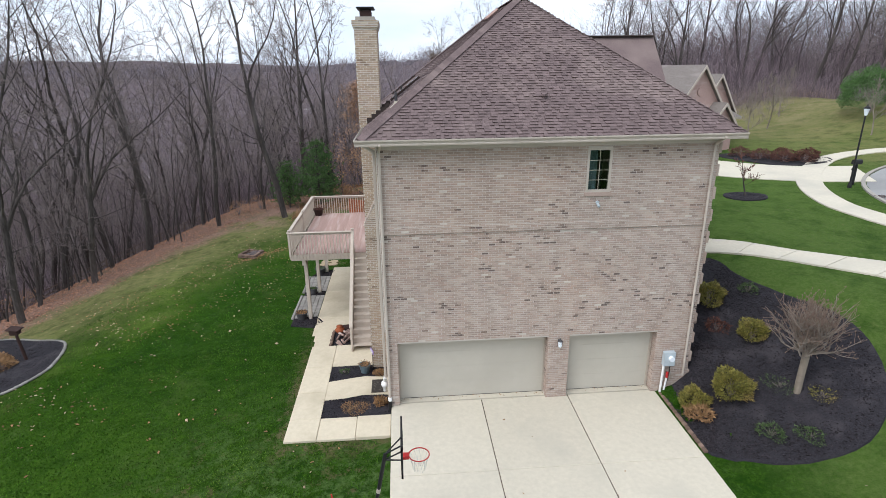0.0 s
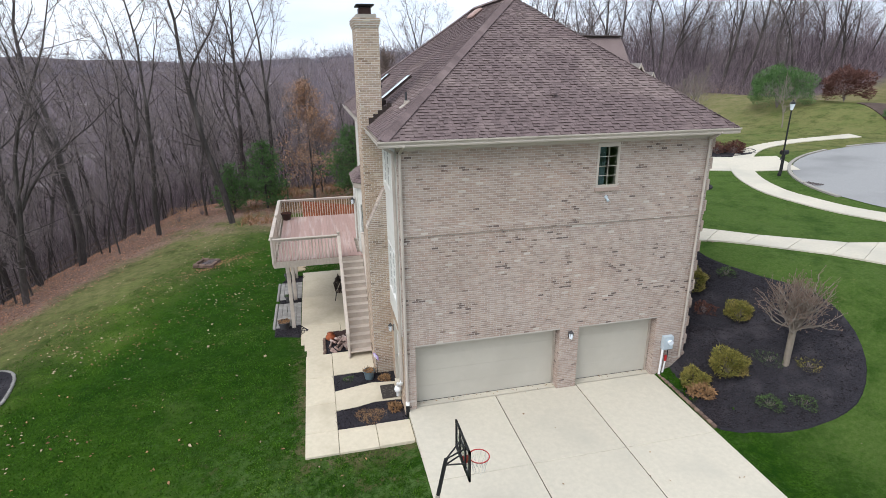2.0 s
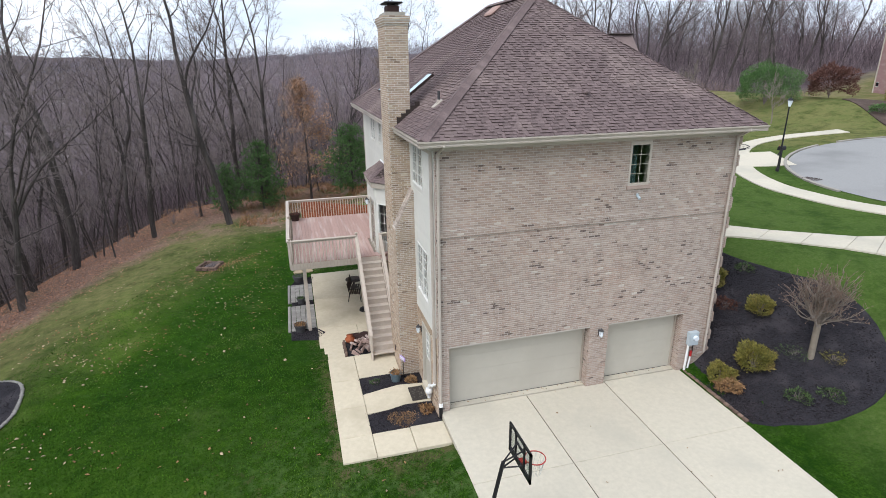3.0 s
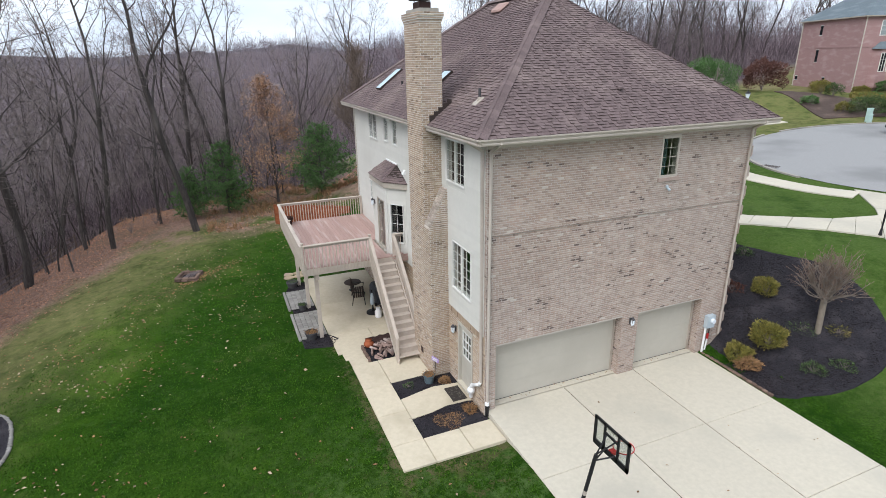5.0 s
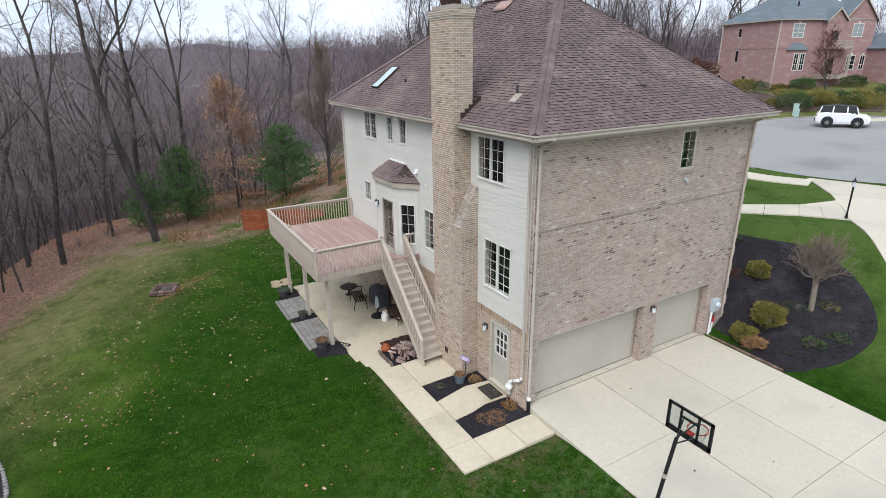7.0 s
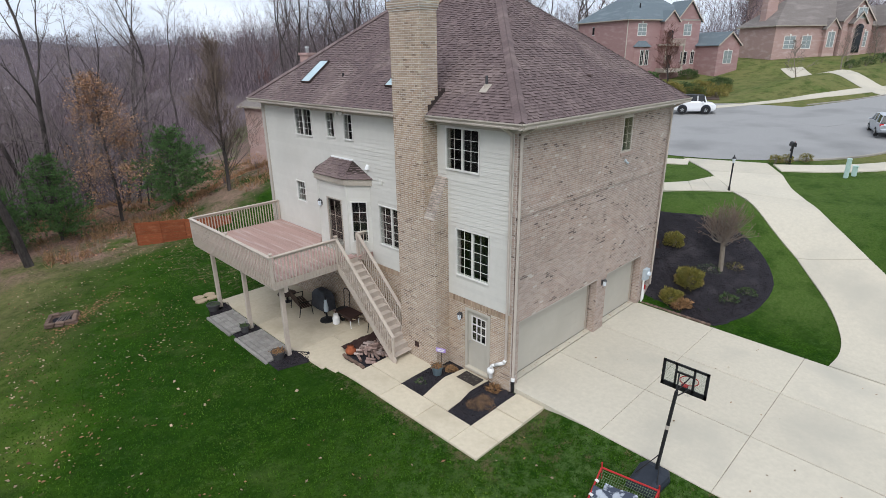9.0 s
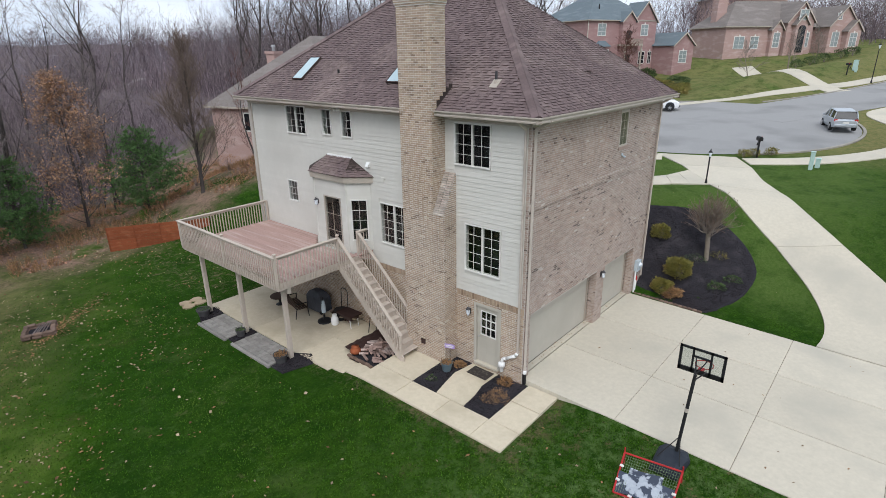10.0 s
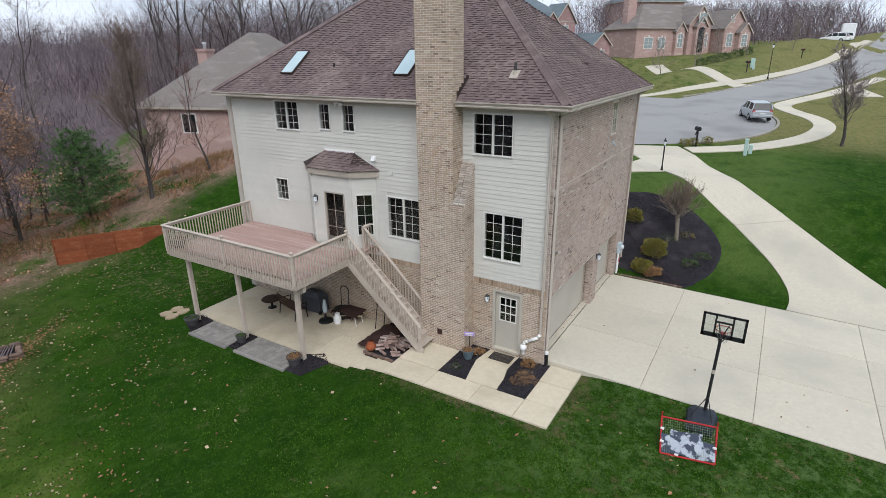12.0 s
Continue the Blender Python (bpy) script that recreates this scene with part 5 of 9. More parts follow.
walkway = thing("pavement", (-3.7, 16.0, -0.2), "yellowed concrete garden walk in jointed slabs", "walkway", kind="structure")
WZT = -0.16
for a, b in ((13.2, 14.27), (14.27, 15.75), (15.75, 17.4), (17.4, 19.05)):
    slab(walkway, -4.22, a, -3.25, b, WZT)
slab(walkway, -3.25, 13.2, -2.1, 14.27, WZT)
slab(walkway, -2.1, 13.2, -1.04, 14.27, WZT + 0.02)
slab(walkway, -3.25, 17.42, -1.76, 19.05, WZT + 0.012)
pathway = Shape()
prof = [((-3.25, 15.25), (-3.25, 16.35)), ((-2.6, 15.3), (-2.6, 16.5)), ((-2.0, 15.45), (-2.0, 16.62)), ((-1.13, 15.42), (-1.13, 16.5))]
for a, b in prof:
    for z in (WZT + 0.01, WZT - 0.3):
        pathway.v += [(a[0], a[1], z), (b[0], b[1], z)]
for i in range(3):
    o = i * 4
    pathway.f += [(o, o + 4, o + 5, o + 1), (o + 2, o + 6, o + 4, o), (o + 1, o + 5, o + 7, o + 3)]
pathway.f += [(0, 1, 3, 2), (12, 14, 15, 13)]
part("slab", pathway, M["walk"], walkway)
patio = thing("patio", (-2.8, 23.8, -0.3), "yellowed concrete patio under the deck", "patio", kind="structure")
PZ = -0.36
slab(patio, -4.2, 19.05, -3.5, 19.75, WZT - 0.08)
slab(patio, -4.3, 19.75, -3.5, 20.4, PZ + 0.04)
slab(patio, -4.45, 20.4, -2.8, 22.1, PZ)
slab(patio, -2.8, 20.95, -1.12, 22.1, PZ)
slab(patio, -4.45, 22.1, -1.12, 25.2, PZ)
slab(patio, -4.45, 25.2, -1.12, 28.75, PZ)
for (a, b) in ((22.3, 24.85), (25.35, 27.5)):
    pav = thing("paver_panel", (-5.0, a, -0.35), "panel of grey concrete pavers beside the patio", "pavers", "paver panels", kind="structure")
    rng = random.Random(5)
    nx, ny = 5, int((b - a) / 0.19)
    for i in range(nx):
        for j in range(ny):
            w2 = 1.05 / nx
            slab(pav, -5.52 + i * w2, a + j * (b - a) / ny, -5.52 + (i + 1) * w2, a + (j + 1) * (b - a) / ny, PZ - 0.03 + rng.uniform(-0.006, 0.006), "paver", 0.2, "paver")
    part("edging", Shape().bar(pose(-5.60, (a + b) / 2, PZ - 0.1), 0.12, b - a + 0.05, 0.16, 0.02), M["paver"], pav)


def mulch_bed(name, outline, label, lift=0.05, chips=200, seed=1, dome=0.0, size=0.09):
    """A bed of mulch draped on the ground, with loose chips on it."""
    rng = random.Random(seed)
    cx = sum(p[0] for p in outline) / len(outline)
    cy = sum(p[1] for p in outline) / len(outline)
    sh = Shape()
    n = len(outline)
    reach = (0, 0.16, 0.32, 0.48, 0.62, 0.74, 0.84, 0.92, 0.97, 0.99, 1)
    rings = len(reach) - 1
    for r, t in enumerate(reach):
        for x, y in outline:
            px, py = cx + (x - cx) * t, cy + (y - cy) * t
            j = 0.0 if r == rings else rng.uniform(-0.015, 0.015)
            sh.v.append((px, py, ground(px, py) + (lift + dome * (1 - t * t) if r < rings else -0.03) + j))
    for r in range(rings):
        sh.f += [(r * n + i, r * n + (i + 1) % n, r * n + n + (i + 1) % n, r * n + n + i) for i in range(n)]
    bed = thing(name, (cx, cy, ground(cx, cy)), label, "mulch bed", kind="structure")
    part("soil", sh, M["mulch"], bed, smooth=False)
    ch = Shape()
    size *= 0.7
    for _ in range(int(chips * 2.2)):
        i = rng.randrange(n)
        t, u = math.sqrt(rng.random()), rng.random()
        x = cx + (outline[i][0] * (1 - u) + outline[(i + 1) % n][0] * u - cx) * t * 0.97
        y = cy + (outline[i][1] * (1 - u) + outline[(i + 1) % n][1] * u - cy) * t * 0.97
        tt = t
        ch.bar(pose(x, y, ground(x, y) + lift + dome * (1 - tt * tt) + 0.008, rng.uniform(-25, 25), rng.uniform(-25, 25), rng.uniform(0, 360)), rng.uniform(0.4, 1) * size, size * 0.3, 0.015)
    c = part("bark_chips", ch, M["chip"], bed)
    c["kind"] = "stuff"
    return bed


def rounded(points, per=5):
    out, n = [], len(points)
    for i in range(n):
        p0, p1, p2, p3 = (Vector(points[(i + k) % n]) for k in (-1, 0, 1, 2))
        for s in range(per):
            t = s / per
            q = 0.5 * ((2 * p1) + (p2 - p0) * t + (2 * p0 - 5 * p1 + 4 * p2 - p3) * t * t + (3 * p1 - p0 - 3 * p2 + p3) * t ** 3)
            out.append((q.x, q.y))
    return out


mulch_bed("mulch_bed", rounded([(8.6, 15.9), (7.8, 15.9), (7.78, 14.9), (7.78, 13.2), (7.8, 12.2), (7.84, 11.5), (8.0, 11.3), (8.8, 10.9), (9.9, 10.45), (11.5, 10.4), (12.75, 11.4), (13.3, 12.9), (13.15, 14.2), (12.4, 15.6), (11.9, 17.4), (11.9, 19.3), (10.4, 20.6), (8.75, 20.2), (8.75, 17.5), (8.75, 15.2)], 4),
          "large rounded bed of black mulch beside the garage", 0.06, 5200, 3)
mulch_bed("mulch_bed", [(-3.35, 16.28), (-2.5, 16.42), (-1.9, 16.55), (-1.1, 16.42), (-1.1, 17.3), (-1.76, 17.3), (-1.76, 17.5), (-3.35, 17.5)], "small dark mulch bed at the chimney foot", 0.04, 300, 4)
mulch_bed("mulch_bed", [(-3.35, 14.2), (-1.05, 14.2), (-1.05, 15.5), (-2.0, 15.53), (-2.6, 15.38), (-3.35, 15.33)], "small dark mulch bed beside the basement door", 0.04, 300, 5)
mulch_bed("mulch_bed", [(-5.55, 21.55), (-4.5, 21.2), (-4.1, 21.7), (-4.5, 22.3), (-5.55, 22.25)], "dark mulch patch at a deck post", 0.05, 200, 6)
mulch_bed("mulch_bed", [(-5.5, 24.9), (-4.48, 24.9), (-4.48, 25.3), (-5.5, 25.3)], "narrow dark mulch strip between pavers", 0.05, 90, 7)
mulch_bed("mulch_bed", [(-5.5, 27.55), (-4.48, 27.55), (-4.3, 28.4), (-5.2, 28.3)], "dark mulch patch at a deck post", 0.05, 120, 8)
mulch_bed("mulch_bed", rounded([(-24, 26.5), (-20.9, 25.7), (-18.2, 24.2), (-16.1, 23.0), (-15.3, 20.9), (-15.3, 19.1), (-16.2, 18.2), (-19, 17.5), (-24, 17)], 3), "dark mulch bed edged with stones in the lawn", 0.06, 900, 9)
mulch_bed("mulch_bed", rounded([(18.3, 27.2), (19.5, 27.3), (20.2, 28.2), (19.6, 29.1), (18.2, 29.0), (17.7, 28.0)], 3), "round mulch ring under a small tree", 0.06, 160, 10)


# ---- trees ----
def limb(sh, tw, rng, p, d, length, r, level, sides, twig_at, up, wob=0.16):
    """One branch and all that grows from it. The thinnest go into tw."""
    steps = 6 if level == 0 else (5 if level == 1 else 3)
    pts, rad = [Vector(p)], [r]
    d = Vector(d).normalized()
    for i in range(steps):
        j = wob if level == 0 else 0.34
        d = (d + Vector((rng.uniform(-j, j), rng.uniform(-j, j), rng.uniform(-j * 0.4, j * 0.6) + up * 0.12))).normalized()
        pts.append(pts[-1] + d * length / steps)
        rad.append(r * (1 - 0.9 * ((i + 1) / steps) ** 0.9))
    target = tw if level >= twig_at else sh
    for i in range(steps):
        target.tube(pts[i], pts[i + 1], rad[i], rad[i + 1], sides[min(level, len(sides) - 1)], False)
    return pts, rad


def bare_tree(seed, height, r0, first=0.35, limbs=15, subs=6, twigs=4, spread=0.8, reach=0.30, thin=0.012, up=0.35, lean=0.0, fork=False, wob=0.16):
    """A garden tree: one leader with side limbs all the way up."""
    rng = random.Random(seed)
    sh, tw = Shape(), Shape()
    tips = []
    trunk, rad = limb(sh, tw, rng, (0, 0, -0.4), (lean, rng.uniform(-0.06, 0.06), 1), height, r0, 0, (8, 5, 4, 3), 2, 0.3, wob)
    for k in range(limbs):
        t = first + (0.98 - first) * (k + rng.random()) / limbs
        i = min(len(trunk) - 2, int(t * (len(trunk) - 1)))
        f = t * (len(trunk) - 1) - i
        p = trunk[i].lerp(trunk[i + 1], f)
        rr = rad[i] + (rad[i + 1] - rad[i]) * f
        a = rng.uniform(0, 6.283)
        ln1 = height * reach * (1.25 - t * 0.85) * rng.uniform(0.6, 1.2)
        d1 = Vector((math.cos(a) * spread, math.sin(a) * spread, 0.55 + t * 0.5 + rng.uniform(-0.3, 0.3)))
        pts1, rad1 = limb(sh, tw, rng, p, d1, ln1, max(thin * 1.5, rr * 0.24), 1, (8, 5, 4, 3), 2 if t < 0.6 else 1, up)
        for s in range(subs):
            q = rng.uniform(0.25, 1.0)
            i1 = min(4, int(q * 5))
            p2 = pts1[i1].lerp(pts1[i1 + 1], q * 5 - i1)
            d2 = (pts1[i1 + 1] - pts1[i1]).normalized() + Vector((rng.uniform(-0.8, 0.8), rng.uniform(-0.8, 0.8), rng.uniform(-0.3, 0.7)))
            pts2, _ = limb(sh, tw, rng, p2, d2, ln1 * rng.uniform(0.3, 0.55), max(thin * 1.1, rad1[i1] * 0.55), 2, (8, 5, 3, 3), 2, up)
            tips.append(pts2[-1])
            for w_ in range(twigs):
                p3 = pts2[0].lerp(pts2[-1], rng.uniform(0.2, 1.0))
                d3 = (pts2[-1] - pts2[0]).normalized() + Vector((rng.uniform(-0.9, 0.9), rng.uniform(-0.9, 0.9), rng.uniform(-0.3, 0.8)))
                e = p3 + d3.normalized() * ln1 * rng.uniform(0.14, 0.3)
                tw.tube(p3, e, thin, thin * 0.45, 3, False)
                tips.append(e)
    return sh, tw, tips


def wood_tree(seed, height, r0, bole=0.42, lean=0.0, thin=0.013, forks=3):
    """A woodland tree: a winding bole, forking leaders, crooked limbs and a crown of fine spreading twigs."""
    rng = random.Random(seed)
    sh, tw = Shape(), Shape()

    def bent(p, d, length, r, end, steps, j, lift, sides, into):
        pts, rad = [Vector(p)], [r]
        d = Vector(d).normalized()
        for i in range(steps):
            d = (d + Vector((rng.gauss(0, j), rng.gauss(0, j), lift + rng.gauss(0, j * 0.6)))).normalized()
            pts.append(pts[-1] + d * length / steps)
            rad.append(r + (end - r) * (i + 1) / steps)
            into.tube(pts[-2], pts[-1], rad[-2], rad[-1], sides, False)
        return pts, rad, d

    def turned(d, angle):
        side = Vector((rng.gauss(0, 1), rng.gauss(0, 1), rng.gauss(0, 0.5)))
        side = (side - d * side.dot(d)).normalized()
        return d * math.cos(angle) + side * math.sin(angle)

    def shoots(pts, rad, d, length, level):
        """Side growth along one limb, then its own twigs."""
        count_ = (0, 5, 6, 5)[level]
        for _ in range(count_):
            q = rng.uniform(0.2, 1.0) * (len(pts) - 1)
            i = min(len(pts) - 2, int(q))
            p = pts[i].lerp(pts[i + 1], q - i)
            dd = turned((pts[i + 1] - pts[i]).normalized(), rng.uniform(0.5, 1.15))
            ln = length * rng.uniform(0.35, 0.7)
            r = max(thin, rad[i] * rng.uniform(0.4, 0.6))
            if level == 3:
                tw.tube(p, p + dd * ln * 0.8, thin * 0.8, thin * 0.3, 3, False)
                continue
            a_, b_, c_ = bent(p, dd, ln, r, max(thin * 0.5, r * 0.35), 3, 0.22, 0.06, 3, sh if level == 1 else tw)
            shoots(a_, b_, c_, ln, level + 1)

    trunk, rad, d = bent((0, 0, -0.5), (lean, rng.uniform(-0.05, 0.05), 1), height * bole + 0.5, r0, r0 * 0.68, 7, 0.075, 0.045, 8, sh)
    for _ in range(7):
        q = rng.uniform(0.35, 1.0) * (len(trunk) - 1)
        i = min(len(trunk) - 2, int(q))
        p = trunk[i].lerp(trunk[i + 1], q - i)
        a_, b_, c_ = bent(p, turned((trunk[i + 1] - trunk[i]).normalized(), rng.uniform(0.8, 1.3)), height * rng.uniform(0.07, 0.17), r0 * rng.uniform(0.12, 0.22), thin * 0.6, 4, 0.16, 0.05, 4, sh)
        shoots(a_, b_, c_, height * 0.11, 2)
    for k in range(forks):
        angle = rng.uniform(0.05, 0.18) if k == 0 else rng.uniform(0.3, 0.65)
        ln = height * (1 - bole) * (rng.uniform(0.85, 1.0) if k == 0 else rng.uniform(0.55, 0.85))
        r = rad[-1] * (0.85 if k == 0 else rng.uniform(0.45, 0.65))
        pts, rr, dd = bent(trunk[-1 if k < 2 else -2], turned(d, angle), ln, r, thin, 6, 0.13, 0.07, 6, sh)
        for q in (1.4, 2.0, 2.5, 3.0, 3.5, 3.9, 4.3, 4.7, 5.1, 5.5, 5.9):
            i = min(5, int(q))
            p = pts[i].lerp(pts[i + 1], q - i)
            side = turned((pts[i + 1] - pts[i]).normalized(), rng.uniform(0.5, 1.0))
            l2 = ln * rng.uniform(0.24, 0.44) * (1.15 - q / 9)
            a_, b_, c_ = bent(p, side, l2, max(thin, rr[i] * rng.uniform(0.35, 0.55)), thin * 0.6, 4, 0.18, 0.1, 4, sh)
            shoots(a_, b_, c_, l2 * 0.75, 2)
    return sh, tw


def plant(name, shapes, mats, label, category, at=(0, 0, 0), group="", names=("trunk", "branch_growth"), yaw=0.0, scale=1.0):
    ob = thing(name, (0, 0, 0), label, category, group)
    for nm, sh, m in zip(names, shapes, mats):
        pt = part(nm, sh, M[m], ob)
        if nm != "trunk":
            pt["kind"] = "stuff"
    ob.matrix_basis = pose(*at, 0, 0, yaw)
    return ob


def set_tree(src, x, y, yaw, s):
    tilt = random.Random(x * 13.7 + y)
    return copy_thing(src, pose(x, y, ground(x, y) - 0.15, s * tilt.uniform(-1, 1), s * tilt.uniform(-1, 1), yaw))


rng = random.Random(77)
WOOD_LABEL = "tall bare deciduous tree with grey bark in the wood"
kinds = []
specs = [(11, 23, 0.24, 0.44, 0.03, 3), (12, 21, 0.18, 0.46, -0.04, 3), (13, 24, 0.26, 0.36, -0.03, 4), (14, 19, 0.14, 0.42, 0.06, 3), (15, 22, 0.17, 0.5, -0.05, 3), (16, 16, 0.11, 0.36, 0.08, 3), (17, 20, 0.2, 0.33, 0.02, 4)]
front = [(-9.65, 41.8), (-14.95, 42.1), (-19.3, 39.2), (-17.0, 44.3), (-20.9, 37.0), (-12.2, 45.6), (-20.0, 33.1)]
for k, (sd, h, r, bole, lean, forks) in enumerate(specs):
    a, b = wood_tree(sd, h, r, bole, lean, 0.0105, forks)
    x, y = front[k]
    kinds.append(plant("tree", (a, b), ("bark", "twig"), WOOD_LABEL, "tree", (x, y, ground(x, y) - 0.15), "woodland trees", yaw=60 * k))
for k, (x, y) in enumerate(((-21.4, 28.2), (-22.3, 31.0), (-23.4, 35.2))):
    front.append((x, y))
saps = []
for k in range(3):
    a, b, _ = bare_tree(30 + k, 8 + k * 1.5, 0.06, 0.2, 10, 4, 3, 0.6, 0.28, 0.012, 0.5)
    x, y = ((-24, 34), (-21.5, 38), (-18.5, 46))[k]
    saps.append(plant("sapling", (a, b), ("bark", "twig"), "thin bare sapling in the undergrowth", "sapling", (x, y, ground(x, y) - 0.1), "woodland saplings"))


depth = wood_depth
placed = list(front)
for k, (x, y) in enumerate(front[7:]):
    set_tree(kinds[(6, 3, 1)[k]], x, y, 70 * k, 2)
tries = 0
made = 0
while made < 120 and tries < 20000:
    tries += 1
    x, y = rng.uniform(-75, 16), rng.uniform(16, 110)
    d = depth(x, y)
    if d < (2.0 if x < -6 else 9.0) or rng.random() > math.exp(-d / 22) or math.hypot(x + 6, y) > 110:
        continue
    if any((x - a) ** 2 + (y - b) ** 2 < 6.5 for a, b in placed):
        continue
    if x > -6 and rng.random() > 0.22:
        continue
    placed.append((x, y))
    set_tree(kinds[rng.randrange(7)], x, y, rng.uniform(0, 360), 6)
    made += 1
for _ in range(190):
    while True:
        x, y = rng.uniform(-45, 2), rng.uniform(20, 70)
        if 1.0 < depth(x, y) < 22 * rng.random() ** 0.6:
            break
    set_tree(saps[rng.randrange(3)], x, y, rng.uniform(0, 360), 1)


# distant woods as one joined growth: slim stems with a fan of twigs each
def far_woods(name, spots, label, rng, size=1.0, limbs=9, wide=0.03):
    """Many small bare trees in one growth: a bent stem, rising limbs and a broad fan of twigs each."""
    v = []

    def blade(p, e, w_):
        s = Vector((rng.uniform(-1, 1), rng.uniform(-1, 1), 0.15)).normalized() * w_
        v.extend((tuple(p - s), tuple(p + s), tuple(e)))

    for x, y in spots:
        z = ground(x, y) - 0.3
        h = rng.uniform(8, 15) * size
        w_ = wide * max(1.0, math.hypot(x + 8, y - 4) / 90)
        foot = Vector((x, y, z))
        fork = foot + Vector((rng.gauss(0, 0.05) * h, rng.gauss(0, 0.05) * h, h * rng.uniform(0.35, 0.5)))
        blade(foot, foot.lerp(fork, 1.5), w_ * 1.7)
        blade(foot, foot.lerp(fork, 1.5), w_ * 1.7)
        for k in range(limbs):
            p = foot.lerp(fork, rng.uniform(0.75, 1.35))
            a = rng.uniform(0, 6.283)
            k_ = rng.uniform(0.1, 0.75)
            ln = h * rng.uniform(0.3, 0.55)
            d = Vector((math.cos(a) * k_, math.sin(a) * k_, rng.uniform(0.55, 1.0))).normalized()
            e = p + d * ln
            blade(p, e, w_ * 0.8)
            for q in (0.3, 0.45, 0.6, 0.7, 0.8, 0.9):
                g = p.lerp(e, q)
                d2 = (d + Vector((rng.gauss(0, 0.6), rng.gauss(0, 0.6), rng.gauss(0.1, 0.35)))).normalized()
                f = g + d2 * ln * rng.uniform(0.22, 0.5)
                blade(g, f, w_ * 0.42)
                for _ in range(2):
                    c = g.lerp(f, rng.uniform(0.3, 0.9))
                    blade(c, c + (d2 + Vector((rng.gauss(0, 0.7), rng.gauss(0, 0.7), rng.gauss(0.1, 0.5)))) * ln * 0.17, w_ * 0.34)
    sh = Shape()
    sh.v = v
    sh.f = [(i, i + 1, i + 2) for i in range(0, len(v), 3)]
    return solid(name, sh, M["twig_far"], label, "woods", kind="stuff")


def thicket(name, spots, label, rng, height=5.0, sprays=26, wide=0.02, mat="twig_far"):
    """Brushwood: clumps of fine leaning sprays that close the view between the trunks."""
    v = []
    for x, y in spots:
        z = ground(x, y) - 0.1
        far = max(1.0, math.hypot(x + 8, y - 4) / 60)
        h = height * rng.uniform(0.5, 1.1)
        r = 1.3 * far ** 0.5
        w_ = wide * far
        for _ in range(sprays):
            px, py, pz = x + rng.gauss(0, r), y + rng.gauss(0, r), z + h * rng.random() ** 1.3 * 0.8
            ln = h * rng.uniform(0.15, 0.4)
            a = rng.uniform(0, 6.283)
            k = rng.uniform(0.1, 0.8)
            c, s = math.cos(a), math.sin(a)
            g = rng.uniform(0, 6.283)
            sx, sy = math.cos(g) * w_, math.sin(g) * w_
            v += [(px - sx, py - sy, pz), (px + sx, py + sy, pz), (px + c * ln * k, py + s * ln * k, pz + ln)]
    sh = Shape()
    sh.v = v
    sh.f = [(i, i + 1, i + 2) for i in range(0, len(v), 3)]
    return solid(name, sh, M[mat], label, "brushwood", kind="stuff")


spots = []
while len(spots) < 1500:
    r, a = rng.uniform(55, 190), rng.uniform(radians(-75), radians(48))
    x, y = -8 + r * math.sin(a), 5 + r * math.cos(a)
    d = depth(x, y)
    if (d > 14 and rng.random() < 0.9) or (x > 28 and y > 72 + rng.uniform(0, 8)) or (x > 55 and y > 62 and rng.random() < 0.8):
        spots.append((x, y))
far_woods("woodland", spots, "bare grey-brown woods filling the valley slope", rng, 0.95, 8, 0.03)
spots = []
while len(spots) < 7500:
    r, a = rng.uniform(180, 640), rng.uniform(radians(-75), radians(85))
    x, y = -8 + r * math.sin(a), 5 + r * math.cos(a)
    if depth(x, y) > 16 or y > 75 or x > 150:
        if not (x > 60 and y < 60 and x < 170):
            spots.append((x, y))
# hill woods take the twig colour with distance haze mixed in
thicket("woodland", spots, "distant bare woods on the hills", rng, 12.0, 30, 0.011, "twig_hazed")
spots = []
while len(spots) < 620:
    x, y = rng.uniform(95, 230), rng.uniform(-70, 62)
    if y > 34 or (x > 140 and y > 8) or (x > 165 and abs(y + 13 - 0.1 * (170 - x)) > 9):
        spots.append((x, y))
far_woods("woodland", spots, "bare woods behind the houses of the street", rng, 1.0, 8, 0.035)
spots = []
while len(spots) < 1300:
    x, y = rng.uniform(138, 300), rng.uniform(-90, 60)
    if abs(y + 13 - 0.1 * (170 - x)) > 7 or x > 190:
        spots.append((x, y))
thicket("brushwood", spots, "dense grey-brown brushwood at the top of the street", rng, 9.0, 34, 0.014)
spots = [(rng.uniform(27, 125), 74 + 55 * rng.random() ** 1.2) for _ in range(230)]
far_woods("woodland", spots, "bare woods on the rise behind the neighbour's house", rng, 1.0, 9, 0.028)
for _ in range(52):
    x, y = rng.uniform(27, 95), 68 + 36 * rng.random() ** 1.4
    set_tree(kinds[rng.randrange(7)], x, y, rng.uniform(0, 360), 2)

spots = []
while len(spots) < 8000:
    r, a = 45 + 135 * rng.random() ** 1.2, rng.uniform(radians(-75), radians(45))
    x, y = -8 + r * math.sin(a), 5 + r * math.cos(a)
    if depth(x, y) > 8 + 4 * rng.random():
        spots.append((x, y))
thicket("brushwood", spots, "fine grey-brown brushwood under the trees of the valley", rng, 6.0, 34, 0.018)
spots = [(rng.uniform(26, 125), 69.5 + 60 * rng.random() ** 1.5) for _ in range(1500)]
thicket("brushwood", spots, "grey-brown brushwood on the rise behind the neighbour", rng, 6.5, 34, 0.018)

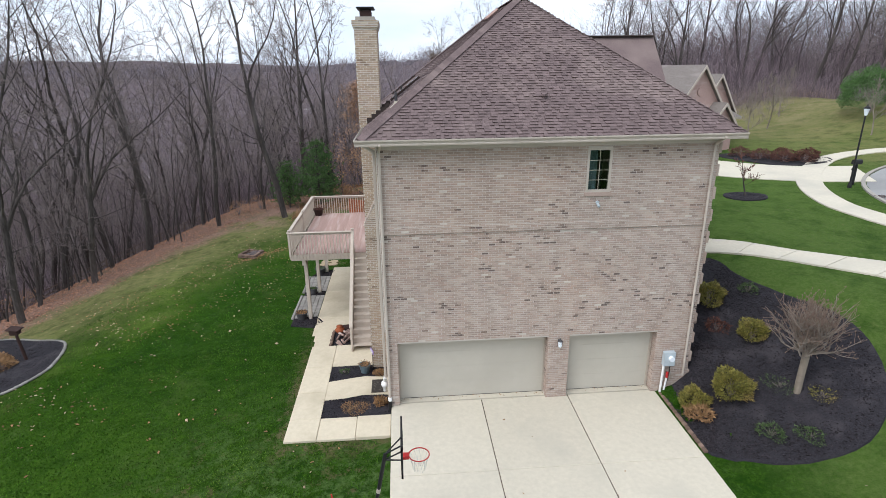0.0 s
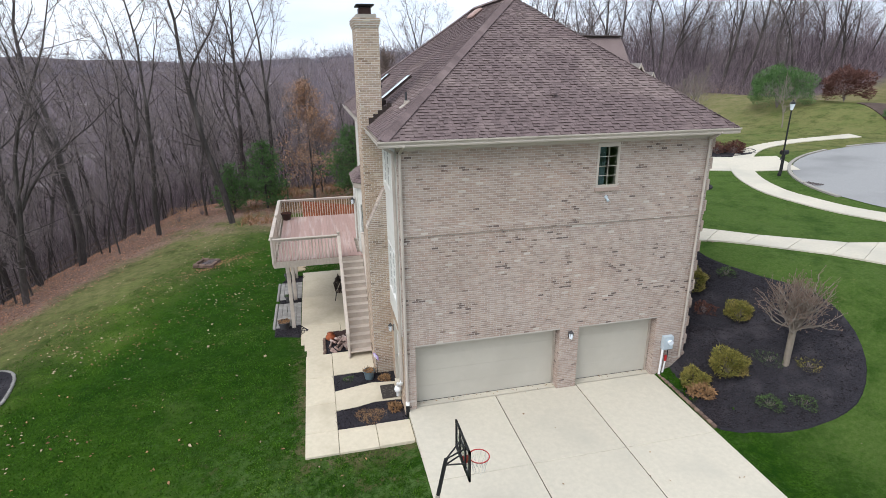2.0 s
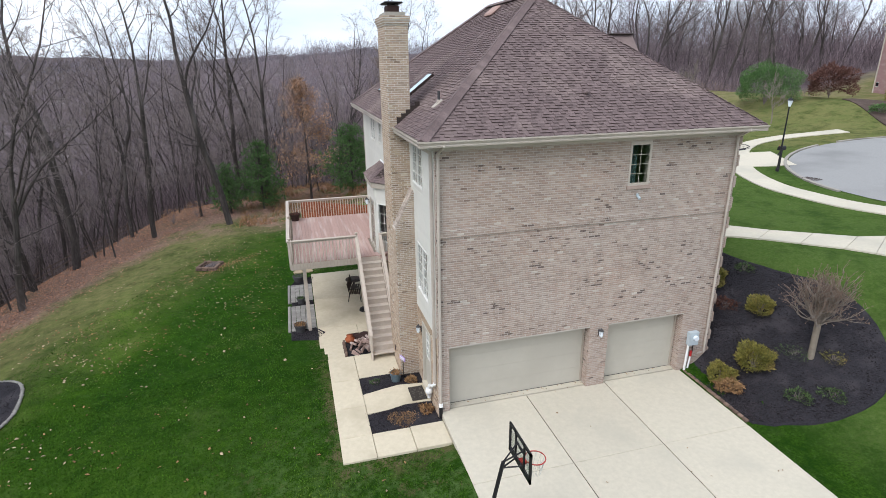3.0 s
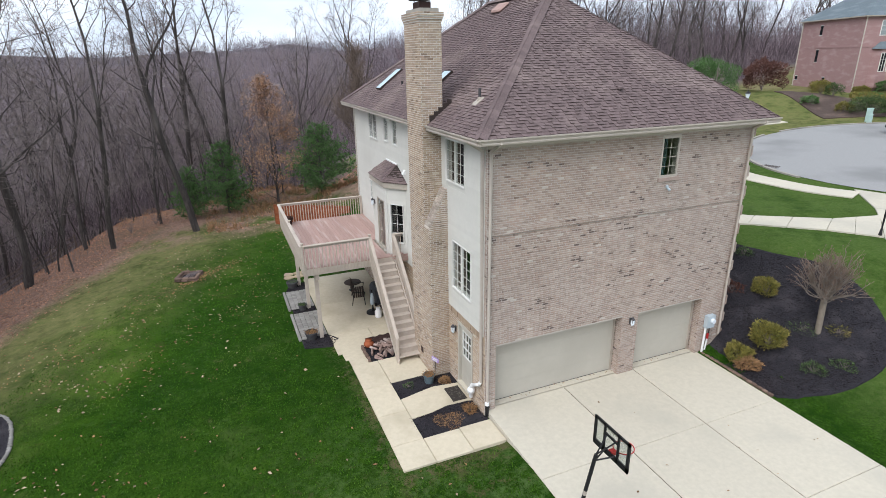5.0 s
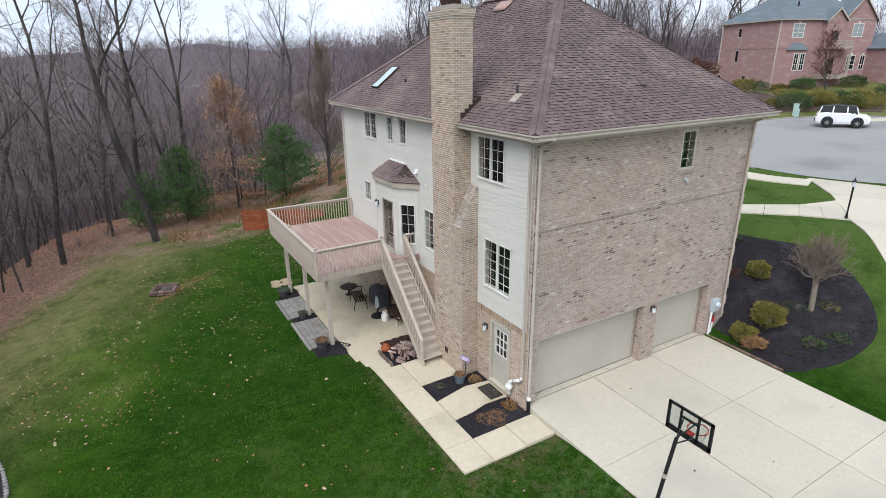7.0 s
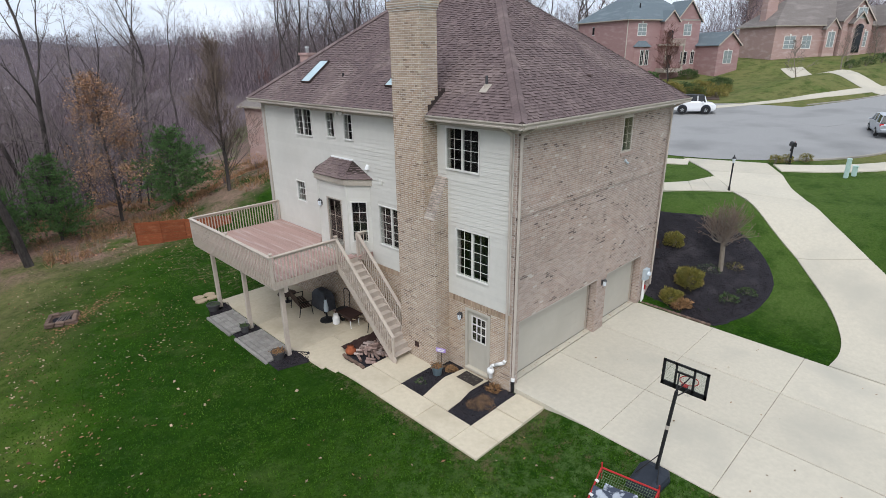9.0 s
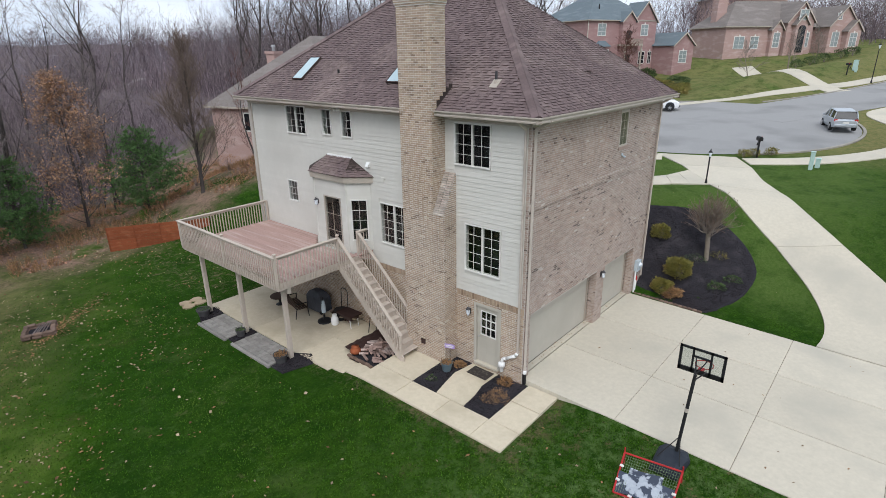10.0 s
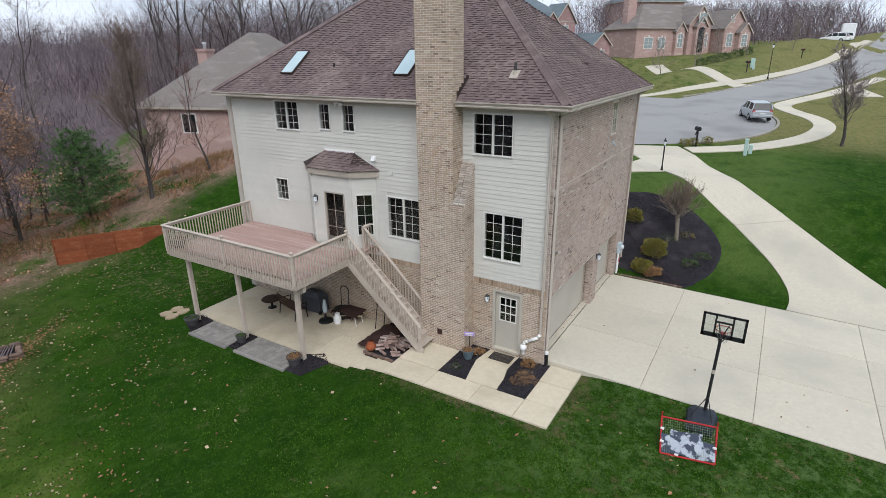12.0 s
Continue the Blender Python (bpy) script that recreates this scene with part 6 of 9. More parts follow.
spots = [(rng.uniform(27, 62), 67.5 + rng.gauss(0, 1.2)) for _ in range(170)]
thicket("brushwood", spots, "tan dry brush along the edge of the far wood", rng, 1.7, 60, 0.009, "straw_pale")
spots = [(rng.uniform(17, 62), 58 + 10 * rng.random() ** 0.6) for _ in range(260)]
thicket("brushwood", spots, "grey-brown bare shrubs on the slope behind the neighbour", rng, 3.2, 70, 0.008, "twig_far")
# undergrowth along the wood's edge: thin tangled stems and dry leaves on the ground
brush = Shape()
for _ in range(3000):
    while True:
        x, y = rng.uniform(-48, 6), rng.uniform(18, 66)
        d = depth(x, y)
        if 0.2 < d < 26 and rng.random() < 0.06 + d / 12:
            break
    p = Vector((x, y, ground(x, y) - 0.05))
    e = p + Vector((rng.uniform(-0.5, 0.5), rng.uniform(-0.5, 0.5), rng.uniform(0.3, 1.6)))
    brush.tube(p, e, 0.012, 0.004, 3, False)
    f = p.lerp(e, 0.5)
    brush.tube(f, f + Vector((rng.uniform(-0.5, 0.5), rng.uniform(-0.5, 0.5), rng.uniform(0.1, 0.6))), 0.008, 0.003, 3, False)
solid("undergrowth", brush, M["twig"], "tangled bare undergrowth at the wood's edge", "undergrowth", kind="stuff")
litter = Shape()
for _ in range(62000):
    while True:
        x, y = rng.uniform(-40, 9), rng.uniform(22, 60)
        d = depth(x, y)
        if -2.2 < d < 14 and rng.random() < (0.25 if d < -0.6 else 1.0):
            break
    litter.leaf((x, y, ground(x, y) + rng.uniform(0.01, 0.06)), rng.uniform(0.07, 0.14), rng, 0.5)
tufts = Shape()
for _ in range(16000):
    x, y = rng.uniform(-9, 11), rng.uniform(40.2, 55)
    if noise.noise(Vector((x * 0.35, y * 0.35, 5.0))) < rng.uniform(-0.3, 0.35):
        continue
    if rng.random() < 0.75:
        litter.leaf((x, y, ground(x, y) + rng.uniform(0.01, 0.06)), rng.uniform(0.1, 0.2), rng, 0.5)
    else:
        for _ in range(3):
            g = Vector((x + rng.uniform(-0.1, 0.1), y + rng.uniform(-0.1, 0.1), ground(x, y) - 0.02))
            tufts.add([g + Vector((-0.02, 0, 0)), g + Vector((0.02, 0.01, 0)), g + Vector((rng.uniform(-0.25, 0.25), rng.uniform(-0.25, 0.25), rng.uniform(0.2, 0.6)))], [(0, 1, 2)])
solid("dry_grass", tufts, M["straw"], "tufts of dry straw-coloured grass on the slope", "dry grass", kind="stuff")
solid("leaf_litter", litter, M["litter"], "russet fallen leaves under the trees", "leaf litter", kind="stuff")


def conifer(seed, h, w_, mat, label, x, y, name="pine_tree", n=150):
    """Soft young pine: upswept branches, each with tufts of long needles, dense inside and ragged outside."""
    r = random.Random(seed)
    tr = Shape().tube((0, 0, -0.2), (0, 0, h * 0.97), 0.09, 0.015, 6)
    cr = Shape()
    for k in range(n):
        t = (k + r.random()) / n
        z = h * (0.04 + 0.9 * t)
        a = r.uniform(0, 6.283)
        ln = w_ * (1 - 0.92 * t) ** 0.75 * (0.6 + 0.4 * min(1, t * 6)) * r.uniform(0.55, 1.12)
        rise = r.uniform(0.1, 0.55)
        c, s = math.cos(a), math.sin(a)
        tr.tube((0, 0, z), (c * ln * 0.9, s * ln * 0.9, z + rise * ln * 0.9), 0.014, 0.005, 3, False)
        for q in range(max(3, int(ln * 6))):
            f = 0.25 + 0.75 * (q + r.random()) / max(3, int(ln * 6))
            p = Vector((c * ln * f + r.gauss(0, 0.16), s * ln * f + r.gauss(0, 0.16), z + rise * ln * f + r.gauss(0, 0.1)))
            for _ in range(13):
                d = Vector((r.gauss(c * 0.5, 0.7), r.gauss(s * 0.5, 0.7), r.gauss(0.5, 0.6))).normalized() * r.uniform(0.16, 0.3)
                g = d.cross(Vector((r.uniform(-1, 1), r.uniform(-1, 1), r.uniform(-1, 1)))).normalized() * 0.014
                cr.add([p - g, p + g, p + d], [(0, 1, 2)])
    return plant(name, (tr, cr), ("bark", mat), label, "tree", (x, y, ground(x, y)), names=("trunk", "crown"))


conifer(1, 5.6, 2.9, "needles", "young green pine at the wood's edge", -7.4, 45.2, n=190)
conifer(2, 5.6, 3.6, "needles", "young green pine at the wood's edge", -0.3, 44.7, n=210)
conifer(3, 4.0, 1.9, "needles", "young green pine at the wood's edge", -9.9, 45.0)

a, b, tips = bare_tree(51, 9.3, 0.11, 0.06, 46, 6, 3, 0.9, 0.30, 0.010, 0.0, wob=0.03)
lv = Shape()
r2 = random.Random(9)
for t in tips:
    for _ in range(9):
        lv.leaf(t + Vector((r2.uniform(-0.3, 0.3), r2.uniform(-0.3, 0.3), r2.uniform(-0.3, 0.3))), r2.uniform(0.09, 0.15), r2, 0.8)
plant("oak_tree", (a, b, lv), ("bark", "twig", "orange_leaf"), "young oak still holding russet leaves", "tree", (-3.6, 46.4, ground(-3.6, 46.4)), names=("trunk", "branch_growth", "leaf_growth"))
# dense upright pear-like trees before the neighbour's house
a, b, _ = bare_tree(66, 9.6, 0.15, 0.12, 64, 8, 6, 0.36, 0.33, 0.011, 0.8, wob=0.03)
upright = plant("tree", (a, b), ("bark", "twig_gold"), "dense upright bare tree by the neighbour's lawn", "tree", (2.4, 42.3, ground(2.4, 42.3)))
a, b, _ = bare_tree(62, 7.5, 0.08, 0.1, 16, 5, 3, 0.5, 0.34, 0.011, 0.6)
plant("tree", (a, b), ("bark", "twig_red"), "slender reddish bare tree by the neighbour's wall", "tree", (6.4, 41.5, ground(6.4, 41.5)))
# small ornamental trees
a, b, _ = bare_tree(63, 2.6, 0.06, 0.35, 12, 5, 4, 0.95, 0.42, 0.011, 0.3)
plant("tree", (a, b), ("bark", "twig_red"), "small spreading bare tree in a mulch ring", "tree", (19.0, 28.2, ground(19.0, 28.2)))
a, b, _ = bare_tree(64, 6.4, 0.12, 0.22, 46, 8, 5, 0.62, 0.32, 0.012, 0.5)
plant("tree", (a, b), ("bark", "twig"), "bare upright street tree on the lawn", "tree", (29.3, 5.2, ground(29.3, 5.2)), names=("trunk", "branch_growth"))
a, b, _ = bare_tree(65, 7.2, 0.14, 0.16, 40, 8, 5, 0.85, 0.34, 0.014, 0.3)
plant("tree", (a, b), ("bark", "twig_red"), "reddish bare ornamental tree before a brick house", "tree", (64.0, 38.8, ground(64.0, 38.8)))
a, b, _ = bare_tree(67, 5.4, 0.09, 0.2, 18, 6, 4, 0.8, 0.34, 0.012, 0.4)
streets = plant("tree", (a, b), ("palebark", "greyshoot"), "slender grey bare ornamental tree before a brick house", "tree", (73.5, 21.0, ground(73.5, 21.0)), "street trees")
for x, y in ((31.0, 47.0), (36.0, 52.0), (27.5, 50.0), (40.0, 56.0), (70.5, 25.0), (83.0, 19.5), (93.0, 9.5)):
    set_tree(streets, x, y, x * 37, 1)

a, b, _ = bare_tree(68, 4.6, 0.07, 0.3, 18, 5, 3, 0.8, 0.33, 0.012, 0.4)
plant("tree", (a, b), ("palebark", "greyshoot"), "young pale-barked bare tree on the lawn", "tree", (38.6, 42.4, ground(38.6, 42.4)), names=("trunk", "branch_growth"))

# pollarded tree in the black bed: short pale trunk, broad dome of winding grey shoots
rng = random.Random(15)
tx, ty = 10.88, 12.4
tr, br_, lm = Shape(), Shape(), Shape()
base = Vector((tx, ty, ground(tx, ty)))
head = base + Vector((0.14, 0.12, 1.3))
tr.pipe([base - Vector((0, 0, 0.1)), base + Vector((0.03, 0.03, 0.4)), base + Vector((0.09, 0.08, 0.9)), head], 0.1, 9)


def winding(sh, p, d, ln, r0, r1, lift, steps=4):
    """One crooked shoot that turns slowly upwards; gives back its points and last direction."""
    pts = [p]
    for i in range(steps):
        d = (d + Vector((rng.gauss(0, 0.22), rng.gauss(0, 0.22), lift + rng.gauss(0, 0.12)))).normalized()
        pts.append(pts[-1] + d * ln / steps)
        sh.tube(pts[-2], pts[-1], r0 + (r1 - r0) * i / steps, r0 + (r1 - r0) * (i + 1) / steps, 5, False)
    return pts, d


for k in range(34):
    a_ = 2.4 * k + rng.uniform(-0.3, 0.3)
    el = (0.22, 0.5, 0.8, 1.05, 1.25, 1.45)[k % 6] + rng.uniform(-0.12, 0.12)
    d = Vector((math.cos(a_) * math.cos(el), math.sin(a_) * math.cos(el), math.sin(el)))
    reach = 0.62 + 0.42 * math.sin(el)
    pts, d1 = winding(lm, head + Vector((rng.uniform(-0.06, 0.06), rng.uniform(-0.06, 0.06), rng.uniform(-0.16, 0.08))), d, reach, 0.03, 0.017, 0.12)
    for q in (pts[1], pts[2], pts[3], pts[4], pts[4]):
        f1, d2 = winding(lm, q, (d1 + Vector((rng.gauss(0, 0.45), rng.gauss(0, 0.45), rng.gauss(0.15, 0.3)))).normalized(), rng.uniform(0.5, 0.8) * (1 if q is pts[4] else 1.15), 0.012, 0.007, 0.14)
        for e in (f1[1], f1[2], f1[3], f1[3], f1[4], f1[4]):
            d3 = (d2 + Vector((rng.gauss(0, 0.6), rng.gauss(0, 0.6), rng.gauss(0.1, 0.45)))).normalized()
            f = e + d3 * rng.uniform(0.12, 0.36)
            br_.tube(e, f, 0.0065, 0.004, 3, False)
            if rng.random() < 0.45:
                br_.lathe(f.x, f.y, [(0.005, f.z - 0.025), (0.017, f.z), (0.005, f.z + 0.025)], 5)
pol = thing("tree", tuple(base), "pollarded bare tree with a pale trunk in black mulch", "tree")
part("trunk", tr, M["palebark"], pol)
part("limb_growth", lm, M["greyshoot"], pol)["kind"] = "stuff"
part("shoot_growth", br_, M["twig_tip"], pol)["kind"] = "stuff"


def bush(x, y, rx, rz, mat, label, seed, n=900, leaf_size=0.07, stems=True, name="bush", group=""):
    r = random.Random(seed)
    z = ground(x, y)
    ob = thing(name, (x, y, z), label, "shrub", group)
    st, lf = Shape(), Shape()
    for _ in range(14):
        a_ = r.uniform(0, 6.283)
        st.tube((x, y, z - 0.03), (x + rx * 0.6 * math.cos(a_) * r.random(), y + rx * 0.6 * math.sin(a_) * r.random(), z + rz * 1.2), 0.015, 0.005, 4, False)
    small = leaf_size * 0.62
    for _ in range(int(n * 2.2)):
        a_, c = r.uniform(0, 6.283), r.uniform(-0.6, 1.0)
        k = math.sqrt(max(0, 1 - c * c))
        rr = (0.55 + 0.5 * r.random() ** 0.4) * (0.86 + 0.14 * math.sin(a_ * 3 + seed) + 0.1 * math.sin(c * 7 + a_ * 2))
        p = Vector((x + rx * rr * k * math.cos(a_), y + rx * rr * k * math.sin(a_), max(z + 0.03, z + rz * 0.75 + rz * rr * c)))
        d = Vector((k * math.cos(a_) * 0.6 + r.uniform(-0.8, 0.8), k * math.sin(a_) * 0.6 + r.uniform(-0.8, 0.8), c * 0.5 + r.uniform(-0.3, 0.9))) * small * r.uniform(0.7, 1.5)
        s = Vector((r.uniform(-1, 1), r.uniform(-1, 1), r.uniform(-0.6, 0.6))) * small * 0.4
        lf.add([p - s, p + s, p + d], [(0, 1, 2)])
    part("stem_growth", st, M["twig"], ob)["kind"] = "stuff"
    part("foliage", lf, M[mat], ob)["kind"] = "stuff"
    return ob


GOLD = "rounded golden-green shrub in black mulch"
bush(10.3, 16.5, 0.6, 0.5, "bush", GOLD, 1, 2200, 0.09, group="bed shrubs")
bush(10.7, 14.45, 0.46, 0.42, "bush", GOLD, 2, 1800, 0.09, group="bed shrubs")
bush(9.3, 13.05, 0.6, 0.52, "bush", GOLD, 3, 2600, 0.10, group="bed shrubs")
bush(8.4, 13.4, 0.48, 0.34, "bush", "low sprawling golden shrub with rusty tips", 4, 1700, 0.10, group="bed shrubs")
bush(8.35, 12.95, 0.42, 0.22, "straw", "clump of dry straw-coloured grass", 5, 700, 0.14, group="bed shrubs")
bush(9.65, 11.55, 0.4, 0.18, "bush_green", "low green ground-cover plant", 6, 330, 0.08, group="bed shrubs")
bush(10.45, 11.1, 0.4, 0.15, "bush_green", "low green ground-cover plant", 7, 260, 0.08, group="bed shrubs")
bush(10.6, 12.75, 0.55, 0.15, "bush_green", "thin creeping green shrub at a tree's foot", 8, 220, 0.07, group="bed shrubs")
bush(11.35, 12.0, 0.45, 0.15, "bush", "thin creeping green shrub at a tree's foot", 9, 200, 0.07, group="bed shrubs")
bush(10.0, 15.3, 0.4, 0.25, "bush_red", "small russet shrub in black mulch", 10, 320, 0.1, group="bed shrubs")
bush(10.1, 18.9, 0.55, 0.65, "bush_red", "dark red shrub against the house front", 11, 1300, 0.1, group="bed shrubs")
bush(11.6, 16.3, 0.35, 0.2, "bush_green", "small dark green ground-cover plant", 12, 260, 0.08, group="bed shrubs")
bush(13.2, 32.2, 0.9, 1.2, "needles", "dense dwarf conifer beside a driveway", 13, 1500, 0.14)
for k, (x, y) in enumerate(((26.9, 36.4), (27.9, 35.6), (26.2, 38.0), (27.6, 37.6), (25.6, 39.6), (28.9, 36.6))):
    bush(x, y, 0.8, 0.45, "bush_red" if k % 2 else "twig_red", "dull red shrub in the neighbour's bed", 20 + k, 700, 0.14, group="neighbour's shrubs")
mulch_bed("mulch_bed", rounded([(26.0, 35.2), (28.6, 34.6), (30.2, 36.2), (28.2, 39.4), (25.6, 41.2), (24.4, 40.4), (25.0, 37.6)], 3), "mulched bed of low shrubs by the neighbour's drive", 0.06, 200, 11)
drape("planting_bed", [(36.0 + 15.0 * math.cos(radians(q)), 21.3 + 15.0 * math.sin(radians(q))) for q in range(62, 17, -5)], [(36.0 + (25.0 - 0.08 * (62 - q)) * math.cos(radians(q)), 21.3 + (25.0 - 0.08 * (62 - q)) * math.sin(radians(q))) for q in range(62, 17, -5)], M["bank"], "brown mulched bank planted with shrubs", "planting bed", lift=0.08)
rng = random.Random(44)
for k in range(26):
    q, rad = radians(rng.uniform(20, 60)), rng.uniform(16.5, 24)
    bush(36 + rad * math.cos(q), 21.3 + rad * math.sin(q), rng.uniform(0.7, 1.35), rng.uniform(0.45, 0.8), ("bush_green", "bush", "bush", "needles")[k % 4], "spreading juniper on the mulched bank" if k % 4 else "dark green shrub on the mulched bank", 30 + k, 800, 0.16, group="bank shrubs")
for k, (x, y) in enumerate(((-14.2, 45.0), (-12.6, 45.8), (-23.4, 31.4), (3.5, 45.5), (5.8, 44.8), (-5.8, 47.5))):
    bush(x, y, 1.0 + 0.12 * (k % 3), 0.7, "orange_leaf", "beech sapling holding dry russet leaves", 70 + k, 420, 0.1, name="beech_sapling", group="beech saplings")
for k, (x, y, w_, mat_) in enumerate(((46.6, 32.9, 1.7, "bush_green"), (49.6, 32.4, 1.6, "bush"), (52.8, 32.0, 1.7, "bush_green"), (56.4, 31.6, 1.7, "bush"), (66.8, 43.0, 1.5, "needles"), (71.0, 39.0, 1.5, "bush_green"), (63.4, 44.0, 1.0, "bush"), (64.4, 49.6, 1.4, "bush"), (61.0, 31.0, 1.6, "bush_green"))):
    bush(x, y, w_, w_ * 0.55, mat_, "broad dark yew before the brick house", 90 + k, 2200, 0.17, group="yews before the brick house")
bush(43.0, 48.0, 3.2, 2.4, "needles", "broad rounded evergreen across the turning circle", 60, 11000, 0.17, name="evergreen_tree")
bush(48.6, 45.6, 2.3, 1.9, "twig_red", "tangled bare brown shrub across the turning circle", 61, 2600, 0.3)
for k, (x, y) in enumerate(((25.4, 14.0), (26.3, 13.2), (24.9, 14.5))):
    bush(x, y, 0.42, 0.32, "bush", "clipped golden shrub round a mailbox post", 40 + k, 500, 0.09, group="mailbox shrubs")
for k, (x, y) in enumerate(((79.0, 21.0), (80.5, 19.6), (82.0, 18.2), (84.5, 16.6), (86.5, 15.5))):
    bush(x, y, 1.0, 0.75, "bush_green", "clipped dark shrub before a brick house", 50 + k, 500, 0.2, group="far clipped shrubs")

# ---- neighbouring houses ----
def far_window(home, x0, x1, z0, z1, y, arch=False, glass="blindglass"):
    w = part("window", Shape().box(x0 - 0.1, y - 0.05, z0 - 0.1, x1 + 0.1, y + 0.1, z0).box(x0 - 0.1, y - 0.05, z1, x1 + 0.1, y + 0.1, z1 + 0.1).box(x0 - 0.1, y - 0.05, z0, x0, y + 0.1, z1).box(x1, y - 0.05, z0, x1 + 0.1, y + 0.1, z1), M["white"], home)
    part("pane", Shape().box(x0, y - 0.015, z0, x1, y + 0.06, z1), M[glass], w)
    g = Shape().box((x0 + x1) / 2 - 0.025, y - 0.035, z0, (x0 + x1) / 2 + 0.025, y - 0.016, z1)
    for k in (1, 2):
        z = z0 + (z1 - z0) * k / 3
        g.box(x0, y - 0.03, z - 0.02, x1, y - 0.018, z + 0.02)
    part("grille", g, M["white"], w)
    if arch:
        part("keystone", Shape().box((x0 + x1) / 2 - 0.12, y - 0.08, z1 + 0.1, (x0 + x1) / 2 + 0.12, y + 0.05, z1 + 0.4), M["white"], w)


def hip(home, x0, y0, x1, y1, z, pitch, mat, over=0.45):
    x0, y0, x1, y1 = x0 - over, y0 - over, x1 + over, y1 + over
    w_, d_ = x1 - x0, y1 - y0
    h = min(w_, d_) / 2
    if w_ >= d_:
        r = [(x0 + h, y0 + h, z + h * pitch), (x1 - h, y0 + h, z + h * pitch)]
        f = [(0, 1, 5, 4), (1, 2, 5), (2, 3, 4, 5), (3, 0, 4), (3, 2, 1, 0)]
    else:
        r = [(x0 + h, y0 + h, z + h * pitch), (x0 + h, y1 - h, z + h * pitch)]
        f = [(0, 1, 4), (1, 2, 5, 4), (2, 3, 5), (3, 0, 4, 5), (3, 2, 1, 0)]
    part("roof", Shape().add([(x0, y0, z), (x1, y0, z), (x1, y1, z), (x0, y1, z)] + r, f), M[mat], home)
    part("fascia", Shape().box(x0, y0 - 0.02, z - 0.17, x1, y0 + 0.06, z - 0.004).box(x0, y1 - 0.06, z - 0.22, x1, y1 + 0.02, z - 0.004).box(x0 - 0.02, y0 + 0.06, z - 0.17, x0 + 0.06, y1 - 0.06, z - 0.004).box(x1 - 0.06, y0 + 0.06, z - 0.22, x1 + 0.02, y1 - 0.06, z - 0.004), M["trim"], home)


def gable(home, x0, x1, y0, y1, z, pitch, mat, wall):
    """A gabled block whose gable faces the street (low y)."""
    m = (x0 + x1) / 2
    h = (x1 - x0) / 2 * pitch
    part("wall", Shape().add([(x0, y0, -4), (x1, y0, -4), (x1, y0, z), (m, y0, z + h), (x0, y0, z), (x0, y1, -4), (x1, y1, -4), (x1, y1, z), (m, y1, z + h), (x0, y1, z)],
                             [(0, 1, 2, 3, 4), (6, 5, 9, 8, 7), (1, 6, 7, 2), (5, 0, 4, 9)]), M[wall], home)
    o, t = 0.35, 0.16
    for s in (-1, 1):
        e = m + s * ((x1 - x0) / 2 + o)
        ez = z - o * pitch
        part("roof", Shape().add([(m, y0 - o, z + h + 0.05), (e, y0 - o, ez + 0.05), (e, y1, ez + 0.05), (m, y1, z + h + 0.05), (m, y0 - o, z + h + t), (e, y0 - o, ez + t), (e, y1, ez + t), (m, y1, z + h + t)],
                                 [(4, 5, 6, 7), (0, 3, 2, 1), (0, 1, 5, 4), (1, 2, 6, 5), (2, 3, 7, 6), (3, 0, 4, 7)]), M[mat], home)
        part("rake_board", Shape().add([(m, y0 - o - 0.03, z + h - 0.12), (e, y0 - o - 0.03, ez - 0.12), (e, y0 - o - 0.03, ez + t), (m, y0 - o - 0.03, z + h + t), (m, y0 - o, z + h - 0.12), (e, y0 - o, ez - 0.12), (e, y0 - o, ez + t), (m, y0 - o, z + h + t)],
                                       [(0, 1, 2, 3), (4, 7, 6, 5), (0, 4, 5, 1), (3, 2, 6, 7), (1, 5, 6, 2)]), M["rail"], home)


# neighbour to the north, seen over the fence and past the street corner
na = thing("brick_house", (0, 0, 0), "pink brick neighbour house with brown-grey gables and chimney", "house")
part("wall", Shape().box(0, 0, -4, 16, 13, 3.3), M["pinkbrick"], na)
hip(na, 0, 0, 16, 13, 3.3, 0.82, "roof_grey")
gable(na, 7.2, 12.6, -1.6, 6, 4.0, 1.3, "roof_grey", "pinkbrick")
gable(na, 12.4, 16.2, 0.6, 8, 4.0, 1.45, "roof_grey", "pinkbrick")
gable(na, 10.2, 12.9, -2.6, 2, 3.0, 1.2, "roof_grey", "pinkbrick")
part("attic_vent", Shape().tube((9.9, -1.62, 5.6), (9.9, -1.68, 5.6), 0.3, 0.3, 14), M["pinkbrick"], na)
for a in (0, 1):
    wn_ = Face((0, 0), (0, 1), (-1, 0))
    fr_ = Shape()
    for p, q, r_, s_ in ((8.1 - a * 4.5, 9.5 - a * 4.5, 2.7, 2.8), (8.1 - a * 4.5, 9.5 - a * 4.5, 1.2, 1.3), (8.1 - a * 4.5, 8.2 - a * 4.5, 1.3, 2.7), (9.4 - a * 4.5, 9.5 - a * 4.5, 1.3, 2.7), (8.77 - a * 4.5, 8.83 - a * 4.5, 1.3, 2.7)):
        wn_.box(fr_, p, q, -0.02, 0.07, r_, s_)
    w_na = part("window", fr_, M["white"], na)
    part("pane", wn_.box(Shape(), 8.2 - a * 4.5, 9.4 - a * 4.5, -0.02, 0.02, 1.3, 2.7), M["darkglass"], w_na)
part("chimney", Shape().box(9.3, 13.0, -3.0, 10.5, 14.0, 7.5).box(9.2, 12.9, 7.5, 10.6, 14.1, 7.75), M["pinkbrick"], na)
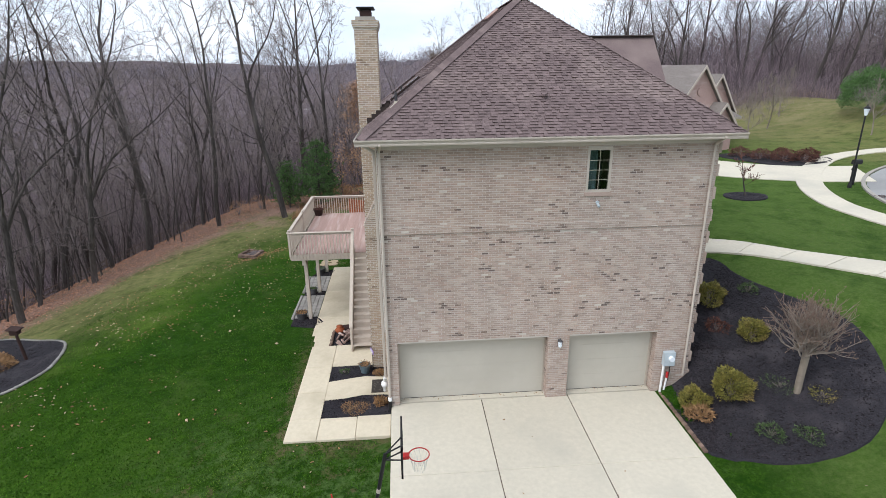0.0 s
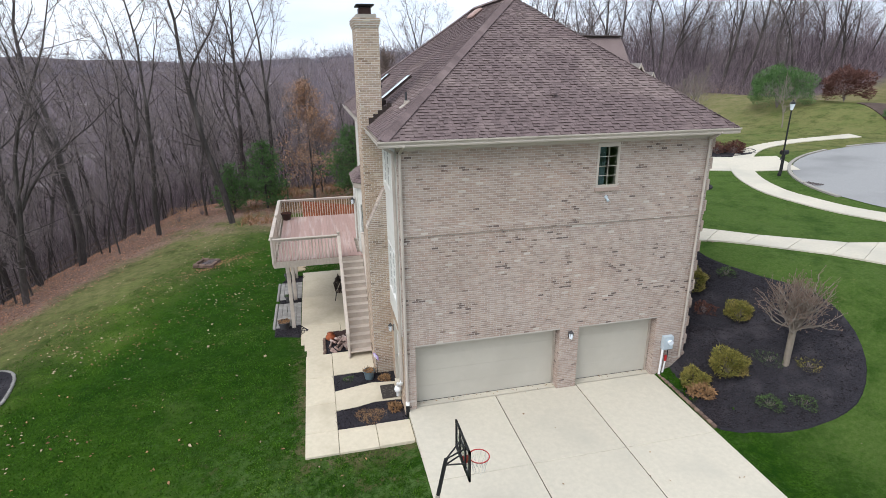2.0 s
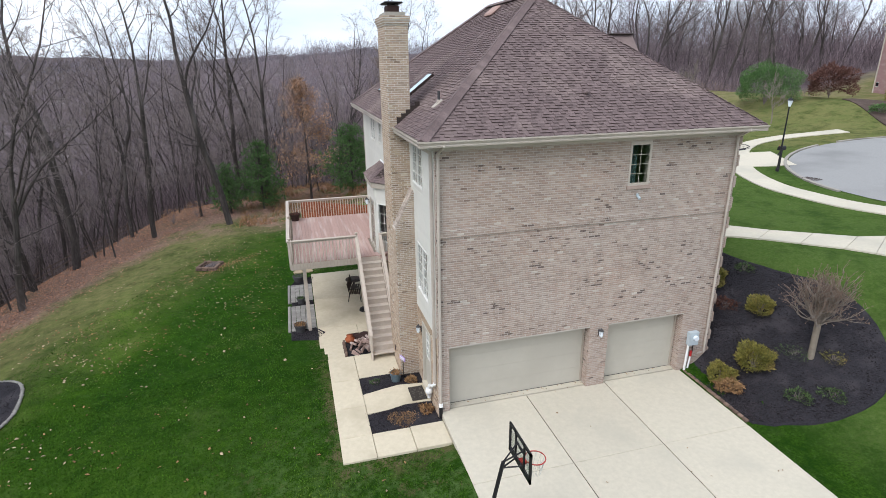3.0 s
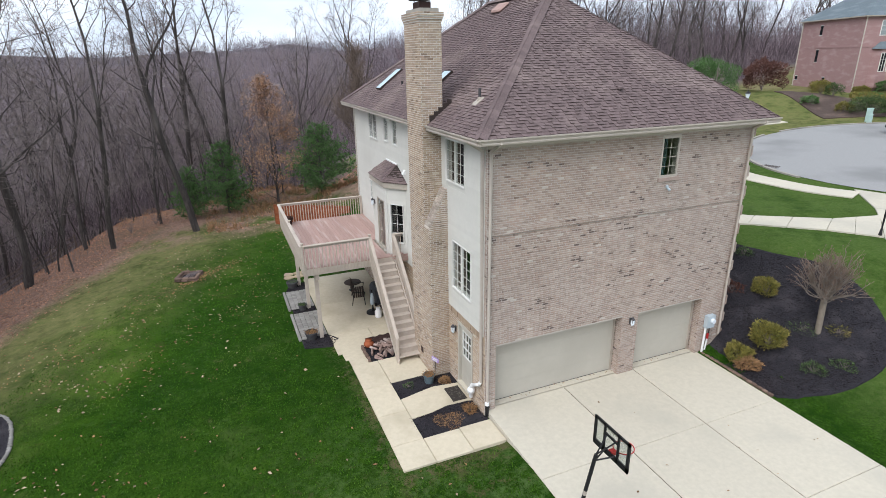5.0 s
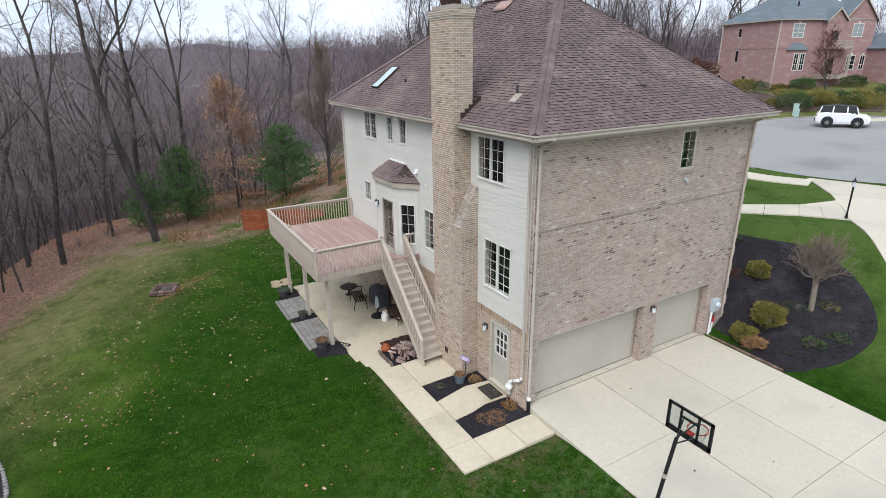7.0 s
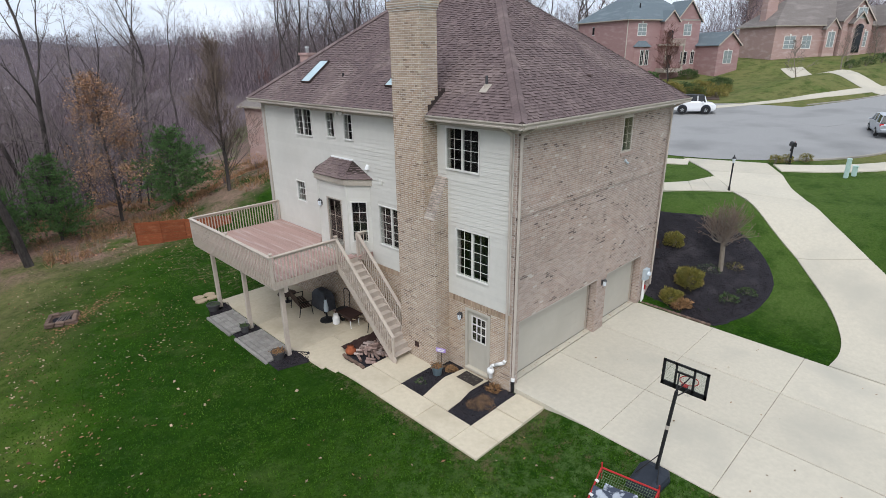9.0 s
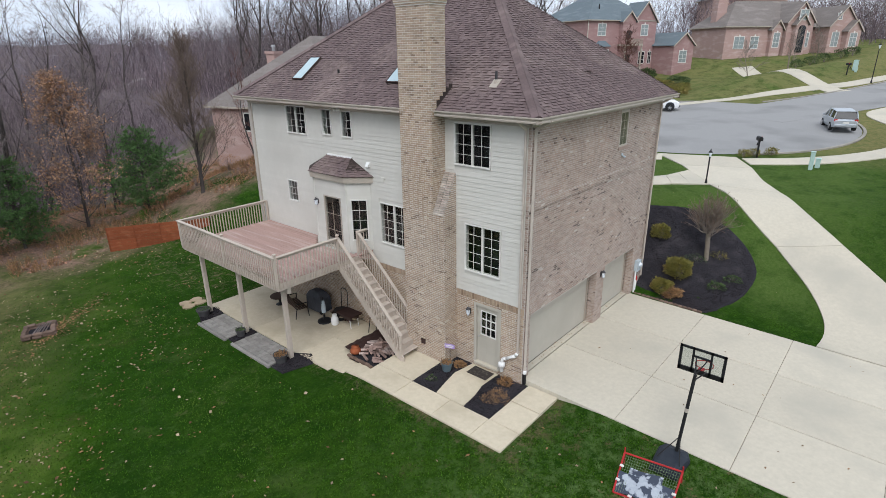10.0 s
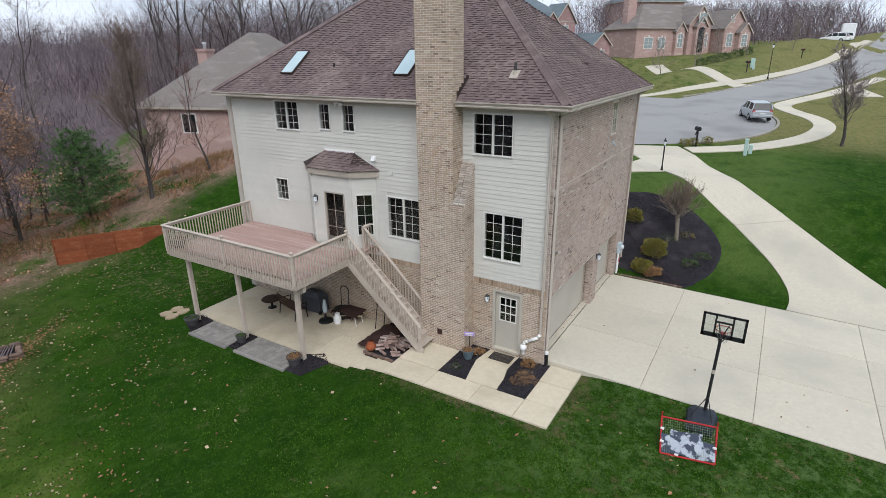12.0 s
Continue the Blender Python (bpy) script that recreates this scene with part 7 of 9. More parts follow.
part("flue", Shape().lathe(9.9, 13.5, [(0.16, 7.75), (0.16, 8.2), (0.24, 8.2), (0.2, 8.35)], 10), M["chrome"], na)
na.matrix_basis = pose(13.8, 41.6, 2.65, 0, 0, 18)

# blue-roofed brick house across the turning circle
nb = thing("brick_house", (0, 0, 0), "two-storey pink brick house with blue-grey roof and balcony", "house")
part("wall", Shape().box(0, 0, -4, 15.5, 15.1, 8.3), M["mauvebrick"], nb)
hip(nb, 0, 0, 15.5, 15.1, 8.3, 0.72, "roof_blue")
part("belt_course", Shape().box(-0.05, -0.05, 4.05, 15.55, 0.0, 4.25).box(-0.05, 0, 4.05, 0.0, 15.1, 4.25), M["mauvebrick"], nb)
gable(nb, 7.2, 10.2, -0.9, 4, 8.2, 1.0, "roof_blue", "mauvebrick")
gable(nb, 10.2, 15.8, -0.4, 4, 8.2, 1.15, "roof_blue", "mauvebrick")
gable(nb, 15.5, 20.5, -5.5, 6, 4.0, 0.8, "roof_blue", "mauvebrick")
for x0_, x1_, z0_, z1_ in ((2.3, 4.0, 5.7, 7.6), (12.1, 13.7, 5.7, 7.5), (12.1, 13.4, 0.8, 2.8), (14.4, 15.1, 0.8, 2.8)):
    far_window(nb, x0_, x1_, z0_, z1_, 0.0 if x0_ < 8 else -0.4, True, "blindglass" if z0_ > 4 else "darkglass")
far_window(nb, 17.0, 18.8, 0.9, 2.9, -5.5, True)
part("bay", Shape().prism([(1.8, 0), (2.4, -0.9), (4.4, -0.9), (5.0, 0)], -1.5, 3.8), M["mauvebrick"], nb)
part("bay_roof", Shape().add([(1.5, 0, 3.8), (2.2, -1.2, 3.8), (4.6, -1.2, 3.8), (5.3, 0, 3.8), (2.6, 0, 4.8), (4.2, 0, 4.8)], [(0, 1, 4), (1, 2, 5, 4), (2, 3, 5), (3, 2, 1, 0)]), M["roof_blue"], nb)
far_window(nb, 2.55, 3.2, 0.8, 3.2, -0.9, glass="darkglass")
far_window(nb, 3.6, 4.25, 0.8, 3.2, -0.9, glass="darkglass")
porch = part("porch", Shape().box(7.0, -2.2, -0.6, 11.2, 0, 0.1), M["trim"], nb)
part("balcony_floor", Shape().box(7.0, -2.2, 3.9, 11.2, 0, 4.2), M["trim"], porch)
for x in (7.15, 11.05):
    part("column", Shape().lathe(x, -2.0, [(0.2, 0.1), (0.16, 0.3), (0.15, 3.7), (0.2, 3.9)], 10), M["trim"], porch)
for k in range(22):
    part("baluster", Shape().box(7.1 + k * 0.19, -2.15, 4.2, 7.16 + k * 0.19, -2.09, 5.0), M["trim"], porch)
part("rail", Shape().box(7.0, -2.2, 5.0, 11.2, -2.05, 5.08), M["trim"], porch)
part("door", Shape().box(8.2, -0.95, 0.1, 9.4, -0.88, 2.4), M["darkglass"], nb)
part("balcony_door", Shape().box(8.1, -0.96, 4.3, 9.3, -0.88, 6.0).lathe(8.7, -0.92, [(0.6, 6.0), (0.5, 6.35), (0.2, 6.55)], 12), M["darkglass"], nb)
part("downspout", Shape().box(-0.08, -0.1, -3, 0.04, -0.0, 8.1), M["gutter"], nb)
part("downspout", Shape().box(-0.12, 14.8, -3, -0.0, 14.95, 8.1), M["gutter"], nb)
WB = Face((0, 0), (0, 1), (-1, 0))
for u, z0_, z1_ in ((9.8, 6.0, 7.4), (9.8, 2.0, 3.8), (7.0, -0.9, -0.3), (14.2, -0.9, -0.3)):
    fr_ = Shape()
    WB.box(fr_, u - 0.4, u + 0.4, 0.0, 0.04, z0_ - 0.08, z0_)
    WB.box(fr_, u - 0.4, u + 0.4, 0.0, 0.04, z1_, z1_ + 0.08)
    wbp = part("window", fr_, M["white"], nb)
    part("pane", WB.box(Shape(), u - 0.3, u + 0.3, 0.0, 0.03, z0_, z1_), M["darkglass"], wbp)
part("vent_pipe", Shape().tube((4.2, 2.4, 10.0), (4.2, 2.4, 11.1), 0.12, 0.12, 8), M["black"], nb)
nb.matrix_basis = pose(64.26, 45.74, 7.5, 0, 0, -24) @ Matrix.Scale(0.82, 4)

# large grey-roofed brick house further up the street
nc = thing("brick_house", (0, 0, 0), "large pink brick house with grey roof and gables", "house")
part("wall", Shape().box(0, 0, -4, 24, 10, 4.6), M["pinkbrick"], nc)
hip(nc, 0, 0, 24, 10, 4.6, 0.85, "roof_grey")
gable(nc, 9.0, 11.2, -0.8, 4, 4.2, 1.25, "roof_grey", "pinkbrick")
gable(nc, 11.5, 17.0, -1.4, 6, 5.4, 1.15, "roof_grey", "pinkbrick")
gable(nc, 12.6, 15.0, -2.3, 3, 5.0, 1.2, "roof_grey", "pinkbrick")
gable(nc, 18.6, 24.5, -3.5, 7, 4.6, 1.1, "roof_grey", "pinkbrick")
gable(nc, 21.6, 24.4, -4.6, 3, 3.8, 1.1, "roof_grey", "pinkbrick")
part("entrance", Shape().box(13.1, -2.42, 0, 14.5, -2.25, 4.0).lathe(13.8, -2.33, [(0.7, 4.0), (0.6, 4.35), (0.25, 4.65)], 12), M["darkglass"], nc)
for x0_, x1_, z0_, z1_, y_ in ((2.0, 4.0, 0.8, 2.8, 0), (5.4, 7.0, 0.8, 2.8, 0), (9.5, 10.7, 1.0, 3.4, -0.8), (15.4, 16.4, 1.0, 3.4, -1.4), (13.0, 14.6, 5.6, 7.2, -2.3), (19.4, 20.8, 1.0, 3.4, -3.5), (22.2, 23.6, 1.0, 3.2, -4.6), (19.9, 20.7, 5.6, 6.6, -3.5)):
    far_window(nc, x0_, x1_, z0_, z1_, y_, True)
part("chimney", Shape().box(0.6, 4, 4, 2.6, 5.6, 11.0).box(0.5, 3.9, 11, 2.7, 5.7, 11.3), M["pinkbrick"], nc)
nc.matrix_basis = pose(84.9, 32.4, 9.4, 0, 0, -38) @ Matrix.Scale(0.87, 4)
nd = thing("house", (0, 0, 0), "far dark-roofed house at the top of the street", "house")
part("wall", Shape().box(0, 0, -9, 14, 9, 3), M["pinkbrick"], nd)
hip(nd, 0, 0, 14, 9, 3, 0.7, "roof_blue")
nd.matrix_basis = pose(112, 42, ground(112, 42) + 7.0, 0, 0, -50)

# split-rail fence inside the wood's edge
rng = random.Random(5)
rf = thing("rail_fence", (-24.0, 33.8, ground(-24.0, 33.8)), "old dark three-rail fence among the trees", "fence")
prev = None
for k in range(15):
    y = 19.0 + k * 2.25
    x = (0.47 * y - 40.4) / 0.88
    z = ground(x, y)
    part("post", Shape().bar(pose(x, y, z + 0.55, 0, 0, 28), 0.1, 0.09, 1.3, 0.01), M["twig_gold"], rf)
    if prev:
        for h in (0.35, 0.7, 1.05):
            a3, b3 = Vector((prev[0], prev[1], prev[2] + h)), Vector((x, y, z + h))
            rot = (b3 - a3).to_track_quat("X", "Z").to_matrix().to_4x4()
            part("rail", Shape().bar(Matrix.Translation((a3 + b3) / 2) @ rot, (b3 - a3).length + 0.1, 0.04, 0.08, 0.01), M["twig_gold"], rf)
    prev = (x, y, z)


# ---- vehicles ----
def loft(sections):
    """Rings of as many points each, closed at both ends."""
    sh = Shape()
    n = len(sections[0])
    for s in sections:
        sh.v += s
    for k in range(len(sections) - 1):
        sh.f += [(k * n + i, k * n + (i + 1) % n, k * n + n + (i + 1) % n, k * n + n + i) for i in range(n)]
    sh.f += [tuple(range(n - 1, -1, -1)), tuple(range((len(sections) - 1) * n, len(sections) * n))]
    return sh


def car(label, paint, roof_mat, m, length=4.3, boxy=True):
    ob = thing("car", (0, 0, 0), label, "car")
    L2 = length / 2

    def ring(x, lo, belt, hw):
        return [(x, -hw * 0.94, lo), (x, -hw, lo + 0.18), (x, -hw, belt - 0.12), (x, -hw * 0.94, belt), (x, hw * 0.94, belt), (x, hw, belt - 0.12), (x, hw, lo + 0.18), (x, hw * 0.94, lo)]
    hood = 1.06 if boxy else 0.98
    belt = 1.14 if boxy else 1.04
    nose = 0.75 if boxy else 0.45
    body = loft([ring(-L2, 0.42, 0.86, 0.78), ring(-L2 + 0.12, 0.32, belt - 0.06, 0.86), ring(-L2 + 0.6, 0.28, belt, 0.9), ring(0.4, 0.28, belt, 0.9), ring(L2 - 1.1, 0.28, hood, 0.9), ring(L2 - 0.25, 0.3, hood - 0.1, 0.86), ring(L2, 0.4, hood - 0.3, 0.74)])
    part("body", body, M[paint], ob, smooth=False)

    def top(x, z0, z1, w0, w1):
        return [(x, -w0, z0), (x, -w1, z1), (x, w1, z1), (x, w0, z0)]
    back = -L2 + 0.12
    cabin = loft([top(back, 1.0, 1.02, 0.82, 0.8), top(back + (0.15 if boxy else 0.3), 1.02, 1.56, 0.82, 0.66), top(-0.4, 1.03, 1.64, 0.84, 0.7), top(nose, 1.03, 1.6, 0.84, 0.7), top(L2 - (0.85 if boxy else 1.05), 1.0, 1.03, 0.82, 0.78)])
    part("glazing", cabin, M["darkglass"], ob)
    rf = loft([top(back + (0.1 if boxy else 0.25), 1.55, 1.6, 0.68, 0.62), top(-0.4, 1.63, 1.7, 0.72, 0.64), top(nose + 0.05, 1.59, 1.65, 0.7, 0.63)])
    part("roof", rf, M[roof_mat], ob)
    for s in (-1, 1):
        for a, b in (((back + 0.05, 0.83, 1.0), (back + 0.22, 0.69, 1.6)), ((-0.75, 0.86, 1.02), (-0.72, 0.7, 1.62)), ((0.25, 0.86, 1.02), (0.2, 0.7, 1.62)), ((L2 - (0.85 if boxy else 1.05), 0.83, 1.02), (nose + 0.05, 0.69, 1.6))):
            part("pillar", Shape().tube((a[0], s * a[1], a[2]), (b[0], s * b[1], b[2]), 0.05, 0.04, 5), M[paint], ob)
        part("mirror", Shape().bar(pose(L2 - 1.15, s * 0.98, 1.08), 0.12, 0.2, 0.14, 0.03), M[paint], ob)
        part("tail_light", Shape().bar(pose(-L2 + 0.1, s * 0.7, 0.88), 0.14, 0.26, 0.2, 0.03), M["taillight"], ob, "red tail light")
        part("headlight", Shape().bar(pose(L2 - 0.12, s * 0.62, 0.76), 0.2, 0.24, 0.16, 0.03), M["lens"], ob, "clear headlight")
        for x in (-L2 + 0.85, L2 - 0.85):
            w_ = part("wheel", Shape().tube((x, s * 0.7, 0.34), (x, s * 0.93, 0.34), 0.34, 0.34, 18), M["tyre"], ob)
            part("rim", Shape().tube((x, s * 0.9, 0.34), (x, s * 0.945, 0.34), 0.21, 0.19, 12), M["plastic"] if boxy else M["chrome"], w_)
            if boxy:
                for q in range(5):
                    part("spoke", Shape().bar(pose(x, s * 0.948, 0.34) @ Matrix.Rotation(q * 1.2566, 4, "Y") @ Matrix.Translation((0, 0, 0.1)), 0.06, 0.01, 0.16), M["chrome"], w_)
    part("bumper", Shape().bar(pose(-L2 - 0.0, 0, 0.5), 0.16, 1.5, 0.22, 0.05), M["plastic"] if boxy else M[paint], ob)
    part("bumper", Shape().bar(pose(L2 - 0.02, 0, 0.45), 0.16, 1.4, 0.2, 0.05), M["plastic"] if boxy else M[paint], ob)
    part("number_plate", Shape().bar(pose(-L2 - 0.09, 0, 0.72), 0.02, 0.42, 0.14), M["white"], ob)
    if boxy:
        for x in (-L2 + 0.85, L2 - 0.85):
            for s in (-1, 1):
                part("wheel_arch", Shape().tube((x, s * 0.84, 0.42), (x, s * 0.915, 0.42), 0.44, 0.42, 14), M["plastic"], ob)
    ob.matrix_basis = m
    return ob


car("white compact SUV with a dark roof parked at the kerb", "carwhite", "black", pose(40.7, 26.0, ground(40.7, 26.0) + 0.04, 0, 0, -64), 3.7)
car("silver minivan parked at the edge of the turning circle", "carsilver", "carsilver", pose(37.6, 11.0, ground(37.6, 11.0) + 0.04, 0, 0, 17) @ Matrix.Scale(0.9, 4), 4.6, False)
for k, (x, y) in enumerate(((118, 3.0), (122, 2.0))):
    car("pale car parked at the top of the street", "carwhite", "carwhite", pose(x, y, ground(x, y), 0, 0, 70 + 20 * k), 4.6, False)
tr_ = thing("trailer", (128, 0.5, ground(128, 0.5)), "white box trailer at the top of the street", "trailer")
part("box", Shape().bar(pose(128, 0.5, ground(128, 0.5) + 1.7), 4.5, 2.3, 2.6, 0.1), M["carwhite"], tr_)
part("wheel", Shape().tube((128, -0.9, ground(128, 0.5) + 0.35), (128, -0.6, ground(128, 0.5) + 0.35), 0.35, 0.35, 12), M["tyre"], tr_)

# ---- street furniture ----
def street_lamp(x, y, h, label, k=1.0):
    z = ground(x, y)
    ob = thing("street_lamp", (x, y, z), label, "street lamp", "street lamps")
    part("post", Shape().lathe(x, y, [(0.11 * k, z), (0.11 * k, z + 0.12), (0.07 * k, z + 0.3), (0.055 * k, z + 0.35), (0.04, z + h - 0.5 * k), (0.06 * k, z + h - 0.48 * k)], 10), M["black"], ob)
    part("lantern", Shape().lathe(x, y, [(0.07 * k, z + h - 0.46 * k), (0.15 * k, z + h - 0.12 * k), (0.16 * k, z + h - 0.1 * k)], 6), M["lens"], ob, "pale glass lantern")
    part("cap", Shape().lathe(x, y, [(0.19 * k, z + h - 0.1 * k), (0.12 * k, z + h), (0.03, z + h + 0.05), (0.02, z + h + 0.14)], 6), M["black"], ob)
    return ob


street_lamp(17.15, 14.52, 1.8, "black lamp post beside the driveway", 0.62)
street_lamp(25.15, 28.25, 4.5, "tall black street lamp with a glass lantern")
street_lamp(67.0, 11.4, 4.2, "tall black street lamp with a glass lantern")
street_lamp(118.0, 4.2, 4.4, "tall black street lamp with a glass lantern")


def mailbox(x, y, yaw, label, h=1.1):
    z = ground(x, y)
    ob = thing("mailbox", (0, 0, 0), label, "mailbox", "mailboxes")
    part("post", Shape().bar(pose(0, 0, h / 2), 0.1, 0.1, h, 0.01).bar(pose(0.0, 0.18, h - 0.12, 35, 0, 0), 0.06, 0.06, 0.45), M["black"], ob)
    sec = [[(w_ * math.cos(t), y_, h + 0.02 + 0.14 + w_ * 1.1 * math.sin(t)) for t in (math.pi * k / 8 for k in range(9))] + [(-0.12, y_, h + 0.02), (0.12, y_, h + 0.02)] for y_, w_ in ((-0.24, 0.12), (0.3, 0.12))]
    part("box", loft(sec), M["black"], ob)
    part("flag", Shape().bar(pose(0.13, 0.1, h + 0.22), 0.01, 0.05, 0.16), M["red"], ob)
    ob.matrix_basis = pose(x, y, z, 0, 0, yaw)
    return ob


mailbox(25.2, 13.8, -60, "black mailbox on a post among golden shrubs")
mailbox(25.75, 28.75, 100, "black mailbox on a post by the sidewalk", 1.2)
mailbox(68.2, 14.0, 160, "black mailbox on a post by a driveway")
mailbox(88.0, 8.0, 160, "black mailbox on a post by a driveway")
for x, y, w_, h in ((23.85, 10.65, 0.22, 1.05), (24.5, 10.4, 0.24, 0.55), (71.5, 13.6, 0.5, 1.2), (70.8, 13.4, 0.3, 0.6), (43.4, 31.0, 0.3, 0.7), (43.9, 31.4, 0.35, 1.1)):
    z = ground(x, y)
    ob = thing("utility_box", (x, y, z), "pale green utility pedestal on the verge", "utility box", "utility pedestals")
    part("cabinet", Shape().bar(pose(x, y, z + h / 2), w_, w_, h, 0.03), M["mint"], ob)
    part("lid", Shape().bar(pose(x, y, z + h + 0.015), w_ + 0.04, w_ + 0.04, 0.06, 0.02), M["mint"], ob)
gr = thing("drain_grate", (25.0, 25.6, ground(25.0, 25.6)), "dark iron storm drain grate at the kerb", "drain")
part("frame", Shape().bar(pose(25.0, 25.6, ground(25.0, 25.6) + 0.04, 0, 0, 12), 0.7, 1.0, 0.03), M["asphalt"], gr)
for k in range(7):
    part("bar", Shape().bar(pose(25.0, 25.6, ground(25.0, 25.6) + 0.06, 0, 0, 12) @ pose(0, -0.42 + k * 0.14, 0), 0.6, 0.05, 0.03), M["rust"], gr)

# ---- basketball hoop on the drive's edge ----
hz = ground(-1.7, 9.5)
hoop = thing("basketball_hoop", (-1.7, 9.5, hz), "portable basketball hoop with a clear backboard", "basketball hoop")
bs = loft([[(x * s, y * s, z) for x, y in ((-0.55, -0.35), (0.3, -0.42), (0.55, -0.3), (0.55, 0.3), (0.3, 0.42), (-0.55, 0.35))] for s, z in ((1.0, 0.0), (1.0, 0.1), (0.9, 0.2), (0.55, 0.26))])
bs.v = [(x - 1.72, y + 9.5, z + hz) for x, y, z in bs.v]
part("base", bs, M["plastic"], hoop, "dark blue plastic ballast base")
pa, pb = Vector((-1.45, 9.45, hz + 0.2)), Vector((-1.02, 9.4, 2.25))
part("pole", Shape().tube(pa, pb, 0.045, 0.045, 10), M["black"], hoop)
part("pole_band", Shape().tube(pa.lerp(pb, 0.53), pa.lerp(pb, 0.58), 0.048, 0.048, 10), M["trim"], hoop)
for s in (-0.3, 0.3):
    part("strut", Shape().tube((-1.95, 9.5 + s, hz + 0.2), pa.lerp(pb, 0.22), 0.014, 0.014, 6), M["black"], hoop)
BX, BY, BZ, BW, BH = -0.64, 9.38, 2.44, 1.15, 0.74
bf = Shape()
for y0, y1, z0, z1 in ((-BW / 2, BW / 2, BH / 2 - 0.06, BH / 2), (-BW / 2, BW / 2, -BH / 2, -BH / 2 + 0.13), (-BW / 2, -BW / 2 + 0.07, -BH / 2, BH / 2), (BW / 2 - 0.07, BW / 2, -BH / 2, BH / 2), (-0.25, -0.2, -BH / 2, BH / 2), (0.2, 0.25, -BH / 2, BH / 2), (-0.2, 0.2, 0.1, 0.15)):
    bf.box(BX - 0.03, BY + y0, BZ + z0, BX + 0.01, BY + y1, BZ + z1)
part("backboard_frame", bf, M["black"], hoop)
bp_ = part("backboard", Shape().box(BX - 0.005, BY - BW / 2 + 0.03, BZ - BH / 2 + 0.05, BX + 0.005, BY + BW / 2 - 0.03, BZ + BH / 2 - 0.03), M["glass"], hoop, "clear scratched acrylic board")
bp_.visible_shadow = False
for s in (-0.14, 0.14):
    part("arm", Shape().tube(pb, (BX - 0.03, BY + s, BZ + 0.12), 0.018, 0.018, 6), M["black"], hoop)
    part("arm", Shape().tube(pb - Vector((0.02, 0, 0.15)), (BX - 0.03, BY + s, BZ - 0.25), 0.018, 0.018, 6), M["black"], hoop)
RC = Vector((BX + 0.36, BY, BZ - 0.24))
rim_pts = [RC + Vector((0.225 * math.cos(t), 0.225 * math.sin(t), 0)) for t in (2 * math.pi * k / 24 for k in range(25))]
part("rim", Shape().pipe(rim_pts, 0.013, 6).bar(Matrix.Translation((BX + 0.07, BY, BZ - 0.26)), 0.14, 0.14, 0.08), M["red"], hoop, "orange-red rim")
nt = Shape()
for k in range(12):
    t = 2 * math.pi * k / 12
    for s in (-1, 1):
        nt.tube(RC + Vector((0.22 * math.cos(t), 0.22 * math.sin(t), 0)), RC + Vector((0.13 * math.cos(t + s * 0.5), 0.13 * math.sin(t + s * 0.5), -0.4)), 0.004, 0.004, 3, False)
part("net", nt, M["net"], hoop)

# ---- tipped training goal on the lawn ----
gz = ground(-2.9, 9.9)
goal = thing("practice_goal", (-2.9, 9.9, gz), "red tubular practice goal lying down with printed target cloth", "goal")
ga, gb = Vector((-2.45, 10.45, gz + 0.42)), Vector((-2.2, 9.05, gz + 0.42))
gc, gd_ = Vector((-3.3, 8.95, gz + 0.05)), Vector((-3.55, 10.25, gz + 0.05))
for p, q in ((ga, gb), (gb, gc), (gc, gd_), (gd_, ga)):
    part("tube", Shape().tube(p, q, 0.025, 0.025, 8), M["red"], goal)
for p in (ga, gb):
    part("leg", Shape().tube(p + Vector((0, 0, 0.16)), Vector((p.x + 0.06, p.y, gz)), 0.02, 0.02, 7), M["red"], goal)
ngr = Shape()
for k in range(1, 24):
    t = k / 24
    ngr.tube(ga.lerp(gb, t) - Vector((0, 0, 0.05)), gd_.lerp(gc, t) + Vector((0, 0, 0.02)), 0.004, 0.004, 3, False)
for k in range(1, 16):
    t = k / 16
    sag = Vector((0, 0, -0.12 * math.sin(math.pi * t)))
    ngr.tube(ga.lerp(gd_, t) + sag * 0.3, gb.lerp(gc, t) + sag * 0.3, 0.004, 0.004, 3, False)
part("net", ngr, M["netgreen"], goal)["kind"] = "stuff"
cl = Shape()
for i in range(13):
    for j in range(9):
        u, v = i / 12, 0.32 + 0.66 * j / 8
        p = ga.lerp(gb, u).lerp(gd_.lerp(gc, u), v)
        cl.v.append((p.x, p.y, p.z + 0.02 + 0.025 * math.sin(u * 9 + v * 5)))
cl.f = [(i * 9 + j, i * 9 + 9 + j, i * 9 + 10 + j, i * 9 + j + 1) for i in range(12) for j in range(8) if not (i < 2 and j < 2) and not (i > 8 and j < 2)]
part("target_cloth", cl, M["cloth"], goal, "blue-grey printed cloth", True)
for u, v in ((0.02, 0.35), (0.02, 0.7), (0.3, 0.98), (0.98, 0.6)):
    p = ga.lerp(gb, u).lerp(gd_.lerp(gc, u), v)
    part("strap", Shape().bar(Matrix.Translation(p + Vector((0, 0, 0.02))), 0.07, 0.1, 0.05, 0.01), M["white"], goal)

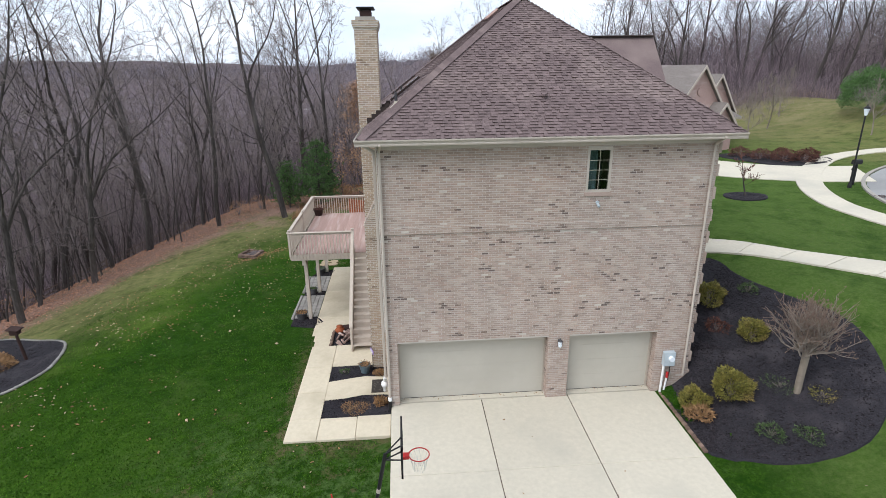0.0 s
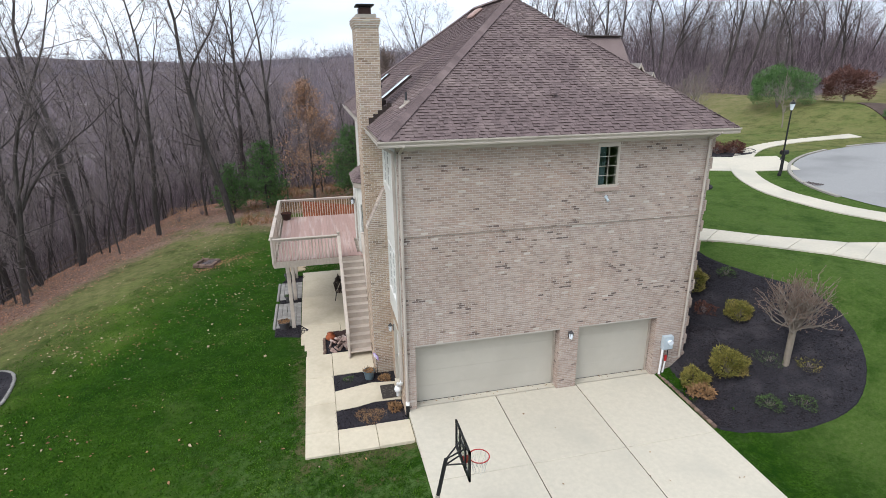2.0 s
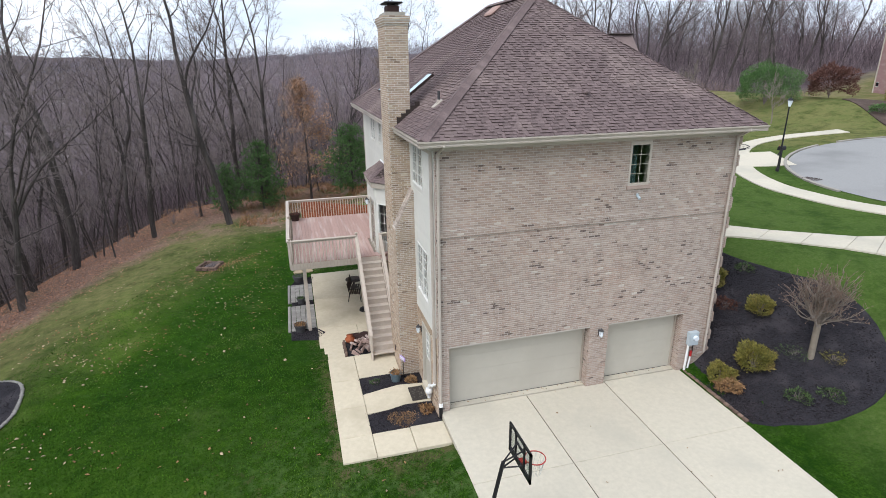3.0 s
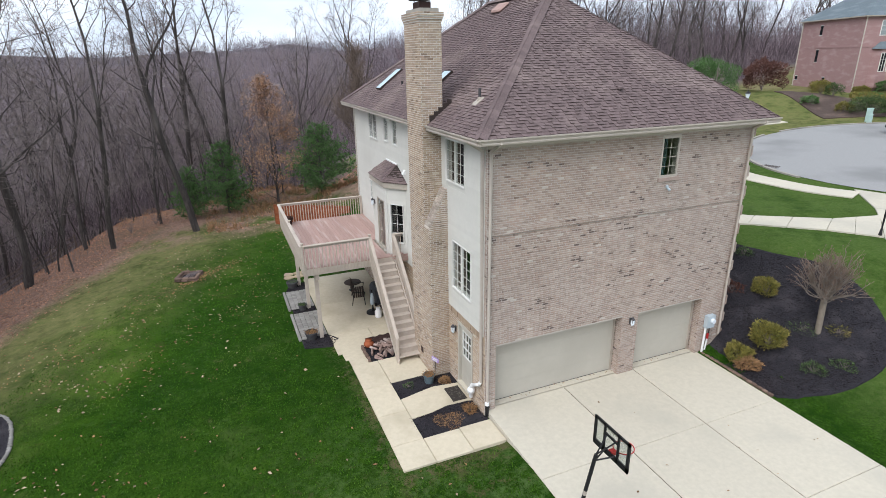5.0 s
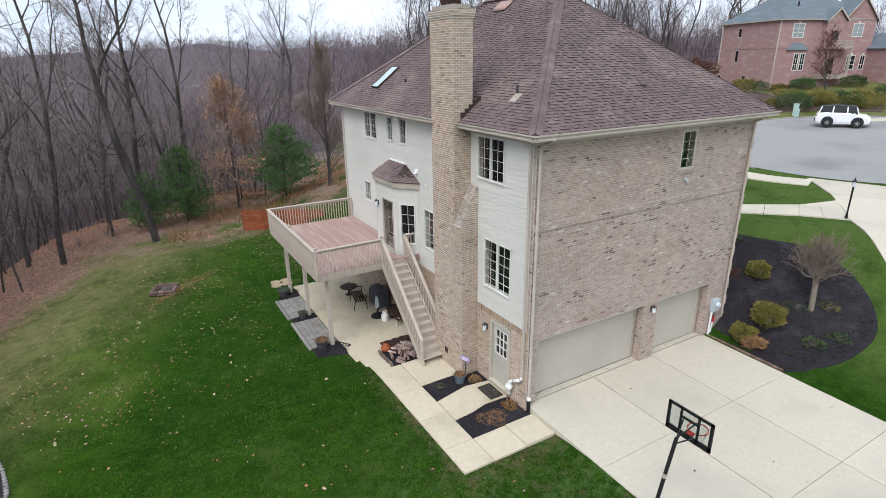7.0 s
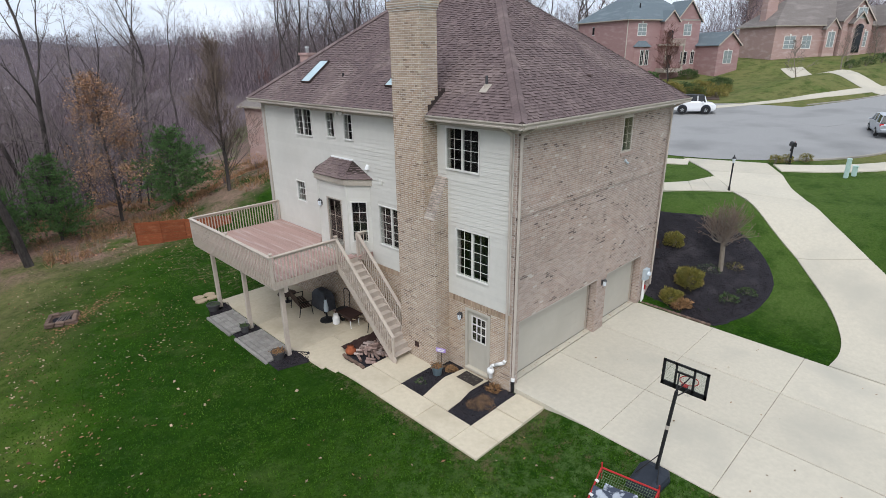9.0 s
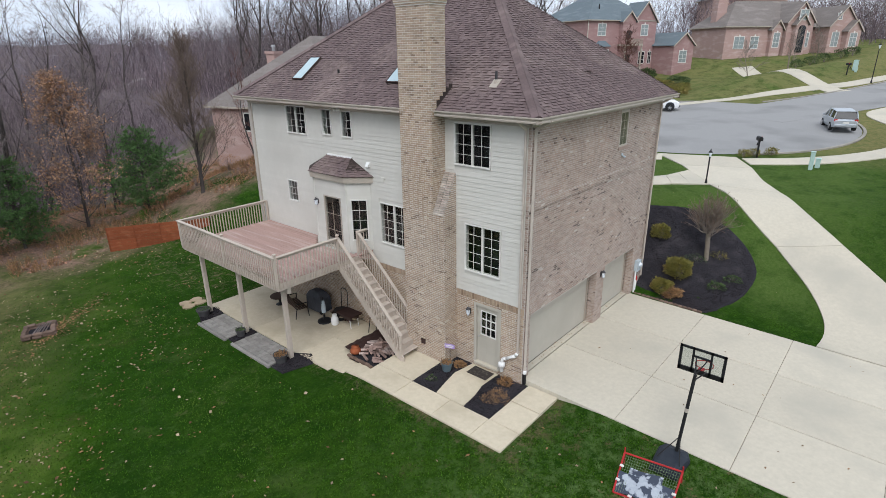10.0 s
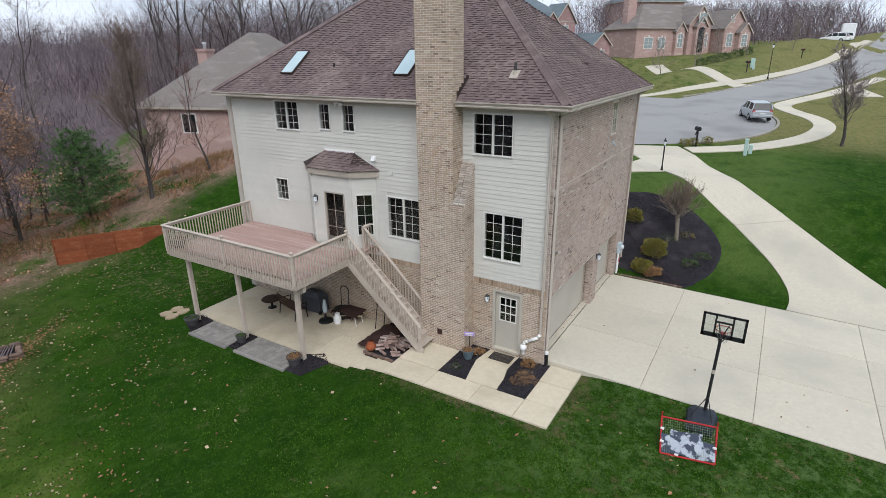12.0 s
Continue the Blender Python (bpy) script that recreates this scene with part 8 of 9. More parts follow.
# ---- fire pit, stepping stones, beds' edging ----
pit = thing("fire_pit", (-10.0, 32.5, ground(-10.0, 32.5)), "square fire pit of stacked brown stones", "fire pit")
rng = random.Random(4)
for lvl in range(2):
    for side in range(4):
        for k in range(3):
            m = pose(-10.0, 32.5, ground(-10, 32.5) + 0.05 + lvl * 0.11, 0, 0, -20 + side * 90) @ pose(-0.42 + k * 0.36 + lvl * 0.05, -0.5 + rng.uniform(-0.03, 0.03), 0, rng.uniform(-4, 4), rng.uniform(-4, 4), rng.uniform(-6, 6))
            part("stone", Shape().bar(m, 0.34, 0.18, 0.11, 0.03), M["rubble"], pit)
for k in range(5):
    part("stick", Shape().tube((-10.35 + 0.12 * k, 32.2 + 0.1 * rng.random(), ground(-10, 32.5) + 0.12), (-9.9 + 0.1 * k, 32.8, ground(-10, 32.5) + 0.2), 0.025, 0.018, 5), M["twig"], pit)
part("ash", Shape().prism([(-10.45, 32.2), (-9.7, 32.05), (-9.55, 32.8), (-10.3, 32.95)], ground(-10, 32.5) - 0.05, ground(-10, 32.5) + 0.06), M["mulch"], pit)
for k, (x, y, a_) in enumerate(((-5.08, 29.42, 10), (-4.58, 29.4, 60), (-5.06, 29.86, 120), (-4.54, 29.84, 200))):
    r3 = random.Random(k)
    pts = [(x + 0.28 * r3.uniform(0.85, 1.1) * math.cos(radians(a_) + t), y + 0.25 * r3.uniform(0.85, 1.1) * math.sin(radians(a_) + t)) for t in (2 * math.pi * i / 7 for i in range(7))]
    solid("stepping_stone", Shape().prism(pts, ground(x, y) - 0.05, ground(x, y) + 0.05), M["stone"], "flat buff stepping stone set in the lawn", "stepping stone", "stepping stones")
edge = rounded([(-24, 26.5), (-20.9, 25.7), (-18.2, 24.2), (-16.1, 23.0), (-15.3, 20.9), (-15.3, 19.1), (-16.2, 18.2), (-19, 17.5)], 12)
edging = thing("bed_edging", (-15.5, 20.5, ground(-15.5, 20.5)), "row of pale stones edging a mulch bed", "edging")
rng = random.Random(8)
for x, y in edge[8:84]:
    part("stone", Shape().bar(pose(x, y, ground(x, y) + 0.05, rng.uniform(-10, 10), rng.uniform(-10, 10), rng.uniform(0, 360)), 0.15, 0.11, 0.09, 0.03), M["paver"], edging)
bhz = ground(-17.1, 21.9)
bh = thing("birdhouse", (-17.1, 21.9, bhz), "weathered brown birdhouse on a slanting post", "birdhouse")
part("post", Shape().tube((-17.1, 21.9, bhz - 0.1), (-17.25, 21.9, bhz + 1.3), 0.07, 0.06, 8), M["rust"], bh)
part("box", Shape().bar(pose(-17.26, 21.9, bhz + 1.4), 0.34, 0.3, 0.22, 0.02), M["rust"], bh)
part("roof", Shape().bar(pose(-17.26, 21.9, bhz + 1.54, 0, 8, 0), 0.5, 0.45, 0.05, 0.01), M["rust"], bh)
for k, (x, y) in enumerate(((-17.8, 21.4), (-18.3, 22.0))):
    bush(x, y, 0.5, 0.3, "straw", "dry tan perennial clump in a mulch bed", 70 + k, 350, 0.14)
be = thing("bed_edging", (7.78, 13.0, 0), "row of dark timber and stones along the drive", "edging")
for k in range(15):
    y = 11.6 + k * 0.195
    part("stone", Shape().bar(pose(7.8, y, -0.01 - 0.02 * (14.6 - y), 0, rng.uniform(-8, 8), rng.uniform(-8, 8)), 0.12, 0.18, 0.12, 0.02), M["rubble"], be)
# stained plank fence at the back boundary
fe = thing("fence", (-2.0, 39.6, ground(-2, 39.6)), "low red-brown plank fence by the wood's edge", "fence")
fa, fb = Vector((-4.5, 40.0, 0)), Vector((0.2, 37.35, 0))
for k in range(4):
    p, q = fa.lerp(fb, k / 4), fa.lerp(fb, (k + 1) / 4)
    for j in range(-4, 6):
        a3, b3 = Vector((p.x, p.y, -0.02 + j * 0.185)), Vector((q.x, q.y, -0.02 + j * 0.185))
        if b3.z + 0.1 < ground(p.x, p.y) and b3.z + 0.1 < ground(q.x, q.y):
            continue
        rot = (b3 - a3).to_track_quat("X", "Z").to_matrix().to_4x4()
        part("plank", Shape().bar(Matrix.Translation((a3 + b3) / 2) @ rot, (b3 - a3).length - 0.02, 0.035, 0.175, 0.006), M["fence"], fe)
    part("post", Shape().bar(pose(p.x, p.y + 0.07, 0.12), 0.1, 0.1, 1.75, 0.01), M["fence"], fe)

cover = Shape()
r4 = random.Random(17)
for _ in range(2600):
    t, o = r4.random(), r4.uniform(0.25, 1.7)
    p = fa.lerp(fb, t) + Vector((0.465, 0.885, 0)) * o
    cover.leaf((p.x, p.y, ground(p.x, p.y) + r4.uniform(0.02, 0.12) + 0.25 * r4.random() ** 4), r4.uniform(0.09, 0.18), r4, 0.7)
solid("ground_cover", cover, M["cover_green"], "bright green ground cover behind a plank fence", "ground cover", kind="stuff")

# ---- by the basement door ----
def lantern(face, u, z, label, glass="pot"):
    p = Vector(face.at(u, 0.0, z))
    n = face.n
    ob = thing("wall_lamp", tuple(p), label, "wall lamp", "wall lamps")
    metal = M["pot"]
    part("backplate", face.box(Shape(), u - 0.045, u + 0.045, 0.0, 0.03, z - 0.1, z + 0.1), metal, ob)
    c = p + n * 0.12
    part("lantern", Shape().lathe(c.x, c.y, [(0.035, z - 0.13), (0.06, z - 0.08), (0.068, z + 0.08), (0.07, z + 0.085)], 8), M[glass], ob, "glass lantern")
    part("cap", Shape().lathe(c.x, c.y, [(0.085, z + 0.085), (0.035, z + 0.14), (0.015, z + 0.18)], 8), metal, ob)
    for k in range(4):
        a_ = math.pi * (0.25 + 0.5 * k)
        part("cage_bar", Shape().tube((c.x + 0.04 * math.cos(a_), c.y + 0.04 * math.sin(a_), z - 0.13), (c.x + 0.078 * math.cos(a_), c.y + 0.078 * math.sin(a_), z + 0.09), 0.006, 0.006, 4), metal, ob)
    part("bracket", Shape().tube(p, c + Vector((0, 0, 0.15)), 0.012, 0.012, 6), metal, ob)


lantern(SOUTH, 4.33, 2.0, "steel and glass lantern on the pier between garage doors", "lens")
lantern(WEST, 16.65, 1.86, "steel and glass lantern beside the basement door", "lens")
lantern(FRONT, 23.8, 4.65, "small steel lantern beside the deck door", "lens")
fld = thing("flood_light", WEST.at(22.78, 0.0, 8.22), "white twin flood light under the eave", "flood light")
part("base", Shape().tube(WEST.at(22.78, 0.0, 8.24), WEST.at(22.78, 0.06, 8.24), 0.05, 0.05, 10), M["pipe"], fld)
for s in (-0.1, 0.1):
    part("lamp", Shape().tube(WEST.at(22.78 + s * 0.4, 0.06, 8.24), WEST.at(22.78 + s * 1.3, 0.22, 8.16), 0.03, 0.075, 10), M["pipe"], fld, "white flood lamp head")
vh = thing("vent_hood", WEST.at(21.38, 0.02, 6.3), "white plastic dryer vent hood on siding", "vent")
part("hood", WEST.box(Shape(), 21.3, 21.46, 0.0, 0.13, 6.22, 6.38, 0.04), M["pipe"], vh)
jb = thing("utility_cover", WEST.at(20.65, 0.02, 5.84), "small siding-coloured cover plate", "cover plate")
part("plate", WEST.box(Shape(), 20.57, 20.73, 0.0, 0.045, 5.76, 5.92), M["siding"], jb)
hs = thing("wall_sensor", SOUTH.at(5.2, 0.01, 6.45), "small grey sensor on siding below a window", "sensor")
part("plate", Shape().tube(SOUTH.at(5.2, 0.0, 6.5), SOUTH.at(5.2, 0.05, 6.5), 0.05, 0.05, 10), M["meter"], hs)
part("head", Shape().tube(SOUTH.at(5.2, 0.04, 6.47), SOUTH.at(5.22, 0.14, 6.4), 0.03, 0.045, 8), M["meter"], hs)
# electric meter with conduit
mt = thing("electric_meter", SOUTH.at(7.95, 0.0, 1.2), "pale grey electric meter box on brick", "meter")
part("box", SOUTH.box(Shape(), 7.78, 8.14, 0.012, 0.17, 1.02, 1.5), M["meter"], mt)
part("dial", Shape().tube(SOUTH.at(8.0, 0.17, 1.3), SOUTH.at(8.0, 0.26, 1.3), 0.09, 0.085, 14), M["lens"], mt)
part("conduit", Shape().tube(SOUTH.at(7.83, 0.08, 1.03), SOUTH.at(7.8, 0.08, -0.05), 0.04, 0.04, 8), M["pipe"], mt, "white plastic conduit")
part("conduit", Shape().tube(SOUTH.at(7.98, 0.08, 0.55), SOUTH.at(7.92, 0.08, -0.02), 0.03, 0.03, 8), M["pipe"], mt, "white plastic conduit")
part("valve", Shape().tube(SOUTH.at(7.98, 0.08, 0.75), SOUTH.at(7.98, 0.08, 0.55), 0.045, 0.045, 8), M["red"], mt, "red valve body")
part("cable", Shape().pipe([SOUTH.at(8.05, 0.05, 1.02), SOUTH.at(8.06, 0.05, 0.7), SOUTH.at(8.0, 0.06, 0.3)], 0.015, 5), M["black"], mt)
dm = thing("doormat", (-1.45, 15.92, WZT + 0.02), "dark patterned doormat at the basement door", "doormat")
part("pad", Shape().bar(pose(-1.48, 15.92, WZT + 0.028), 0.5, 0.8, 0.02, 0.005), M["mat"], dm)
sg = thing("yard_sign", (-1.72, 17.05, ground(-1.72, 17.05)), "small lavender yard sign on a dark stake", "sign")
part("stake", Shape().tube((-1.72, 17.05, -0.3), (-1.72, 17.05, 0.55), 0.012, 0.012, 6), M["black"], sg)
part("plate", Shape().bar(pose(-1.74, 17.05, 0.6, 0, 0, 20), 0.02, 0.36, 0.16, 0.005), M["lavender"], sg)
for k in range(2):
    part("text_bar", Shape().bar(pose(-1.76, 17.045, 0.63 - 0.06 * k, 0, 0, 20), 0.008, 0.28 - 0.06 * k, 0.03), M["white"], sg)


def potted(x, y, z, r, h, pot, plant_mat, label, seed, n=160):
    ob = thing("plant_pot", (x, y, z), label, "plant pot")
    part("pot", Shape().lathe(x, y, [(r * 0.68, z), (r * 0.92, z + h * 0.85), (r, z + h * 0.86), (r, z + h), (r * 0.86, z + h), (r * 0.84, z + h * 0.86), (0.01, z + h * 0.85)], 18), M[pot], ob, smooth=False)
    lf, rg = Shape(), random.Random(seed)
    for _ in range(n):
        a_, q = rg.uniform(0, 6.283), rg.random() ** 0.5 * r * 0.85
        p = Vector((x + q * math.cos(a_), y + q * math.sin(a_), z + h * 0.86))
        e = p + Vector((rg.uniform(-0.1, 0.1), rg.uniform(-0.1, 0.1), rg.uniform(0.02, 0.1)))
        lf.tube(p, e, 0.006, 0.003, 3, False)
        lf.leaf(e, 0.05, rg)
    part("dead_plant", lf, M[plant_mat], ob)


potted(-2.02, 16.95, ground(-2.02, 16.95) + 0.03, 0.21, 0.34, "pot_blue", "leaf", "blue-grey glazed pot with withered plants", 1)
potted(-5.15, 22.2, ground(-5.15, 22.2) + 0.03, 0.27, 0.34, "pot", "leaf", "dark round planter with withered plants", 2)
potted(-5.05, 25.1, ground(-5.05, 25.1) + 0.03, 0.2, 0.3, "pot", "bush_green", "dark round planter with withered plants", 3, 60)
potted(-5.1, 28.0, ground(-5.1, 28.0) + 0.03, 0.3, 0.32, "pot", "bush_green", "wide dark planter with a small plant", 4, 60)
potted(-4.95, 28.15, DZ, 0.27, 0.34, "rust", "bush_red", "rust-brown planter on the deck corner", 5, 200)
bush(-1.5, 16.8, 0.22, 0.09, "straw", "withered ornamental grass by the basement door", 80, 420, 0.08)
bush(-2.75, 17.0, 0.2, 0.08, "bush_green", "small green plant in a mulch bed", 81, 90, 0.07)
bush(-2.2, 14.75, 0.5, 0.04, "straw", "flattened rust-coloured dead perennials", 82, 900, 0.055)
bush(-1.4, 14.95, 0.22, 0.12, "leaf", "dry brown perennial stalks", 83, 220, 0.12)

# ---- under the deck ----
def bench(x, y, yaw):
    ob = thing("bench", (0, 0, 0), "dark metal garden bench under the deck", "bench")
    for k in range(5):
        part("seat_slat", Shape().bar(pose(0, -0.2 + k * 0.1, 0.43), 1.25, 0.08, 0.025, 0.004), M["sofa"], ob)
    for k in range(4):
        part("back_slat", Shape().bar(pose(0, 0.27 + 0.02 * k, 0.55 + k * 0.11, 80, 0, 0), 1.25, 0.08, 0.025, 0.004), M["sofa"], ob)
    for s in (-0.58, 0.58):
        part("leg", Shape().pipe([(s, -0.28, 0), (s, -0.24, 0.43), (s, -0.28, 0.65), (s, 0.25, 0.66)], 0.02, 6), M["black"], ob)
        part("leg", Shape().pipe([(s, 0.32, 0), (s, 0.24, 0.43), (s, 0.34, 0.95)], 0.02, 6), M["black"], ob)
    ob.matrix_basis = pose(x, y, PZ, 0, 0, yaw)


bench(-2.45, 25.0, 78)
gl = thing("grill", (-1.75, 24.0, PZ), "gas grill under a black fabric cover", "grill")
part("cover", loft([[(x * s + -1.75, y * s2 + 24.0, PZ + z) for x, y in ((-0.32, -0.62), (0.32, -0.62), (0.36, 0), (0.32, 0.62), (-0.32, 0.62), (-0.36, 0))] for s, s2, z in ((0.85, 0.85, 0.05), (0.82, 0.83, 0.4), (0.8, 0.8, 0.68), (0.62, 0.56, 0.86), (0.42, 0.42, 0.92))]), M["cover"], gl)
gl.location += Vector((0.12, 0.55, 0))
part("wheel", Shape().tube((-2.05, 23.5, PZ + 0.08), (-1.98, 23.5, PZ + 0.08), 0.08, 0.08, 10), M["tyre"], gl)
st_ = thing("side_table", (-2.55, 23.0, PZ), "round dark metal side table", "side table")
part("top", Shape().lathe(-2.55, 23.0, [(0.3, PZ + 0.4), (0.3, PZ + 0.43)], 20), M["black"], st_)
for k in range(3):
    a_ = k * 2.09
    part("leg", Shape().tube((-2.55 + 0.22 * math.cos(a_), 23.0 + 0.22 * math.sin(a_), PZ), (-2.55 + 0.12 * math.cos(a_), 23.0 + 0.12 * math.sin(a_), PZ + 0.41), 0.014, 0.014, 6), M["black"], st_)
ot = thing("patio_table", (-3.55, 25.4, PZ), "low round dark metal patio table", "side table")
part("top", Shape().lathe(-3.55, 25.4, [(0.4, PZ + 0.38), (0.42, PZ + 0.4), (0.4, PZ + 0.42)], 20), M["sofa"], ot)
part("stand", Shape().lathe(-3.55, 25.4, [(0.2, PZ), (0.05, PZ + 0.06), (0.05, PZ + 0.38)], 12), M["black"], ot)
ot.location += Vector((1.15, 0.95, 0))
um = thing("umbrella_base", (-2.05, 22.75, PZ), "dark umbrella stand with a pale folded cloth", "umbrella stand")
part("stand", Shape().lathe(-2.05, 22.75, [(0.3, PZ), (0.28, PZ + 0.06), (0.05, PZ + 0.1), (0.04, PZ + 0.3)], 18), M["black"], um)
um.location += Vector((-0.15, 0.7, 0))
part("pole", Shape().tube((-2.05, 22.75, PZ + 0.1), (-2.05, 22.75, PZ + 1.1), 0.022, 0.022, 8), M["black"], um)
part("cloth", Shape().lathe(-2.05, 22.75, [(0.09, PZ + 0.42), (0.1, PZ + 0.6), (0.05, PZ + 0.95)], 9), M["meter"], um, "pale folded cloth")
tank = thing("propane_tank", (-2.2, 22.3, PZ), "white propane tank on the patio", "propane tank")
part("cylinder", Shape().lathe(-2.2, 22.3, [(0.12, PZ), (0.15, PZ + 0.04), (0.155, PZ + 0.28), (0.1, PZ + 0.36), (0.03, PZ + 0.38)], 16), M["pipe"], tank)
part("collar", Shape().lathe(-2.2, 22.3, [(0.1, PZ + 0.36), (0.1, PZ + 0.45)], 14), M["pipe"], tank)
wb = thing("wheelbarrow", (-1.95, 21.75, PZ), "rusty wheelbarrow with pale handles", "wheelbarrow")
part("tray", loft([[(x + -1.95, y + 21.75, PZ + z) for x, y in c] for c, z in (([(-0.2, -0.3), (0.2, -0.3), (0.18, 0.28), (-0.18, 0.28)], 0.34), ([(-0.32, -0.45), (0.32, -0.45), (0.3, 0.48), (-0.3, 0.48)], 0.58))]), M["rust"], wb)
for s in (-0.2, 0.2):
    part("handle", Shape().tube((-1.95 + s, 21.1, PZ + 0.55), (-1.95 + s * 0.4, 22.3, PZ + 0.22), 0.022, 0.022, 6), M["stone"], wb)
    part("leg", Shape().tube((-1.95 + s, 21.5, PZ + 0.42), (-1.95 + s, 21.45, PZ), 0.015, 0.015, 5), M["pipe"], wb)
part("wheel", Shape().tube((-2.0, 22.35, PZ + 0.2), (-1.9, 22.35, PZ + 0.2), 0.2, 0.2, 14), M["tyre"], wb)
wb.location += Vector((0.2, 0.62, 0))
tank.location += Vector((0.1, 0.6, 0))
st_.location += Vector((0.95, 0.1, 0))
ht = thing("hand_truck", (-1.45, 21.2, PZ), "black hand truck leaning by the stairs", "hand truck")
part("frame", Shape().pipe([(-1.7, 20.9, PZ), (-1.5, 20.9, PZ + 1.0), (-1.5, 21.0, PZ + 1.1), (-1.5, 21.2, PZ + 1.1), (-1.5, 21.3, PZ + 1.0), (-1.7, 21.3, PZ)], 0.018, 6), M["black"], ht)
ht2 = thing("hand_truck", (-1.4, 23.1, PZ), "black wheeled frame standing against brick", "hand truck")
part("frame", Shape().pipe([(-1.4, 22.9, PZ), (-1.35, 22.9, PZ + 1.2), (-1.35, 23.0, PZ + 1.3), (-1.35, 23.2, PZ + 1.3), (-1.35, 23.3, PZ + 1.2), (-1.4, 23.3, PZ)], 0.018, 6), M["black"], ht2)
# firewood beside the stairs with a dark tarp and a clay chiminea
fwx = thing("mulch_bed", (-2.6, 20.0, -0.3), "patch of bare dark soil beside the stairs", "soil", kind="structure")
part("soil", Shape().prism([(-3.48, 19.1), (-1.15, 19.1), (-1.15, 20.93), (-2.78, 20.93), (-2.82, 20.38), (-3.48, 20.38)], -0.6, -0.24), M["mulch"], fwx)
rng = random.Random(12)
pile = thing("firewood_pile", (-2.7, 19.7, -0.24), "loose pile of split firewood logs", "firewood")
for k in range(64):
    x, y = rng.uniform(-3.3, -1.95), rng.uniform(19.15, 20.2)
    z = -0.18 + rng.uniform(0, 0.17) * (1 - abs(x + 2.7) / 1.0)
    m = pose(x, y, z, rng.uniform(-12, 12), rng.uniform(-15, 15), rng.choice((115, 125, 130, 60)) + rng.uniform(-14, 14))
    ln_, r_ = rng.uniform(0.3, 0.42), rng.uniform(0.038, 0.062)
    sec = [[tuple(m @ Vector((x_, r_ * c * math.cos(t), r_ * c * math.sin(t)))) for t, c in ((0.2, 1), (1.2, 0.9), (2.3, 1.05), (3.4, 0.8), (4.4, 1), (5.4, 0.9))] for x_ in (-ln_ / 2, ln_ / 2)]
    part("log", loft(sec), M["log"], pile)
stack = thing("firewood_pile", (-1.35, 23.0, PZ), "low row of brown logs against the brick wall", "firewood")
for k in range(22):
    y, lvl = 22.55 + 0.115 * (k % 11), k // 11
    x = -1.45 + rng.uniform(-0.05, 0.05)
    sec = [[(x + e, y + 0.055 * c * math.cos(t), PZ + 0.07 + 0.11 * lvl + 0.055 * c * math.sin(t)) for t, c in ((0.2, 1), (1.2, 0.9), (2.3, 1.05), (3.4, 0.8), (4.4, 1), (5.4, 0.9))] for e in (-0.2, 0.2)]
    part("log", loft(sec), M["sofa"] if k % 3 else M["log"], stack)
tarp = thing("tarp", (-2.3, 20.7, -0.24), "crumpled dark brown tarp beside firewood", "tarp")
tp = Shape()
for i in range(13):
    for j in range(9):
        x, y = -3.25 + 1.9 * i / 12, 20.0 + 0.95 * j / 8
        tp.v.append((x, y, -0.2 + 0.07 * math.sin(math.pi * i / 12) ** 0.7 * math.sin(math.pi * (0.15 + 0.7 * j / 8)) + 0.03 * rng.uniform(-1, 1)))
tp.f = [(i * 9 + j, i * 9 + 9 + j, i * 9 + 10 + j, i * 9 + j + 1) for i in range(12) for j in range(8)]
part("sheet", tp, M["rust"], tarp)
chm = thing("clay_chiminea", (-3.3, 20.1, -0.22), "small orange clay chiminea lying among logs", "chiminea")
part("pot", Shape().lathe(-3.25, 20.28, [(0.1, -0.22), (0.19, -0.15), (0.2, -0.06), (0.14, 0.02), (0.11, 0.04), (0.14, 0.09)], 14), M["terracotta"], chm, smooth=True)
for k in range(8):
    solid("brick", Shape().bar(pose(-3.52 + 0.02 * (k % 2), 19.2 + k * 0.16, -0.2, 0, rng.uniform(-6, 6), rng.uniform(-10, 10)), 0.1, 0.2, 0.09, 0.01), M["rubble"], "loose edging brick beside a firewood pile", "brick", "loose edging bricks", at=(0, 0, 0))

# ---- loose leaves and grass ----
rng = random.Random(31)


def on_drive(x, y):
    ring_ = DRIVE_L + DRIVE_R[::-1]
    hit_ = False
    for (ax, ay), (bx, by) in zip(ring_, ring_[1:] + ring_[:1]):
        if (ay > y) != (by > y) and x < (bx - ax) * (y - ay) / (by - ay) + ax:
            hit_ = not hit_
    return hit_


def paved(x, y):
    if x > 7.6 and (on_drive(x, y) or on_drive(x + 0.1, y - 0.1) or on_drive(x - 0.1, y + 0.1)):
        return True
    if 9 < x < 18 and abs((x - 9.4) * 0.73 + (y - 25.0) * 0.68) < 0.95:
        return True
    return (-4.3 < x < X1 + 0.2 and 13.1 < y < Y1) or (-1.3 < x < 7.8 and y < 14.7) or (-5.7 < x < -1 and 19 < y < 29) or ((x - 10.5) ** 2 / 9 + (y - 13.5) ** 2 / 12 < 1)


